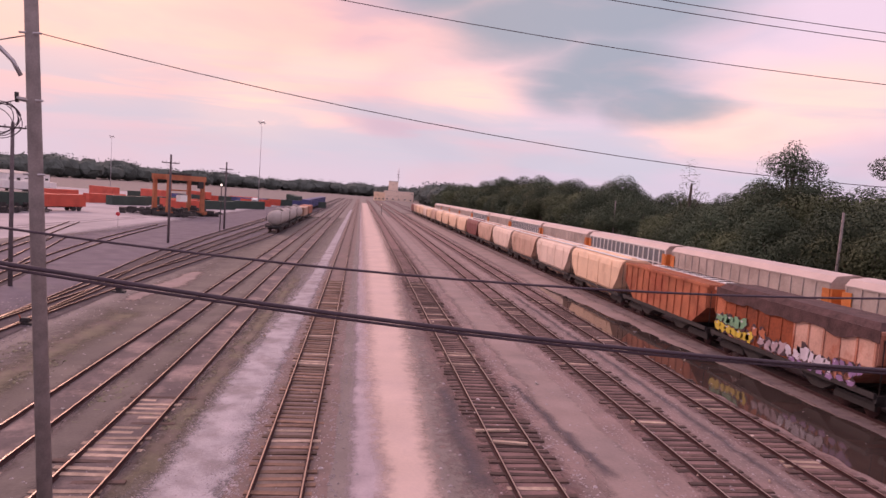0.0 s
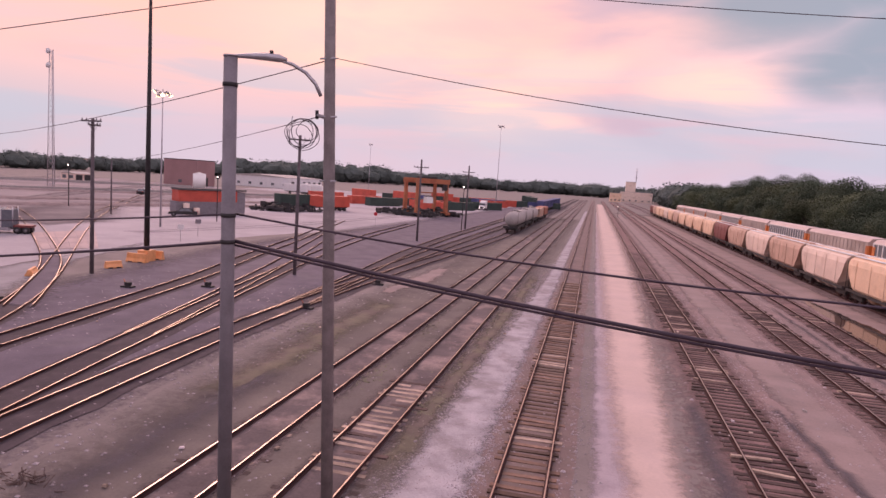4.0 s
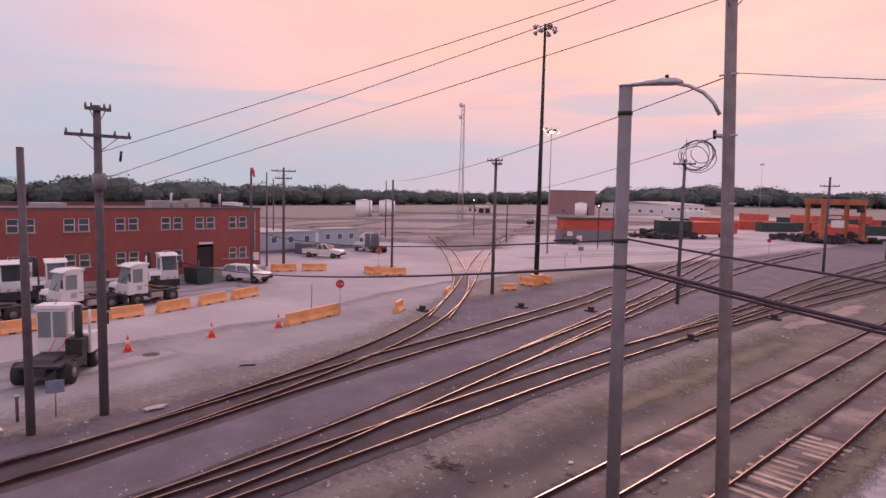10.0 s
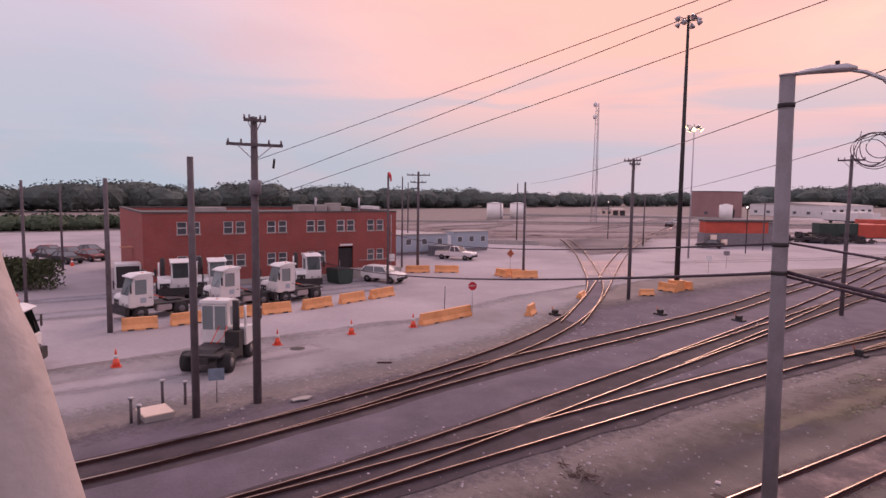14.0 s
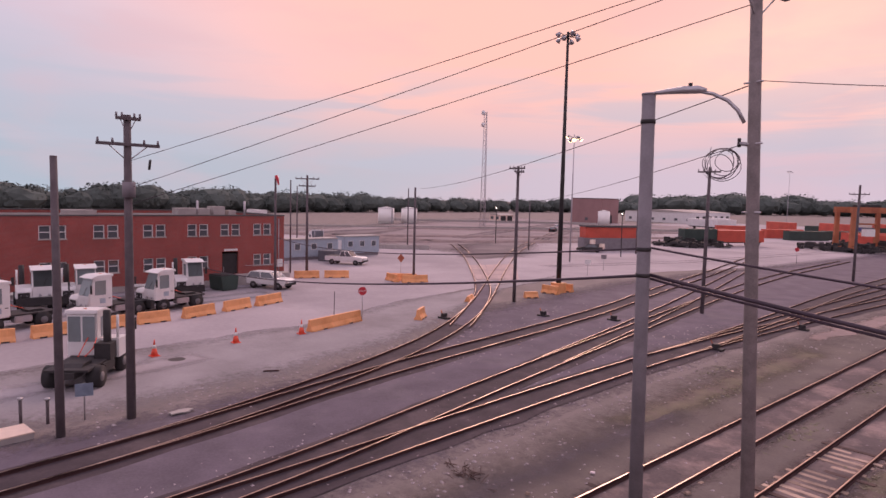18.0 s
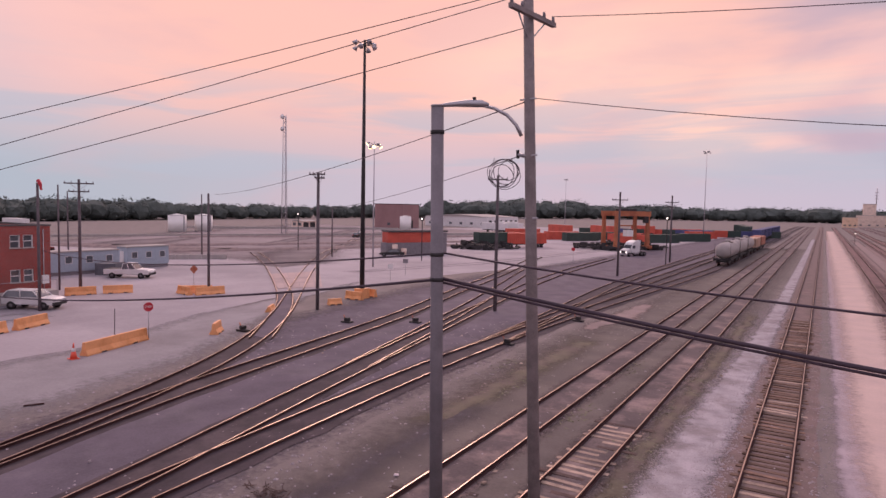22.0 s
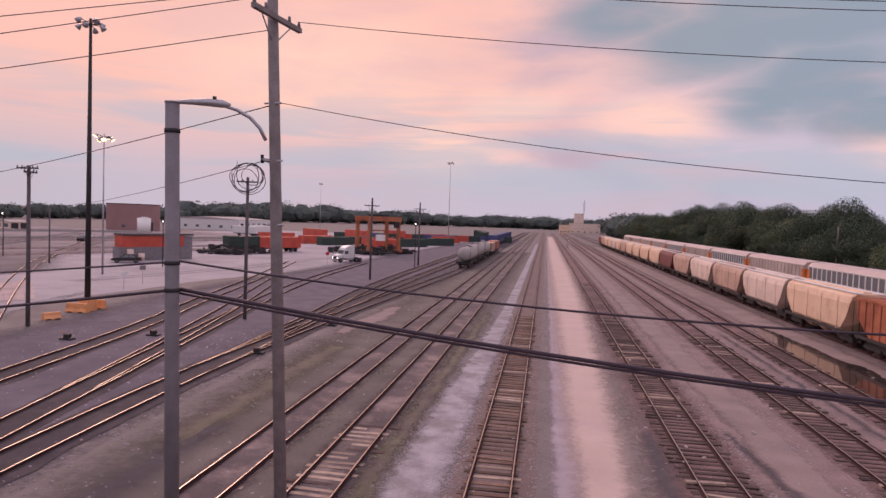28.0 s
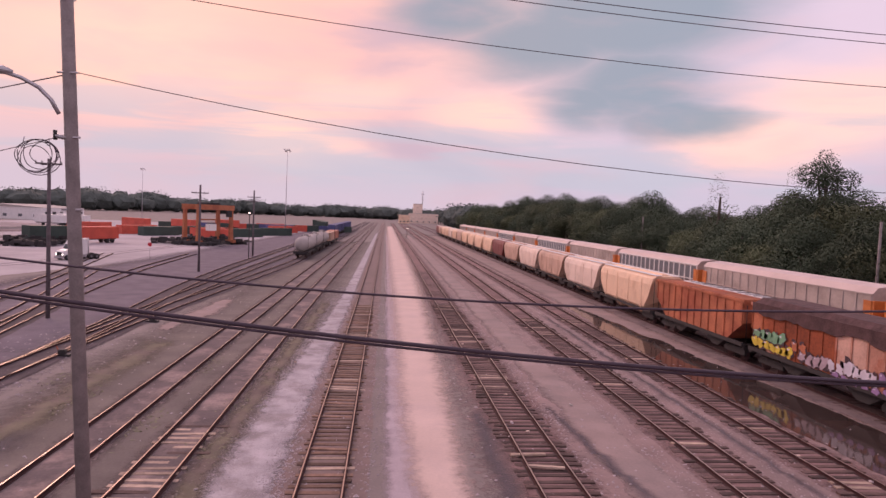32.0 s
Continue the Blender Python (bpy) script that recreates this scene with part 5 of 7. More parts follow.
    rod("exhaust_pipe", [(0.75, 0.3, 0.9), (0.75, 0.3, 3.3)], 0.19, M["dark"], v, "black exhaust pipe")
    boxed("battery_box", (0.35, 1.1, -0.25, 0.5, 0.95, 1.75), M["dark"], v, "black engine housing")
    boxed("air_tank", (-1.1, -0.5, -0.9, 0.2, 0.5, 0.92), M["galv"], v, bevel=0.06)
    boxed("fuel_tank", (0.5, 1.15, -1.0, 0.2, 0.5, 0.95), M["dark"], v, bevel=0.06)
    bm = bmesh.new()
    extrude(bm, ((-2.0, 1.02), (-0.9, 1.02), (-0.9, 1.16), (-1.7, 1.16)), "x", -0.5, 0.5)
    part("fifth_wheel", bm, M["dark"], v, "greasy fifth-wheel plate")
    for y in (1.35, ):
        wheel_pair(v, 1.0, y, 0.52, 0.3)
    wheel_pair(v, 0.95, -1.55, 0.52, 0.55)
    for s in (-1, 1):
        rod("mirror_arm", [(s * 1.15 - 0.5 * (s > 0) * 0, 2.0, 2.3), (s * 1.4, 2.1, 2.4)], 0.02, M["dark"], v, n=5)
        boxed("mirror", (s * 1.4 - 0.1, s * 1.4 + 0.1, 2.08, 2.12, 2.0, 2.6), M["dark"], v)
    boxed("door_emblem", (-1.225, -1.212, 1.0, 1.4, 1.25, 1.6), M["paleblue"], v, "small blue emblem")
    return v


yt = yard_tractor("white yard tractor parked in the lot")
# first one, standing by itself, its back to the tracks
yt.matrix_basis = pose(-31.91, 3.87, 0, 0, 0, 55)
for x, y, a in ((-47.17, 2.63, -163), (-48.18, 8.83, -163), (-49.1, 13.51, -165), (-55.56, 5.26, -95), (-55.17, 8.22, -98), (-56, 16.9, -95), (-35.62, -6.49, -20)):
    copy_thing(yt, pose(x, y, 0, 0, 0, a))


def car(name, label, category, L, W, H, paint, kind="suv", at=None):
    """Nose towards +y."""
    v = thing(name, label, category, "parked cars" if category == "car" else "")
    h = L / 2
    bm = bmesh.new()
    if kind == "pickup":
        prof = ((-h, 0.5), (h, 0.5), (h, 0.95), (h * 0.95, 1.05), (h * 0.42, 1.15), (-h, 1.12))
        cabp = ((-h * 0.22, 1.12), (h * 0.42, 1.14), (h * 0.2, H), (-h * 0.16, H))
    elif kind == "suv":
        prof = ((-h, 0.45), (h, 0.45), (h, 0.85), (h * 0.9, 1.0), (h * 0.45, 1.08), (-h, 1.1))
        cabp = ((-h * 0.98, 1.08), (h * 0.45, 1.08), (h * 0.18, H), (-h * 0.82, H))
    else:
        prof = ((-h, 0.4), (h, 0.4), (h, 0.75), (h * 0.5, 0.92), (-h * 0.6, 0.95), (-h, 0.9))
        cabp = ((-h * 0.7, 0.93), (h * 0.42, 0.92), (h * 0.12, H), (-h * 0.4, H))
    extrude(bm, prof, "x", -W / 2, W / 2)
    bmesh.ops.bevel(bm, geom=bm.edges[:], offset=0.06, segments=2, affect="EDGES")
    part("body", bm, paint, v)
    bm = bmesh.new()
    n = len(cabp)
    lo = [(s * W / 2 * 0.94, y, z) for s in (-1, 1) for y, z in cabp[:2]]
    a = [bm.verts.new((-W / 2 * (0.94 if z < H else 0.78), y, z)) for y, z in cabp]
    b = [bm.verts.new((W / 2 * (0.94 if z < H else 0.78), y, z)) for y, z in cabp]
    for i in range(n):
        bm.faces.new((a[i], a[(i + 1) % n], b[(i + 1) % n], b[i]))
    bm.faces.new(a)
    bm.faces.new(b)
    cabin = part("cabin", bm, M["glass"], v, "dark windows")
    y0, y1 = cabp[3][0], cabp[2][0]
    boxed("roof", (-W / 2 * 0.79, W / 2 * 0.79, y0, y1, H - 0.03, H + 0.03), paint, v, bevel=0.02)
    for f in (0.0, 1.0):
        for s in (-1, 1):
            yb, yt_ = (cabp[0][0], cabp[3][0]) if f == 0 else (cabp[1][0], cabp[2][0])
            rod("pillar", [(s * W / 2 * 0.95, yb, cabp[0][1]), (s * W / 2 * 0.79, yt_, H)], 0.045, paint, v, n=5)
    for s in (-1, 1):
        rod("pillar", [(s * W / 2 * 0.95, (cabp[0][0] + cabp[1][0]) / 2, cabp[0][1]), (s * W / 2 * 0.79, (y0 + y1) / 2, H)], 0.045, paint, v, n=5)
    if kind == "pickup":
        boxed("truck_bed", (-W / 2 + 0.12, W / 2 - 0.12, -h + 0.1, -h * 0.26, 1.1, 1.14), M["dark"], v)
    for y in (-h * 0.62, h * 0.64):
        wheel_pair(v, W / 2 - 0.1, y, 0.36, 0.24)
    for s in (-1, 1):
        boxed("headlamp", (s * W * 0.36 - 0.15, s * W * 0.36 + 0.15, h - 0.03, h + 0.015, 0.72, 0.86), M["galv"], v)
        boxed("tail_lamp", (s * W * 0.4 - 0.1, s * W * 0.4 + 0.1, -h - 0.015, -h + 0.03, 0.75, 0.95), M["red"], v)
    boxed("bumper", (-W / 2 * 0.97, W / 2 * 0.97, h - 0.05, h + 0.07, 0.42, 0.66), M["dark"], v, bevel=0.02)
    if at:
        v.matrix_basis = pose(*at)
    return v


car("suv", "white hatchback car parked before the office", "car", 4.5, 1.85, 1.6, M["white"], "suv", (-55.3, 25.1, 0, 0, 0, -62))
car("pickup_truck", "white pickup truck parked beside a trailer", "pickup truck", 5.5, 1.95, 1.8, M["white"], "pickup", (-70.5, 43.7, 0, 0, 0, -58))
sedan = car("parked_car", "dark sedan parked beyond the office", "car", 4.6, 1.8, 1.42, M["dark"], "sedan", (-86.7, -1.8, 0, 0, 0, -60))
sedan2 = car("parked_car", "dull red sedan parked beyond the office", "car", 4.6, 1.8, 1.42, M["maroon"], "sedan", (-88.7, 0.8, 0, 0, 0, -60))
sedan3 = car("parked_car", "white sedan parked beyond the office", "car", 4.6, 1.8, 1.42, M["white"], "sedan", (-95.8, 9, 0, 0, 0, -60))
for i, (x, y) in enumerate(((-91.2, -3.5), (-93.7, -1.2), (-95.7, 1.2), (-97.2, -3.4))):
    copy_thing((sedan, sedan2)[i % 2], pose(x, y, 0, 0, 0, -60 + 6 * i))


def semi_truck(label, paint, name="semi_tractor", sleeper=None):
    v = thing(name, label, "truck")
    boxed("chassis", (-0.45, 0.45, -3.6, 3.2, 0.6, 0.9), M["dark"], v)
    bm = bmesh.new()
    back = -1.2 if sleeper is None else 0.1
    extrude(bm, ((0.1 + back * 0.1, 0.9), (1.9, 0.9), (1.9, 1.9), (1.5, 2.75), (1.2, 3.3), (0.2, 3.75), (back, 3.8), (back, 0.9)), "x", -1.2, 1.2)
    bmesh.ops.bevel(bm, geom=bm.edges[:], offset=0.08, segments=2, affect="EDGES")
    cab = part("cab", bm, paint, v, "white sleeper cab")
    if sleeper:
        boxed("sleeper", (-1.2, 1.2, -1.3, 0.08, 0.9, 3.5), sleeper, v, "dark sleeper box", bevel=0.06)
        boxed("rear_deck", (-1.0, 1.0, -3.7, -1.35, 0.95, 1.25), M["maroon"], v, "dark red rear deck")
    bm = bmesh.new()
    extrude(bm, ((1.9, 0.7), (3.3, 0.7), (3.3, 1.45), (3.1, 1.65), (1.9, 1.9)), "x", -1.05, 1.05)
    bmesh.ops.bevel(bm, geom=bm.edges[:], offset=0.08, segments=2, affect="EDGES")
    part("hood", bm, paint, v)
    bm = bmesh.new()
    f = bm.faces.new([bm.verts.new(p) for p in ((-1.0, 1.93, 1.95), (1.0, 1.93, 1.95), (1.0, 1.53, 2.74), (-1.0, 1.53, 2.74))])
    bmesh.ops.solidify(bm, geom=[f], thickness=0.02)
    part("windscreen", bm, M["glass"], cab)
    for s in (-1, 1):
        boxed("side_window", (s * 1.205 - 0.01, s * 1.205 + 0.01, 0.5, 1.5, 1.9, 2.6), M["glass"], cab)
        rod("exhaust_pipe", [(s * 1.1, -1.35, 0.9), (s * 1.1, -1.35, 3.9)], 0.09, M["galv"], v)
        boxed("fuel_tank", (s * 1.0 - 0.22, s * 1.0 + 0.22, -1.0, 0.9, 0.45, 0.95), M["galv"], v, bevel=0.08)
        rod("headlamp", [(s * 0.85, 3.28, 1.0), (s * 0.85, 3.34, 1.0)], 0.13, M["headlamp"], v, n=10)
    boxed("grille", (-0.6, 0.6, 3.3, 3.33, 0.8, 1.4), M["dark"], v)
    boxed("bumper", (-1.2, 1.2, 3.2, 3.45, 0.35, 0.65), M["galv"], v, bevel=0.03)
    boxed("fifth_wheel", (-0.5, 0.5, -2.9, -2.0, 0.9, 1.1), M["dark"], v)
    wheel_pair(v, 1.0, 2.5, 0.5, 0.3)
    for y in (-1.9, -3.0):
        wheel_pair(v, 0.95, y, 0.5, 0.55)
    return v


semi = semi_truck("white semi-truck tractor with a dark sleeper crossing the lot", M["white"], sleeper=M["slate"])
semi.scale = (0.78, 0.78, 0.78)
shuttle = semi_truck("white truck tractor with lit headlamps driving through the yard", M["white"], "truck_tractor")
shuttle.scale = (0.88, 0.88, 0.88)


def barrier(label, x0, y0, x1, y1, h=0.82):
    L = math.hypot(x1 - x0, y1 - y0)
    b = thing("traffic_barrier", label, "traffic barrier", "orange traffic barriers", pose(x0, y0, 0, 0, 0, math.degrees(math.atan2(y1 - y0, x1 - x0))))
    n = max(1, round(L / 4))
    for i in range(n):
        bm = bmesh.new()
        extrude(bm, ((-0.3, 0.0), (0.3, 0.0), (0.3, 0.12), (0.13, 0.36), (0.1, h), (-0.1, h), (-0.13, 0.36), (-0.3, 0.12)), "x", L * i / n + 0.03, L * (i + 1) / n - 0.03)
        bmesh.ops.bevel(bm, geom=bm.edges[:], offset=0.02, segments=1, affect="EDGES")
        s = part("segment", bm, M["barrier"], b)
        for k in (0.25, 0.75):
            boxed("fork_slot", (L * (i + k) / n - 0.2, L * (i + k) / n + 0.2, -0.31, -0.297, 0.0, 0.1), M["dark"], s)
    return b


for a in ((-42.83, 0.18, -42.74, 2.35), (-42.94, 3.14, -43.34, 5.5), (-43.54, 6.68, -43.85, 8.84), (-43.95, 9.52, -44.17, 11.76), (-44.27, 12.73, -45.09, 15.35), (-45.39, 16.23, -46.31, 18.76), (-46.31, 19.34, -47.43, 22.07)):
    barrier("faded orange plastic barrier at the parking row", *a)
barrier("long faded orange barrier beside the lot road", -35.1, 17.79, -36.55, 22.86)
barrier("short orange barrier askew beside the curve", -34.12, 26.42, -35.11, 27.79)
for a in ((-54.1, 38.3, -51.8, 40.8), (-51.6, 38.5, -50.6, 41.3), (-54.5, 38.7, -52, 38.2)):
    barrier("orange barrier of the traffic island", *a)
for a in ((-60.8, 30.6, -59.8, 33.2), (-59.6, 33.7, -58.2, 36.1)):
    barrier("orange barrier beside the office", *a)
for a in ((-38.5, 46.2, -36.5, 46.3), (-38.3, 48.8, -36.7, 48.8)):
    barrier("orange barrier at the foot of the mast", *a)
barrier("pale pink concrete block beside the track", -38.24, 35.55, -39.33, 37.12, 0.5)
barrier("pale pink concrete block near the pole", -37.01, 41.77, -36.4, 43, 0.6)

cone = thing("traffic_cone", "orange traffic cone with a pale band", "traffic cone", "traffic cones")
boxed("base", (-0.24, 0.24, -0.24, 0.24, 0, 0.06), M["cone"], cone)
rod("cone", [(0, 0, 0.06), (0, 0, 0.46)], [0.2, 0.11], M["cone"], cone, n=14)
rod("band", [(0, 0, 0.46), (0, 0, 0.66)], [0.112, 0.065], M["white"], cone, "pale reflective band", n=14)
rod("tip", [(0, 0, 0.66), (0, 0, 0.95)], [0.064, 0.025], M["cone"], cone, n=14)
cone.matrix_basis = pose(-33.77, -0.87, 0)
for x, y in ((-34.39, 7.68), (-34.93, 12.63), (-34.89, 17.11), (-83.2, -1.3), (-56.6, -5.77)):
    copy_thing(cone, pose(x, y, 0, 0, 0, 13 * x))


def sign(label, x, y, h, shape, mat, size=0.38, head=-60):
    s = thing("road_sign", label, "sign", m=pose(x, y, 0, 0, 0, head))
    rod("post", [(0, 0.03, 0), (0, 0.03, h)], 0.03, M["galv"], s)
    bm = bmesh.new()
    if shape == "octagon":
        extrude(bm, [(size * math.cos(a), h - 0.1 + size * math.sin(a)) for a in (math.pi * (k + 0.5) / 4 for k in range(8))], "y", -0.03, 0)
    elif shape == "diamond":
        extrude(bm, [(size * math.cos(a), h - 0.1 + size * 1.2 * math.sin(a)) for a in (math.pi * k / 2 for k in range(4))], "y", -0.03, 0)
    else:
        box(bm, -size, size, -0.03, 0, h - size * 1.6, h)
    part("plate", bm, M[mat], s)
    return s


st = sign("red octagonal stop sign", -36.25, 22.86, 2.35, "octagon", "red", 0.32, 60)
cu = bpy.data.curves.new("stop_text", "FONT")
cu.body, cu.size, cu.align_x, cu.align_y, cu.extrude = "STOP", 0.2, "CENTER", "CENTER", 0.004
me = bpy.data.meshes.new_from_object(new("stop_text", cu))
bpy.data.objects.remove(bpy.data.objects["stop_text"])
me.materials.append(M["white"])
tx = new("lettering", me)
tx.parent = st
tx.matrix_basis = pose(0, -0.036, 2.25, 90, 0, 0)
sign("dull red diamond sign on the traffic island", -53.1, 39.5, 2.6, "diamond", "rust_pale", 0.4, 60)
sign("pale rectangular notice beside the lot road", -44.8, 62.6, 2.0, "box", "white", 0.35, 40)
sign("pale rectangular notice beside the lot road", -46.7, 68.8, 2.2, "box", "concrete_pole", 0.35, 40)
sign("faded blue board on two posts", -25.6, 2.3, 1.5, "box", "board_blue", 0.32, 75)
sign("small red and white warning sign", -36.6, 108.2, 2.4, "octagon", "red", 0.35, 15)

# switch stands, junction boxes and hatches by the tracks
for x, y in ((-29.8, 35.8), (-25.4, 39.0), (-15.8, 35.8), (-33.6, 28.6), (-14.9, 47.8)):
    s = thing("switch_stand", "low dark switch stand beside the rails", "switch stand", "switch stands", pose(x, y, 0))
    boxed("base", (-0.45, 0.45, -0.25, 0.25, 0, 0.14), M["dark"], s)
    rod("lever", [(-0.1, 0, 0.14), (-0.35, 0, 0.6)], 0.04, M["rust"], s)
    boxed("housing", (-0.2, 0.2, -0.18, 0.18, 0.14, 0.42), M["dark"], s, bevel=0.03)
h = thing("utility_hatch", "pale hatch lid on a low concrete vault", "hatch", m=pose(-25.1, -0.2, 0, 0, 0, 8))
boxed("vault", (-0.6, 0.6, -0.55, 0.55, 0, 0.22), M["conc"], h)
boxed("lid", (-0.62, 0.62, -0.57, 0.57, 0.22, 0.27), M["cream2"], h, "pale lid", bevel=0.01)
for x, y, hh in ((-24.75, -1.1, 0.95), (-24.5, -0.85, 0.7), (-26.3, 0.25, 1.05), (-26.0, 1.1, 0.95)):
    s = thing("vent_pipe", "short dark vent pipe standing in the dirt", "pipe", "vent pipes", pose(x, y, 0))
    rod("pipe", [(0, 0, -0.1), (0, 0, hh)], 0.06, M["wood_dark"], s)
    rod("cap", [(0, 0, hh), (0, 0, hh + 0.08)], 0.1, M["galv"], s)
bm = bmesh.new()
blob(bm, 0, 0, 0.55, 0.28, 0)
bmesh.ops.rotate(bm, verts=bm.verts[:], cent=(0, 0, 0), matrix=Matrix.Rotation(radians(90), 3, "Y"))
bmesh.ops.solidify(bm, geom=bm.faces[:], thickness=0.05)
bmesh.ops.translate(bm, verts=bm.verts[:], vec=(-24.1, 5.5, 0.07))
tagged(part("flat_stone", bm, M["conc"]), "pale flat slab lying by the track", "slab")

ob = thing("storage_box", "white steel storage box, its shaded open front a dark panel", "storage box", m=pose(-62.18, 2.52, 0, 0, 0, -5))
boxed("body", (-1.5, 0.9, -1.1, 1.1, 0.0, 2.3), M["white"], ob, bevel=0.03)
# flat dark panel on the closed body, painted as the shade inside
boxed("opening", (0.902, 0.93, -0.95, 0.95, 0.15, 2.1), M["dark"], ob, "dark panel painted for the shade inside the open front")
bn = thing("waste_bin", "dark green steel waste bin beside the landing", "bin", m=pose(-56.63, 20.91, 0, 0, 0, 12))
bm = bmesh.new()
extrude(bm, ((-0.8, 0.1), (0.8, 0.1), (0.95, 1.3), (0.6, 1.5), (-0.95, 1.4)), "x", -1.0, 1.0)
part("body", bm, M["green"], bn)
boxed("lid", (-1.02, 1.02, -0.9, 0.0, 1.42, 1.5), M["dark"], bn)
for k in (-0.8, 0.8):
    boxed("skid", (k - 0.08, k + 0.08, -0.7, 0.7, 0, 0.1), M["dark"], bn)
sk = thing("marker_stake", "thin dark stake behind the long barrier", "stake", m=pose(-39.18, 22.28, 0))
rod("shaft", [(0, 0, 0), (0.05, 0, 1.9)], 0.03, M["wood_dark"], sk, n=6)
bm = bmesh.new()
box(bm, -0.4, 0.4, -0.04, 0.04, 0.0, 0.06, 0.01)
bar = tagged(part("steel_bar", bm, M["rail"]), "dark steel bar lying in the dust", "bar")
bar.matrix_basis = pose(-27.73, 11.37, 0.02, 0, 0, 62)
bm = bmesh.new()
tube(bm, [(0, 0, 0.0), (0, 0, 0.035)], 0.45, 20)
mh = tagged(part("manhole_cover", bm, M["dark"]), "dark round manhole cover in the dust", "manhole cover")
mh.matrix_basis = pose(-32.86, 8.37, 0.01)

# pale rounded post of the overpass close to the camera
bm = bmesh.new()
tube(bm, [(0.844, -3.864, 9.277), (0.826, -3.796, 9.16), (0.834, -3.751, 9.076), (0.852, -3.73, 9.021), (0.865, -3.719, 8.967), (0.883, -3.7, 8.901), (0.897, -3.683, 8.858), (0.91, -3.671, 8.807), (0.924, -3.657, 8.746), (0.94, -3.643, 8.682), (0.957, -3.626, 8.608), (0.977, -3.607, 8.522), (1.041, -3.575, 8.2), (1.041, -3.575, 7.45)], 0.062, 20)
tagged(part("bridge_post", bm, M["post_white"], smooth=True), "pale painted rounded post bending away on the overpass", "post")

# ---- yard equipment and far buildings ----
gan = thing("gantry_crane", "orange rail-mounted gantry crane", "gantry crane", m=pose(-39.2, 153.3, 0, 0, 0, 58))
for s in (-1, 1):
    for y in (-2.2, 2.2):
        boxed("leg", (s * 5.0 - 0.55, s * 5.0 + 0.55, y - 0.3, y + 0.3, 1.0, 9.3), M["crane"], gan, taper=0.1)
    boxed("sill_beam", (s * 5.0 - 0.5, s * 5.0 + 0.5, -3.4, 3.4, 0.5, 1.2), M["crane"], gan)
    for y in (-2.6, 2.6):
        rod("wheel", [(s * 5.0 - 0.25, y, 0.55), (s * 5.0 + 0.25, y, 0.55)], 0.55, M["rubber"], gan, n=16)
for y in (-2.2, 2.2):
    boxed("girder", (-5.7, 5.7, y - 0.35, y + 0.35, 8.3, 9.5), M["crane"], gan)
boxed("trolley", (-1.2, 1.2, -2.4, 2.4, 9.5, 10.0), M["dark"], gan)
boxed("operator_cab", (3.0, 4.4, -3.1, -2.5, 6.7, 8.3), M["dark"], gan)
boxed("spreader", (-2.6, 2.6, -0.4, 0.4, 5.8, 6.1), M["crane"], gan)
boxed("control_house", (-1.4, 0.6, -2.0, -0.6, 3.4, 4.9), M["tank_white"], gan, "white box slung below the girder")


def container(label, paint, x, y, head, L=12.2, z=0.0, lift=0.0, legs=False, hgt=2.6):
    c = thing("shipping_container", label, "container", "shipping containers", pose(x, y, z, 0, 0, head))
    boxed("shell", (-L / 2, L / 2, -1.22, 1.22, lift, lift + hgt), paint, c)
    for i in range(int(L / 0.6)):
        for s in (-1, 1):
            u = -L / 2 + 0.3 + i * 0.6
            boxed("corrugation", (u - 0.12, u + 0.12, s * 1.22 - 0.03, s * 1.22 + 0.03, lift + 0.15, lift + hgt - 0.15), paint, c)
    for s in (-1, 1):
        boxed("corner_post", (s * L / 2 - 0.1, s * L / 2 + 0.1, -1.25, 1.25, lift, lift + hgt + 0.05), paint, c)
    if legs:
        boxed("chassis_frame", (-L / 2, L / 2, -0.5, 0.5, 0.75, lift), M["dark"], c)
        for u in (L / 2 - 1.4, L / 2 - 2.7):
            for s in (-1, 1):
                rod("wheel", [(u, s * 0.8, 0.5), (u, s * 1.15, 0.5)], 0.5, M["rubber"], c, n=14)
    return c


oc = container("orange container above a grey skirt wall", M["redbox"], -68.6, 103, 62, 11.5, 0, 2.4, hgt=2.0)
boxed("blank_wall", (-6.2, 7.6, -1.2, 1.19, 0, 2.38), M["concrete_pole"], oc, "grey skirt wall")
boxed("end_wall", (5.9, 7.6, -1.2, 1.19, 2.38, 4.3), M["concrete_pole"], oc)
boxed("roof_sheet", (-6.0, 7.7, -1.5, 1.4, 4.46, 4.8), M["roof"], oc, "dark flat roof")
for x in (-4.6, -2.6):
    rod("drum", [(x, -1.8, 0), (x, -1.8, 2.1 if x < -4 else 1.3)], 0.55, M["cream2"], oc, "pale upright tank", n=14)
container("orange container on the ground", M["redbox"], -61.3, 142.6, 62, 12, 0, 1.0, True)
container("dark green steel shipping container", M["green"], -66.3, 133.9, 60, 8, 0, 1.2, True)
for i, (x, y, p) in enumerate(((-80.1, 167.5, "redbox"), (-71, 194.6, "redbox"), (-62.9, 189.7, "green"), (-57.9, 204.7, "green"), (-50.8, 197.8, "redbox"), (-46.7, 185.8, "redbox"), (-40.7, 199.9, "green"), (-34.7, 219.9, "green"), (-36.8, 249.9, "redbox"), (-40.8, 264.9, "blue"), (-46.9, 279.8, "redbox"), (-91.2, 209.5, "redbox"))):
    container({"redbox": "orange-red steel shipping container", "green": "dark green steel shipping container", "blue": "blue steel shipping container in the yard"}[p], M[p], x, y, 62 - 2 * i, 12.2, 0, 0.0)
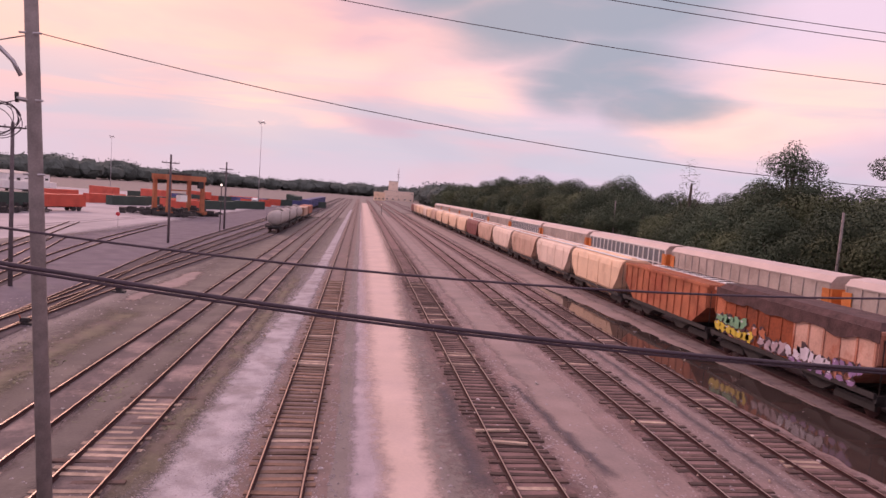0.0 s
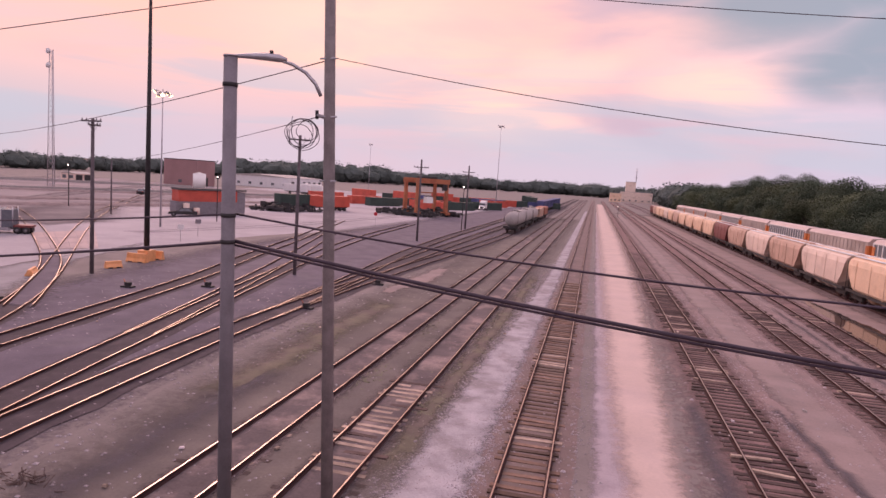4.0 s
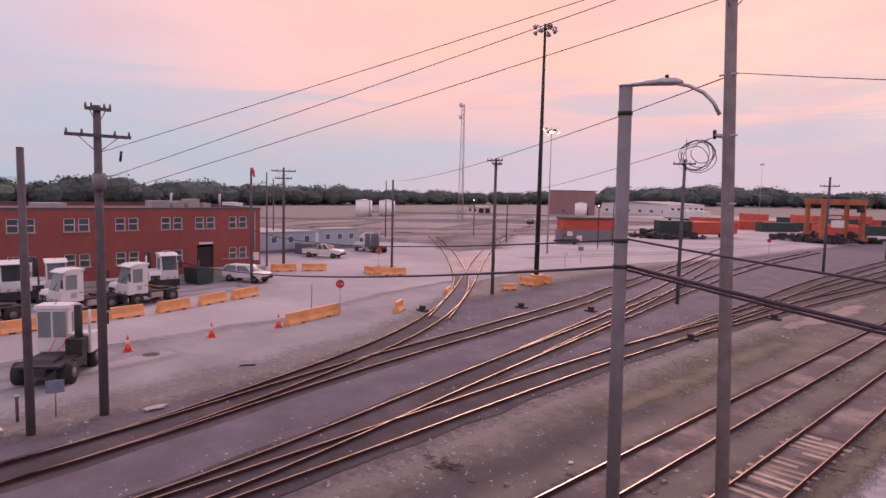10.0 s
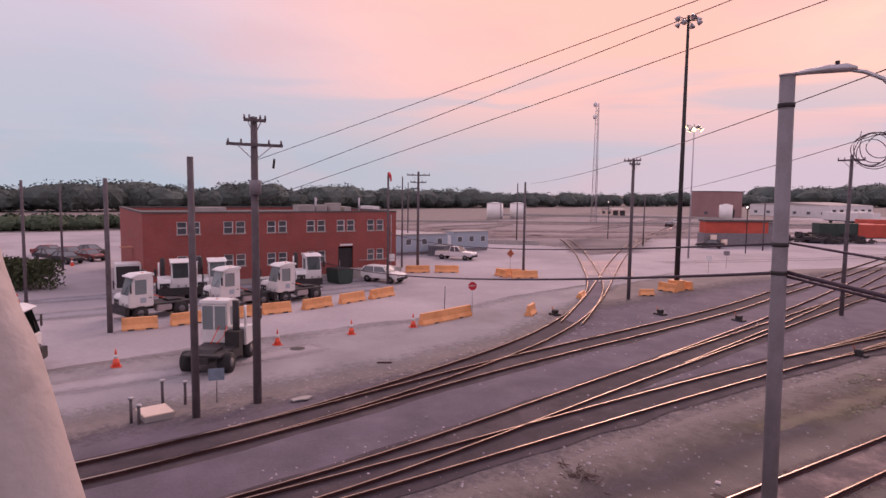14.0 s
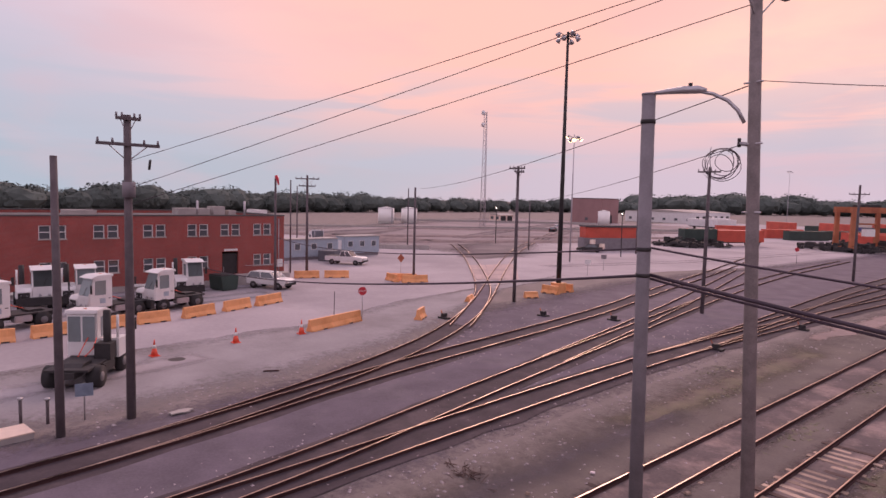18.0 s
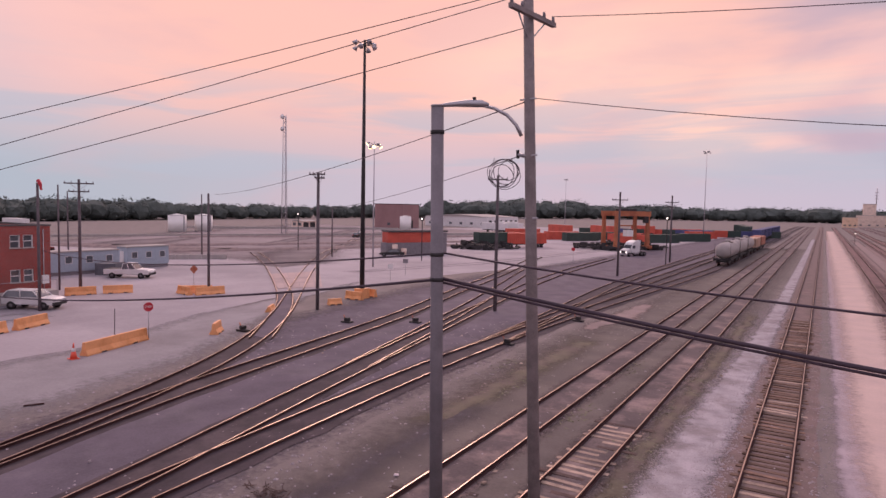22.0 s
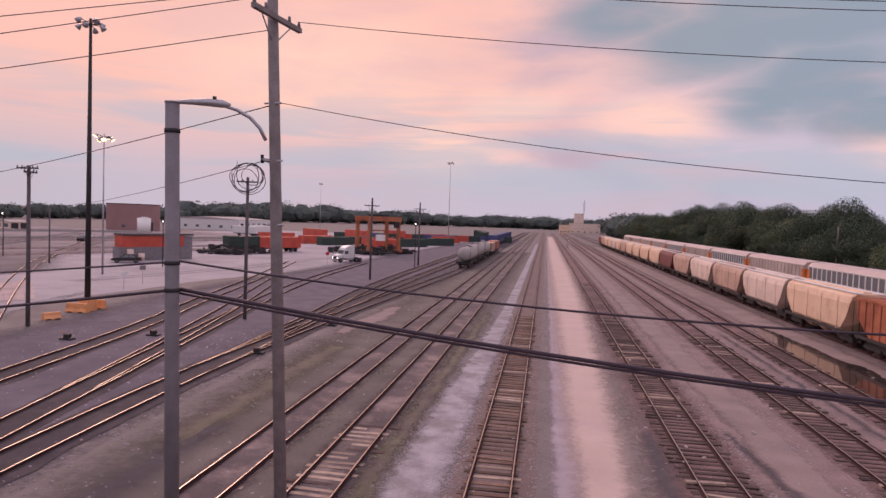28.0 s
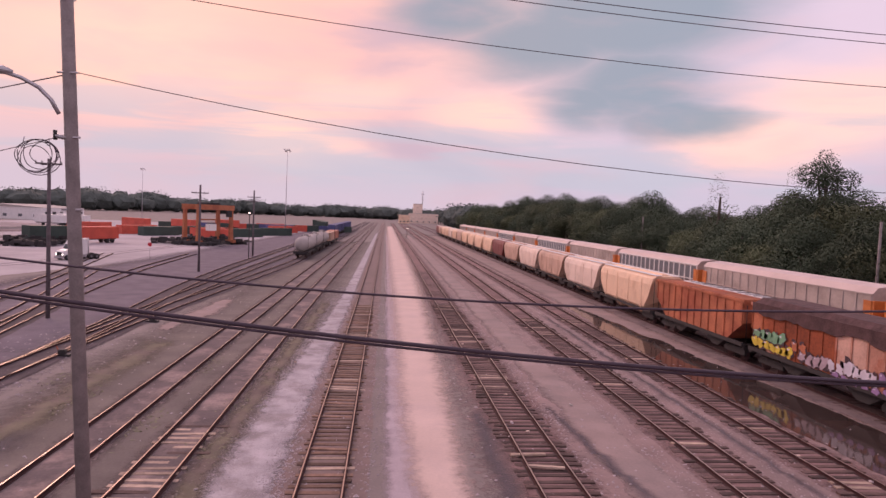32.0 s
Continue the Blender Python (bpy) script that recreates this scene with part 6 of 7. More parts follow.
for i in range(14):
    p = ("green", "blue", "slate", "green", "redbox")[i % 5]
    container({"redbox": "orange-red steel shipping container", "green": "dark green steel shipping container", "blue": "blue steel shipping container in the yard", "slate": "dark grey steel shipping container"}[p], M[p], -78 + 4.6 * i, 252 + 2.2 * i, 20, 12.2, 0, 0.0)
# heaps of chassis and scrap
for cx, cy, n, s in ((-44, 153, 140, 5.5), (-37.5, 160, 120, 4.6), (-40, 150, 80, 4.0), (-64.5, 134, 80, 4.0), (-67.5, 128, 110, 4.2)):
    bm = bmesh.new()
    r = random.Random(int(cx * 7))
    for i in range(n):
        a, d = r.uniform(0, 6.3), r.uniform(0, 1) ** 0.7
        px, py = cx + s * d * math.cos(a) * 1.5, cy + s * d * math.sin(a)
        pz = r.uniform(0, 1.9) * (1 - d * 0.7)
        w = r.uniform(0.2, 0.9)
        box(bm, px - w, px + w, py - w * 0.6, py + w * 0.6, pz, pz + r.uniform(0.2, 0.8), 0.05)
    tagged(part("scrap_heap", bm, M["dark"]), "dark heap of stacked steel chassis parts", "scrap heap", kind="stuff")


def shed(label, x0, x1, y0, y1, h, wall, roof="roof", gable=0.0, name="shed", doors=0):
    b = thing(name, label, "building", "far buildings", pose((x0 + x1) / 2, (y0 + y1) / 2, 0))
    w, d = (x1 - x0) / 2, (y1 - y0) / 2
    boxed("wall", (-w, w, -d, d, 0, h), M[wall], b)
    bm = bmesh.new()
    if gable:
        extrude(bm, ((-w - 0.3, h), (w + 0.3, h), (0, h + gable)), "y", -d - 0.3, d + 0.3)
    else:
        box(bm, -w - 0.2, w + 0.2, -d - 0.2, d + 0.2, h, h + 0.3)
    part("roof", bm, M[roof], b)
    for i in range(doors):
        u = -d + (i + 0.5) * 2 * d / doors
        boxed("door", (w + 0.002, w + 0.06, u - 1.5, u + 1.5, 0, min(h - 0.4, 3.6)), M["dark"], b)
        boxed("window", (-w + (i + 0.5) * 2 * w / doors - 0.8, -w + (i + 0.5) * 2 * w / doors + 0.8, -d - 0.06, -d - 0.002, 1.2, 2.4), M["glass"], b)
    return b


shed("long cream metal warehouse with dark doors", -184.4, -146.4, 290.2, 328.2, 5.4, "white", "conc", 1.2, doors=6)
shed("tall red industrial block far off, its colour paled for haze", -177.4, -161.4, 235.2, 248.2, 10.8, "block_red", "roof", name="tall_block", doors=1)
for x, y in ((-149.2, 219.2),):
    t = thing("silo", "white steel silo far off in the yard", "silo", "silos", pose(x, y, 0))
    rod("shell", [(0, 0, 0), (0, 0, 5.6)], 2.4, M["tank_white"], t, n=24)
    rod("roof", [(0, 0, 5.6), (0, 0, 6.1)], [2.4, 0.3], M["tank_white"], t, n=24)
shed("small pale shed beside far tracks", -186, -180, 190, 198, 3.0, "cream2", "conc", 0.6, doors=2)
for x0, y0, x1, y1, h_, n in ((-80.5, 36.5, -78.0, 47.0, 2.9, 4), (-82.5, 49.5, -80.0, 56.0, 3.0, 3)):
    st_ = thing("site_trailer", "pale blue site trailer with small white-framed windows", "site trailer", "site trailers")
    boxed("body", (x0, x1, y0, y1, 0.45, h_), M["paleblue"], st_, bevel=0.04)
    boxed("roof", (x0 - 0.1, x1 + 0.1, y0 - 0.1, y1 + 0.1, h_, h_ + 0.14), M["conc"], st_)
    boxed("skirt", (x0 + 0.1, x1 - 0.1, y0 + 0.1, y1 - 0.1, 0, 0.45), M["concrete_pole"], st_)
    for i in range(n):
        u = y0 + (i + 0.5) * (y1 - y0) / n
        w_ = boxed("window", (x1 + 0.002, x1 + 0.03, u - 0.4, u + 0.4, 1.5, 2.3), M["glass"], st_)
        for d in ((u - 0.46, u - 0.4, 1.44, 2.36), (u + 0.4, u + 0.46, 1.44, 2.36), (u - 0.4, u + 0.4, 2.3, 2.36), (u - 0.4, u + 0.4, 1.44, 1.5)):
            boxed("window_frame", (x1 + 0.004, x1 + 0.05, *d), M["white"], w_)
    boxed("door", (x1 - 1.7, x1 - 0.8, y0 - 0.04, y0 - 0.002, 0.45, 2.45), M["white"], st_)
container("dark steel dumpster beside the trailers", M["slate"], -75.5, 44.3, 30, 2.4, 0, -1.1)
shed("pale concrete yard tower block", 28, 60, 690, 705, 10.5, "cream2", "conc", name="yard_office", doors=5)
tw = shed("pale concrete control tower", 33, 43, 700, 710, 21, "cream2", "conc", name="control_tower", doors=2)
rod("antenna_mast", [(5, 0, 21), (5, 0, 36)], 0.35, M["galv"], tw)
for z in (26, 29, 32):
    rod("antenna", [(3.5, 0, z), (6.5, 0, z)], 0.25, M["galv"], tw)
shed("pale low block beside the tracks", 16, 27, 640, 650, 8.5, "cream", "conc", doors=3)
for i, (x, y) in enumerate(((-181.4, 132.4), (-180.3, 142))):
    t = thing("storage_tank", "white cylindrical storage tank with a low roof", "storage tank", "storage tanks", pose(x, y, 0))
    rod("shell", [(0, 0, 0), (0, 0, 5.4)], 2.9, M["tank_white"], t, n=32)
    rod("roof", [(0, 0, 5.4), (0, 0, 5.9)], [2.9, 0.3], M["tank_white"], t, n=32)
    rod("rim", [(0, 0, 5.36), (0, 0, 5.46)], 2.96, M["galv"], t, n=32)
    boxed("stair", (2.9, 3.1, 0.2, 0.5, 0, 5.2), M["galv"], t)
# rows of parked trailers and cars in the far yard
def box_trailer(label, paint, x, y, head):
    v = thing("box_trailer", label, "trailer", "parked trailers", pose(x, y, 0, 0, 0, head))
    boxed("box", (-1.25, 1.25, -6.5, 6.5, 1.15, 3.9), paint, v, bevel=0.03)
    boxed("frame", (-0.5, 0.5, -6.3, 6.3, 0.85, 1.15), M["dark"], v)
    for yy in (-4.2, -5.4):
        wheel_pair(v, 0.95, yy, 0.5, 0.5)
    boxed("landing_leg", (-0.6, 0.6, 3.6, 3.8, 0, 0.85), M["dark"], v)
    return v


bt = box_trailer("white box trailer parked in the far yard", M["white"], -113.5, 231.3, 70)
for i, (x, y, h_) in enumerate(((-109.5, 239.3, 62), (-205.6, 94.7, 85), (-121.6, 261.3, 60))):
    copy_thing(bt, pose(x, y, 0, 0, 0, h_))
bt2 = box_trailer("dull red box trailer parked in the far yard", M["redbox"], -71.1, 239.7, 50)
for x, y, h_ in ((-61, 261.8, 48), (-85.2, 231.6, 55)):
    copy_thing(bt2, pose(x, y, 0, 0, 0, h_))
for i, (x, y) in enumerate(((-119.3, 148.9), (-131.5, 166.8), (-190.5, 83.8), (-186.5, 78.9), (-67.3, 94.6))):
    copy_thing((sedan, sedan3, sedan2, sedan3)[i % 4], pose(x, y, 0, 0, 0, 30 + 23 * i))
# long low concrete walls of the far yard
for x0, y0, x1, y1, hh in ((-205, 150, -150, 215, 0.9), (-140, 140, -88, 225, 0.7), (-178, 70, -135, 150, 0.6), (-100, 52, -84, 70, 0.8)):
    L = math.hypot(x1 - x0, y1 - y0)
    w = thing("low_wall", "long low pale concrete wall in the far yard", "wall", "low walls", pose(x0, y0, 0, 0, 0, math.degrees(math.atan2(y1 - y0, x1 - x0))))
    for i in range(12):
        boxed("wall_block", (L * i / 12 + 0.03, L * (i + 1) / 12 - 0.03, -0.25, 0.25, 0, hh), M["conc"], w)
# signal lights on low masts
for x, y, z in ((-21.6, 114.6, 8.1), (-58.1, 90.6, 7.2), (-90.4, 93.7, 7.4), (11.5, 250, 3.5)):
    s = thing("signal_light", "small lit signal lamp in a black hood", "signal", "signal lights", pose(x, y, 0))
    rod("mast", [(0, 0, 0), (0, 0, z)], 0.08, M["dark"], s)
    rod("hood", [(0, 0.1, z + 0.15), (0, -0.12, z + 0.15)], 0.34, M["dark"], s, n=14)
    rod("lens", [(0, -0.121, z + 0.15), (0, -0.14, z + 0.15)], 0.12, M["headlamp"], s, n=12)
# low rail berms of the far yard
for i, (x0, y0, x1, y1, w) in enumerate(((-110, 60, -75, 140, 3), (-125, 75, -80, 160, 3), (-160, 60, -100, 85, 4), (-150, 110, -95, 190, 3))):
    bm = bmesh.new()
    d = Vector((x1 - x0, y1 - y0, 0))
    n = Vector((-d.y, d.x, 0)).normalized() * w
    a, b = Vector((x0, y0, 0)), Vector((x1, y1, 0))
    vs = [bm.verts.new(p) for p in (a - n, a + n, b + n, b - n, a - n * 0.6 + Vector((0, 0, 0.35)), a + n * 0.6 + Vector((0, 0, 0.35)), b + n * 0.6 + Vector((0, 0, 0.35)), b - n * 0.6 + Vector((0, 0, 0.35)))]
    for f in ((0, 1, 5, 4), (1, 2, 6, 5), (2, 3, 7, 6), (3, 0, 4, 7), (4, 5, 6, 7)):
        bm.faces.new([vs[k] for k in f])
    structure("track_berm", bm, M["ballast"], "low dark ballast berm of a far track", "ground")


# ---- trees ----
def leaf_cloud(verts, faces, r, cx, cy, cz, rx, ry, rz, n, size):
    for _ in range(n):
        u = Vector((r.gauss(0, 1), r.gauss(0, 1), r.gauss(0, 1))).normalized()
        k = r.uniform(0.72, 1.06)
        p = Vector((cx + u.x * rx * k, cy + u.y * ry * k, cz + u.z * rz * k))
        out = (u + Vector((r.gauss(0, 0.38), r.gauss(0, 0.38), r.gauss(0.25, 0.38)))).normalized()
        a = out.orthogonal().normalized()
        a.rotate(Matrix.Rotation(r.uniform(0, 6.28), 3, out))
        b = out.cross(a) * size * r.uniform(0.5, 1.2)
        a = a * size * r.uniform(0.5, 1.2)
        i = len(verts)
        verts += [p - a * 0.6, p + b * 0.5, p + a * 0.7, p - b * 0.55]
        faces.append((i, i + 1, i + 2, i + 3))


def tree(label, seed, h, spread, mat, leaves=19000, size=0.15, bare=False):
    r = random.Random(seed)
    t = thing("tree", label, "tree", "trees beyond the trains")
    rod("trunk", [(0, 0, -0.2), (r.uniform(-0.3, 0.3), 0, h * 0.35), (r.uniform(-0.5, 0.5), 0, h * 0.8)], [0.035 * h, 0.025 * h, 0.008 * h], M["bark"], t, n=8)
    bm = bmesh.new()
    verts, faces = [], []
    k = 11
    for i in range(k):
        a = 2 * math.pi * i / k + r.uniform(-0.4, 0.4)
        z = h * r.uniform(0.35, 0.86)
        d = spread * r.uniform(0.35, 0.85) * (1.15 - 0.6 * z / h)
        px, py = d * math.cos(a), d * math.sin(a)
        tube(bm, [(0, 0, z * 0.6), (px * 0.5, py * 0.5, z * 0.85), (px, py, z)], [0.012 * h, 0.008 * h, 0.003 * h], 5)
        s = spread * r.uniform(0.28, 0.5)
        leaf_cloud(verts, faces, r, px, py, z, s, s, s * r.uniform(0.6, 0.9), leaves // (k + 2), size)
    leaf_cloud(verts, faces, r, 0, 0, h * 0.8, spread * 0.4, spread * 0.4, h * 0.2, leaves // (k + 2) * 2, size)
    part("branch", bm, M["bark"], t)
    me = bpy.data.meshes.new("crown")
    me.from_pydata(verts, [], faces)
    me.materials.append(M[mat])
    ob = new("crown", me)
    ob.parent = t
    return t


kinds = [tree("dense dark green tree at the edge of the woods", 1, 10.5, 5.0, "leaf"), tree("broad olive tree at the edge of the woods", 2, 9.5, 5.6, "leaf2"), tree("dark round-topped tree at the edge of the woods", 3, 11.0, 4.6, "leaf")]
tall = tree("tall tree standing above the woods", 5, 18.0, 4.4, "leaf", 19000, 0.16)
thin = tree("thin half-bare tree above the woods", 6, 17.0, 3.6, "leaf2", 2600, 0.15)
tall.matrix_basis = pose(50, 62, 0)
thin.matrix_basis = pose(50, 84, 0)
copy_thing(tall, pose(54, 50.5, 0, 0, 0, 80) )
copy_thing(tall, pose(58, 44, 0, 0, 0, 160))
copy_thing(thin, pose(50, 66.5, 0, 0, 0, 50))
tr = random.Random(8)
spots = []
for row, x in enumerate((45.5, 50, 56, 62)):
    y = 22 + 2 * row
    while y < 330:
        spots.append((x + tr.uniform(-1.5, 1.5), y + tr.uniform(-1, 1)))
        y += 5.2 + 0.012 * y + 1.2 * row
for i, (x, y) in enumerate(spots):
    k = kinds[i % 3]
    m = pose(x, y, 0, 0, 0, tr.uniform(0, 360))
    s = tr.uniform(0.78, 1.12) * (0.85 if x < 47 else 1.0) * (1.2 + 0.25 * min(1.0, max(0.0, (y - 70) / 160)))
    if i < 3:
        k.matrix_basis = m
    else:
        c = copy_thing(k, m)
        c.scale = (s * 1.1, s * 1.1, s)
# shrubs closing the foot of the woods, and the far woods all round
def woods(name, label, line, h, depth, n, size, mat, seed, side=(-0.6, -0.3)):
    r = random.Random(seed)
    verts, faces = [], []
    for (x0, y0), (x1, y1) in zip(line, line[1:]):
        for i in range(n):
            t = r.random()
            px, py = x0 + (x1 - x0) * t, y0 + (y1 - y0) * t
            q = 0.62 + 0.55 * abs(noise.noise((px * 0.03 + seed, py * 0.03, 0))) + 0.22 * noise.noise((px * 0.11, py * 0.11, seed))
            z = h * q * r.random() ** 0.6
            p = Vector((px + r.uniform(-depth, depth), py + r.uniform(-depth, depth), z))
            out = Vector((r.gauss(side[0], 0.5), r.gauss(side[1], 0.5), r.gauss(0.6, 0.45))).normalized()
            a = out.orthogonal().normalized()
            a.rotate(Matrix.Rotation(r.uniform(0, 6.28), 3, out))
            b = out.cross(a) * size * r.uniform(0.5, 1.2)
            a = a * size * r.uniform(0.5, 1.2)
            k = len(verts)
            verts += [p - a * 0.6, p + b * 0.5, p + a * 0.7, p - b * 0.55]
            faces.append((k, k + 1, k + 2, k + 3))
    me = bpy.data.meshes.new(name)
    me.from_pydata(verts, [], faces)
    me.materials.append(M[mat])
    return tagged(new(name, me), label, "trees", kind="stuff")


def tree_lumps(name, label, line, h, depth, count, mat, seed, cards=220, size=0.8):
    """A far treeline: each crown an uneven lump clothed in leaf clumps that face outwards, with a broken top edge."""
    r = random.Random(seed)
    rs = np.random.RandomState(seed)
    verts, faces = [], []
    ico = bmesh.new()
    bmesh.ops.create_icosphere(ico, subdivisions=2, radius=1.0)
    ico.verts.ensure_lookup_table()
    dirs = [v.co.copy() for v in ico.verts]
    tris = [[v.index for v in f.verts] for f in ico.faces]
    ico.free()
    for (x0, y0), (x1, y1) in zip(line, line[1:]):
        for i in range(count):
            t = (i + r.random()) / count
            px, py = x0 + (x1 - x0) * t + r.uniform(-depth, depth), y0 + (y1 - y0) * t + r.uniform(-depth, depth)
            hh = h * (0.62 + 0.5 * abs(noise.noise((px * 0.02 + seed, py * 0.02, 0))) + r.uniform(-0.06, 0.14))
            w = hh * r.uniform(0.5, 0.95)
            b = len(verts)
            for q in dirs:
                k = 0.86 + 0.3 * noise.noise(q * 1.7 + Vector((px, py, 0)))
                verts.append((px + q.x * w * k, py + q.y * w * k, hh * 0.48 + q.z * hh * 0.5 * k))
            faces += [[b + a for a in f] for f in tris]
            u = rs.normal(size=(cards, 3))
            u[:, 2] += 0.35
            u /= np.linalg.norm(u, axis=1, keepdims=True)
            k = 0.86 + 0.2 * np.sin(u[:, 0] * 5 + px) * np.cos(u[:, 1] * 4 + py) + 0.14 * np.sin(u[:, 2] * 9 + px) + rs.uniform(-0.06, 0.12, cards)
            c = np.stack([px + u[:, 0] * w * k, py + u[:, 1] * w * k, hh * 0.48 + u[:, 2] * hh * 0.52 * k], -1)
            n = u + rs.normal(scale=0.35, size=(cards, 3))
            n /= np.linalg.norm(n, axis=1, keepdims=True)
            a = np.cross(n, rs.normal(size=(cards, 3)))
            a /= np.linalg.norm(a, axis=1, keepdims=True)
            d = np.cross(n, a)
            z = size * rs.uniform(0.5, 1.2, (cards, 1))
            g = len(verts)
            verts += np.stack([c - a * z, c + d * z * 0.8, c + a * z, c - d * z * 0.8], 1).reshape(-1, 3).tolist()
            faces += (np.arange(cards * 4).reshape(-1, 4) + g).tolist()
    me = bpy.data.meshes.new(name)
    me.from_pydata(verts, [], faces)
    me.materials.append(M[mat])
    return tagged(new(name, me), label, "trees", kind="stuff")


tree_lumps("far_treeline", "far hazy treeline on the horizon", [(95, 905), (-40, 1010), (-160, 910), (-262, 770), (-335, 565)], 23, 12, 56, "haze_leaf", 16, 160, 1.1)
tree_lumps("far_treeline", "far dark treeline behind the yard", [(-335, 565), (-345, 380), (-325, 230), (-305, 120), (-285, 20), (-275, -100), (-255, -220)], 12.5, 8, 62, "haze_leaf", 17, 240, 0.6)
tree_lumps("far_treeline", "far dark treeline along the tracks", [(58, 330), (62, 480), (78, 700), (95, 900)], 19, 6, 40, "haze_leaf", 18, 240, 0.9)
woods("shrubs", "dense dark undergrowth at the foot of the woods", [(43, 14), (43, 60), (43, 120), (45, 200), (47, 330)], 5.0, 3.0, 26000, 0.22, "leaf", 3)
woods("undergrowth", "dark inner foliage of the woods", [(66, 10), (68, 120), (70, 340)], 11, 4.0, 16000, 0.5, "leaf", 4)
woods("hedge", "dark green bushes on the bank beside the lot", [(-72, -13), (-66.5, -8), (-65, -4.2)], 4.6, 1.9, 9000, 0.2, "leaf2", 9)
tree_lumps("far_treeline", "low bushes behind the parked cars", [(-150, -60), (-158, -10), (-165, 22), (-185, 60)], 4.0, 7, 46, "leaf", 23, 140, 0.35)

# weeds and loose stones
r = random.Random(21)
verts, faces = [], []
for cx, cy, n, s in ((-11.2, 27.5, 130, 0.9), (-3.4, 21, 90, 0.7), (-3.5, 27, 90, 0.8), (-3.3, 33, 70, 0.7), (-6.9, 24, 60, 0.6), (-6.8, 34, 60, 0.7), (-13.4, 31, 60, 0.8), (-3.4, 40, 60, 0.8)):
    for i in range(n):
        p = Vector((cx + r.gauss(0, s * 0.5), cy + r.gauss(0, s * 1.6), 0.02))
        a = r.uniform(0, 6.3)
        w = Vector((math.cos(a), math.sin(a), 0)) * 0.07
        k = len(verts)
        verts += [p - w, p + w, p + Vector((r.gauss(0, 0.16), r.gauss(0, 0.16), r.uniform(0.02, 0.06)))]
        faces.append((k, k + 1, k + 2))
me = bpy.data.meshes.new("weeds")
me.from_pydata(verts, [], faces)
me.materials.append(M["weed"])
tagged(new("weeds", me), "thin dry weeds between the tracks", "weeds", kind="stuff")
verts, faces = [], []


def pebble(x, y, s):
    k = len(verts)
    verts.extend([(x - s, y - s * 0.7, 0.01), (x + s, y - s * 0.5, 0.01), (x + s * 0.6, y + s, 0.01), (x - s * 0.7, y + s * 0.8, 0.01), (x, y, s * 0.55 + 0.02)])
    faces.extend([(k, k + 1, k + 4), (k + 1, k + 2, k + 4), (k + 2, k + 3, k + 4), (k + 3, k, k + 4)])


for i in range(2600):
    pebble(r.uniform(-14, 25), 9 + 60 * r.random() ** 1.8, r.uniform(0.025, 0.075) * (1.6 if r.random() < 0.04 else 1))
for i in range(9000):
    y = 10 + 65 * r.random() ** 1.6
    pebble(r.choice((-2.65 + 0.018 * max(0, y - 25), -0.7, -0.7)) + r.gauss(0, 0.38), y, r.uniform(0.02, 0.055))
for i in range(5000):
    y = 10 + 65 * r.random() ** 1.6
    pebble(r.choice((2.5, 4.0, 10.8, 13.9, 17.5, 18.5)) + r.gauss(0, 0.3), y, r.uniform(0.02, 0.05))
for i in range(900):
    y = 2 + 42 * r.random() ** 1.4
    pebble(r.choice((-25.6 - 0.12 * max(0, y - 15), -22.4, -17.2, -14.3, -12.8)) - 0.06 * y + r.gauss(0, 0.7), y, r.uniform(0.03, 0.08) * (1.5 if r.random() < 0.1 else 1))
me = bpy.data.meshes.new("loose_stones")
me.from_pydata(verts, [], faces)
me.materials.append(M["stone"])
tagged(new("loose_stones", me), "loose crushed stones strewn over the yard", "stones", kind="stuff")


# tyre tracks and oil drips on the lot, litter by the rails
def worn_path(name, label, knots, w, mat, z, seed):
    """A worn strip on the ground along (x, y) knots."""
    bm = bmesh.new()
    pts = [Vector((*k, 0)) for k in knots]
    rows = []
    n = 14
    for j in range(len(pts) - 1):
        for i in range(n + (j == len(pts) - 2)):
            t = i / n
            q0, q1, q2, q3 = pts[max(j - 1, 0)], pts[j], pts[j + 1], pts[min(j + 2, len(pts) - 1)]
            p = 0.5 * ((2 * q1) + (q2 - q0) * t + (2 * q0 - 5 * q1 + 4 * q2 - q3) * t * t + (3 * q1 - q0 - 3 * q2 + q3) * t ** 3)
            d = ((q2 - q1).lerp(q3 - q0, 0.3)).normalized()
            o = Vector((-d.y, d.x, 0)) * w * (1 + 0.3 * noise.noise((p.x * 0.3, p.y * 0.3, seed)))
            rows.append([bm.verts.new(p + o * k + Vector((0, 0, z + 0.003 * (1 - abs(k))))) for k in (-1, 0, 1)])
    lay_faces(bm, rows, (0.0, 0.5, 1.0))
    structure(name, bm, M[mat], label, "ground")


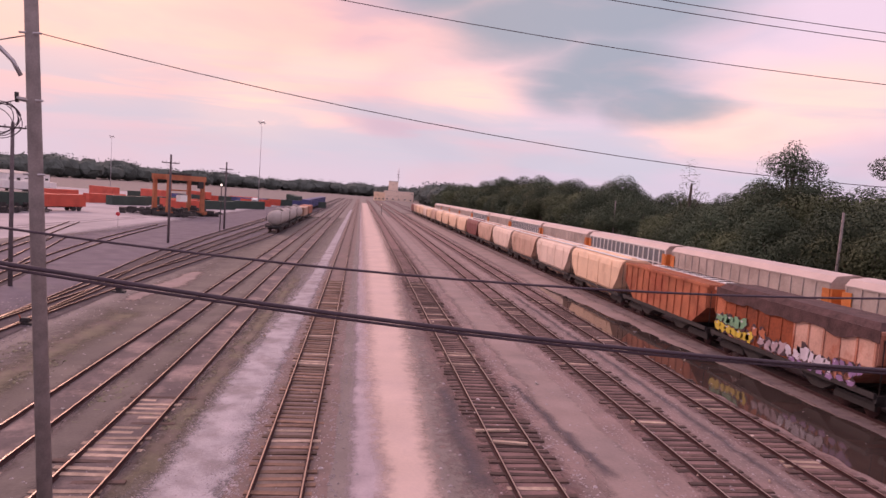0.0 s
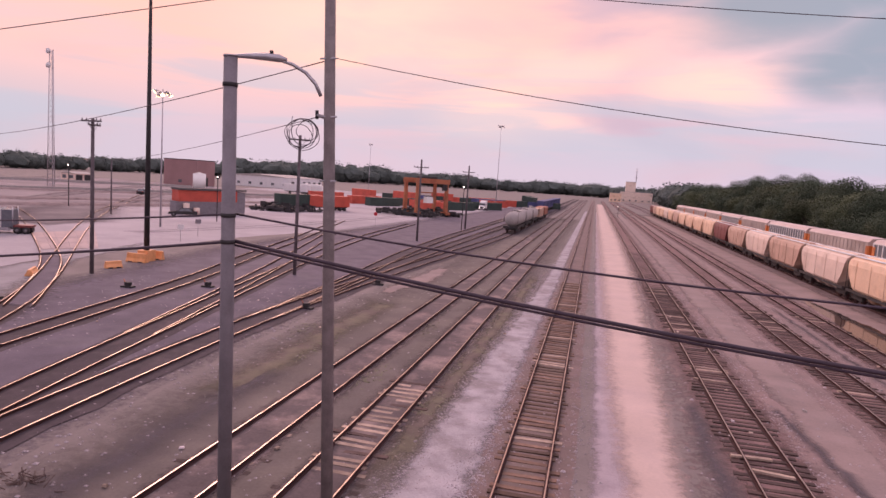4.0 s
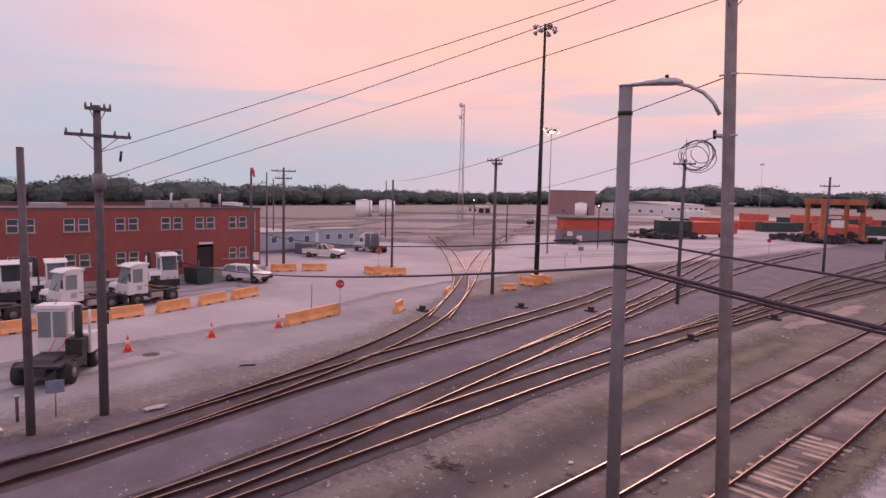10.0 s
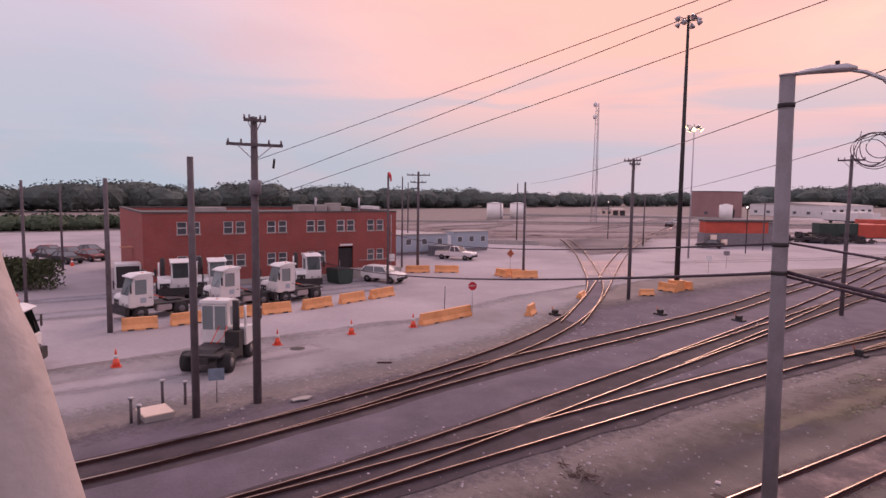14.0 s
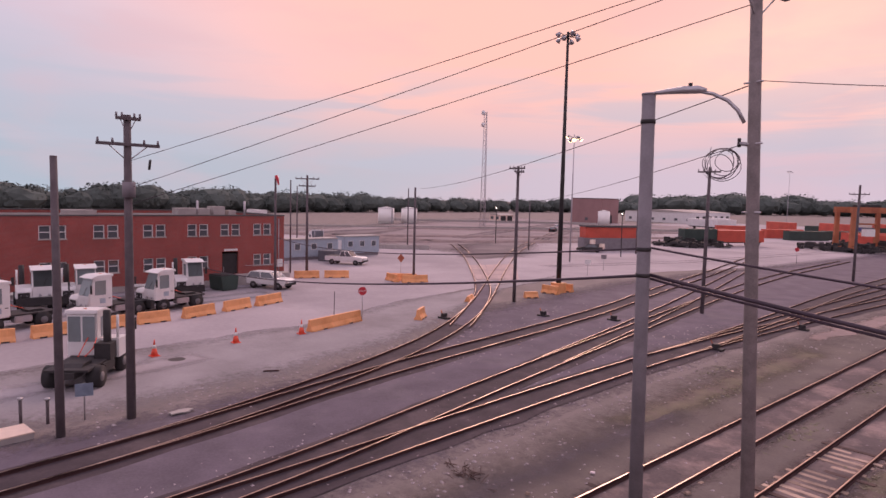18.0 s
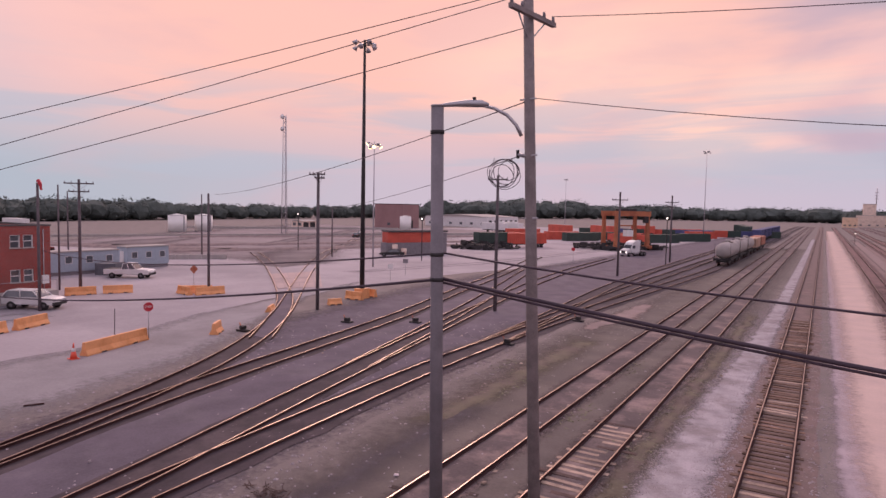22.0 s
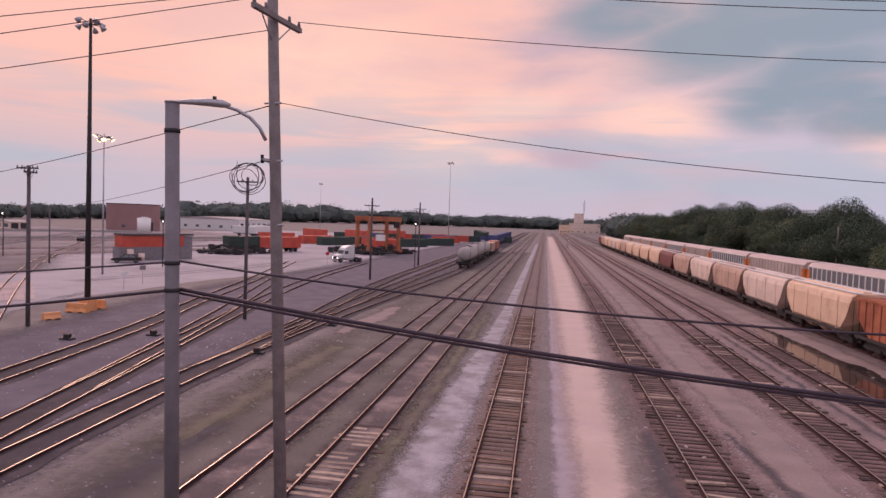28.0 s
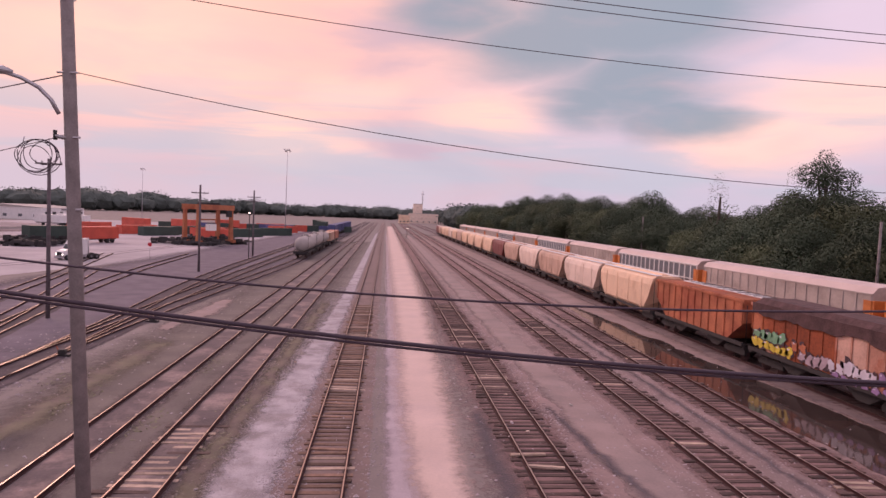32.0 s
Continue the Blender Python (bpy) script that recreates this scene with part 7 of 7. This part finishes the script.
for i, (knots, w, mat) in enumerate((
        (((-50, -10), (-51, 10), (-52, 24)), 2.2, "damp_concrete"),
        (((-57.5, -6), (-58, 12), (-57.5, 27)), 1.8, "damp_concrete"),
        (((-55, 66), (-48, 92), (-44, 130), (-40, 170)), 1.6, "tyre_dust"),
        (((-31, -6), (-31.5, 3), (-33, 10)), 1.4, "tyre_dust"))):
    worn_path("tyre_track", "dusty tyre track worn into the lot", knots, w, mat, 0.03 + 0.004 * i, i)
lr = random.Random(77)
for i in range(46):
    x = lr.choice((-24, -19, -12.5, -10.5, -6.9, -3.2, 2.3, 8.9, 9.3, 12.4, 15.6, 18.0, 20.2, 24)) + lr.gauss(0, 0.5)
    y = 9 + 40 * lr.random() ** 1.5
    bm = bmesh.new()
    a, b = lr.uniform(0.03, 0.1), lr.uniform(0.03, 0.08)
    box(bm, -a, a, -b, b, 0, lr.uniform(0.03, 0.07), 0.02)
    lit = tagged(part("rubble_lump", bm, M[("conc", "tie_pale", "cream2", "stone")[i % 4]]), "pale lump of broken stone or wood by the rails", "rubble", "rubble by the tracks")
    lit.matrix_basis = pose(x, y, 0.05, 0, 0, lr.uniform(0, 180))
for x, y, a in ((8.7, 20.6, 4), (9.1, 19.4, -8)):
    bm = bmesh.new()
    box(bm, -0.7, 0.7, -0.09, 0.09, 0, 0.07, 0.01)
    pk = tagged(part("loose_plank", bm, M["tie_pale"]), "loose bleached plank lying by the rails", "plank", "loose planks")
    pk.matrix_basis = pose(x, y, 0.09, 0, 0, a)


# heap of twigs and rubbish in the dirt
tw_ = random.Random(31)
bm = bmesh.new()
for i in range(40):
    px, py, a = -12.4 + tw_.gauss(0, 0.45), 10.7 + tw_.gauss(0, 0.25), tw_.uniform(0, 6.3)
    L_ = tw_.uniform(0.15, 0.45)
    tube(bm, [(px, py, 0.03), (px + L_ * math.cos(a), py + L_ * math.sin(a), tw_.uniform(0.05, 0.22))], 0.015, 4)
tagged(part("twig_heap", bm, M["tie"]), "small heap of dark twigs and rubbish in the dirt", "twigs", kind="stuff")


# ---- what moves ----
def motions():
    def drive(ob, rows):
        walk(ob, [(t, pose(x, y, 0, 0, 0, a)) for t, x, y, a in rows])
    drive(shuttle, SHUTTLE)
    drive(semi, SEMI)


SHUTTLE = [(0, -36, 243, 176), (6, -34.3, 202, 177), (9, -33.2, 184, 178), (13, -31.5, 166, 177), (19, -30.2, 140, 174), (23, -33.0, 131, 150), (28, -37, 121, 145), (32, -45, 101, 150)]
SEMI = [(0, -57, 62, 120), (5.5, -64.6, 54.2, 118), (6, -65.3, 54.0, 112), (9, -71.8, 54.0, 100), (11, -75.6, 53.6, 94), (13, -80.5, 54.5, 88), (16, -92, 56, 86), (32, -170, 62, 86)]
motions()
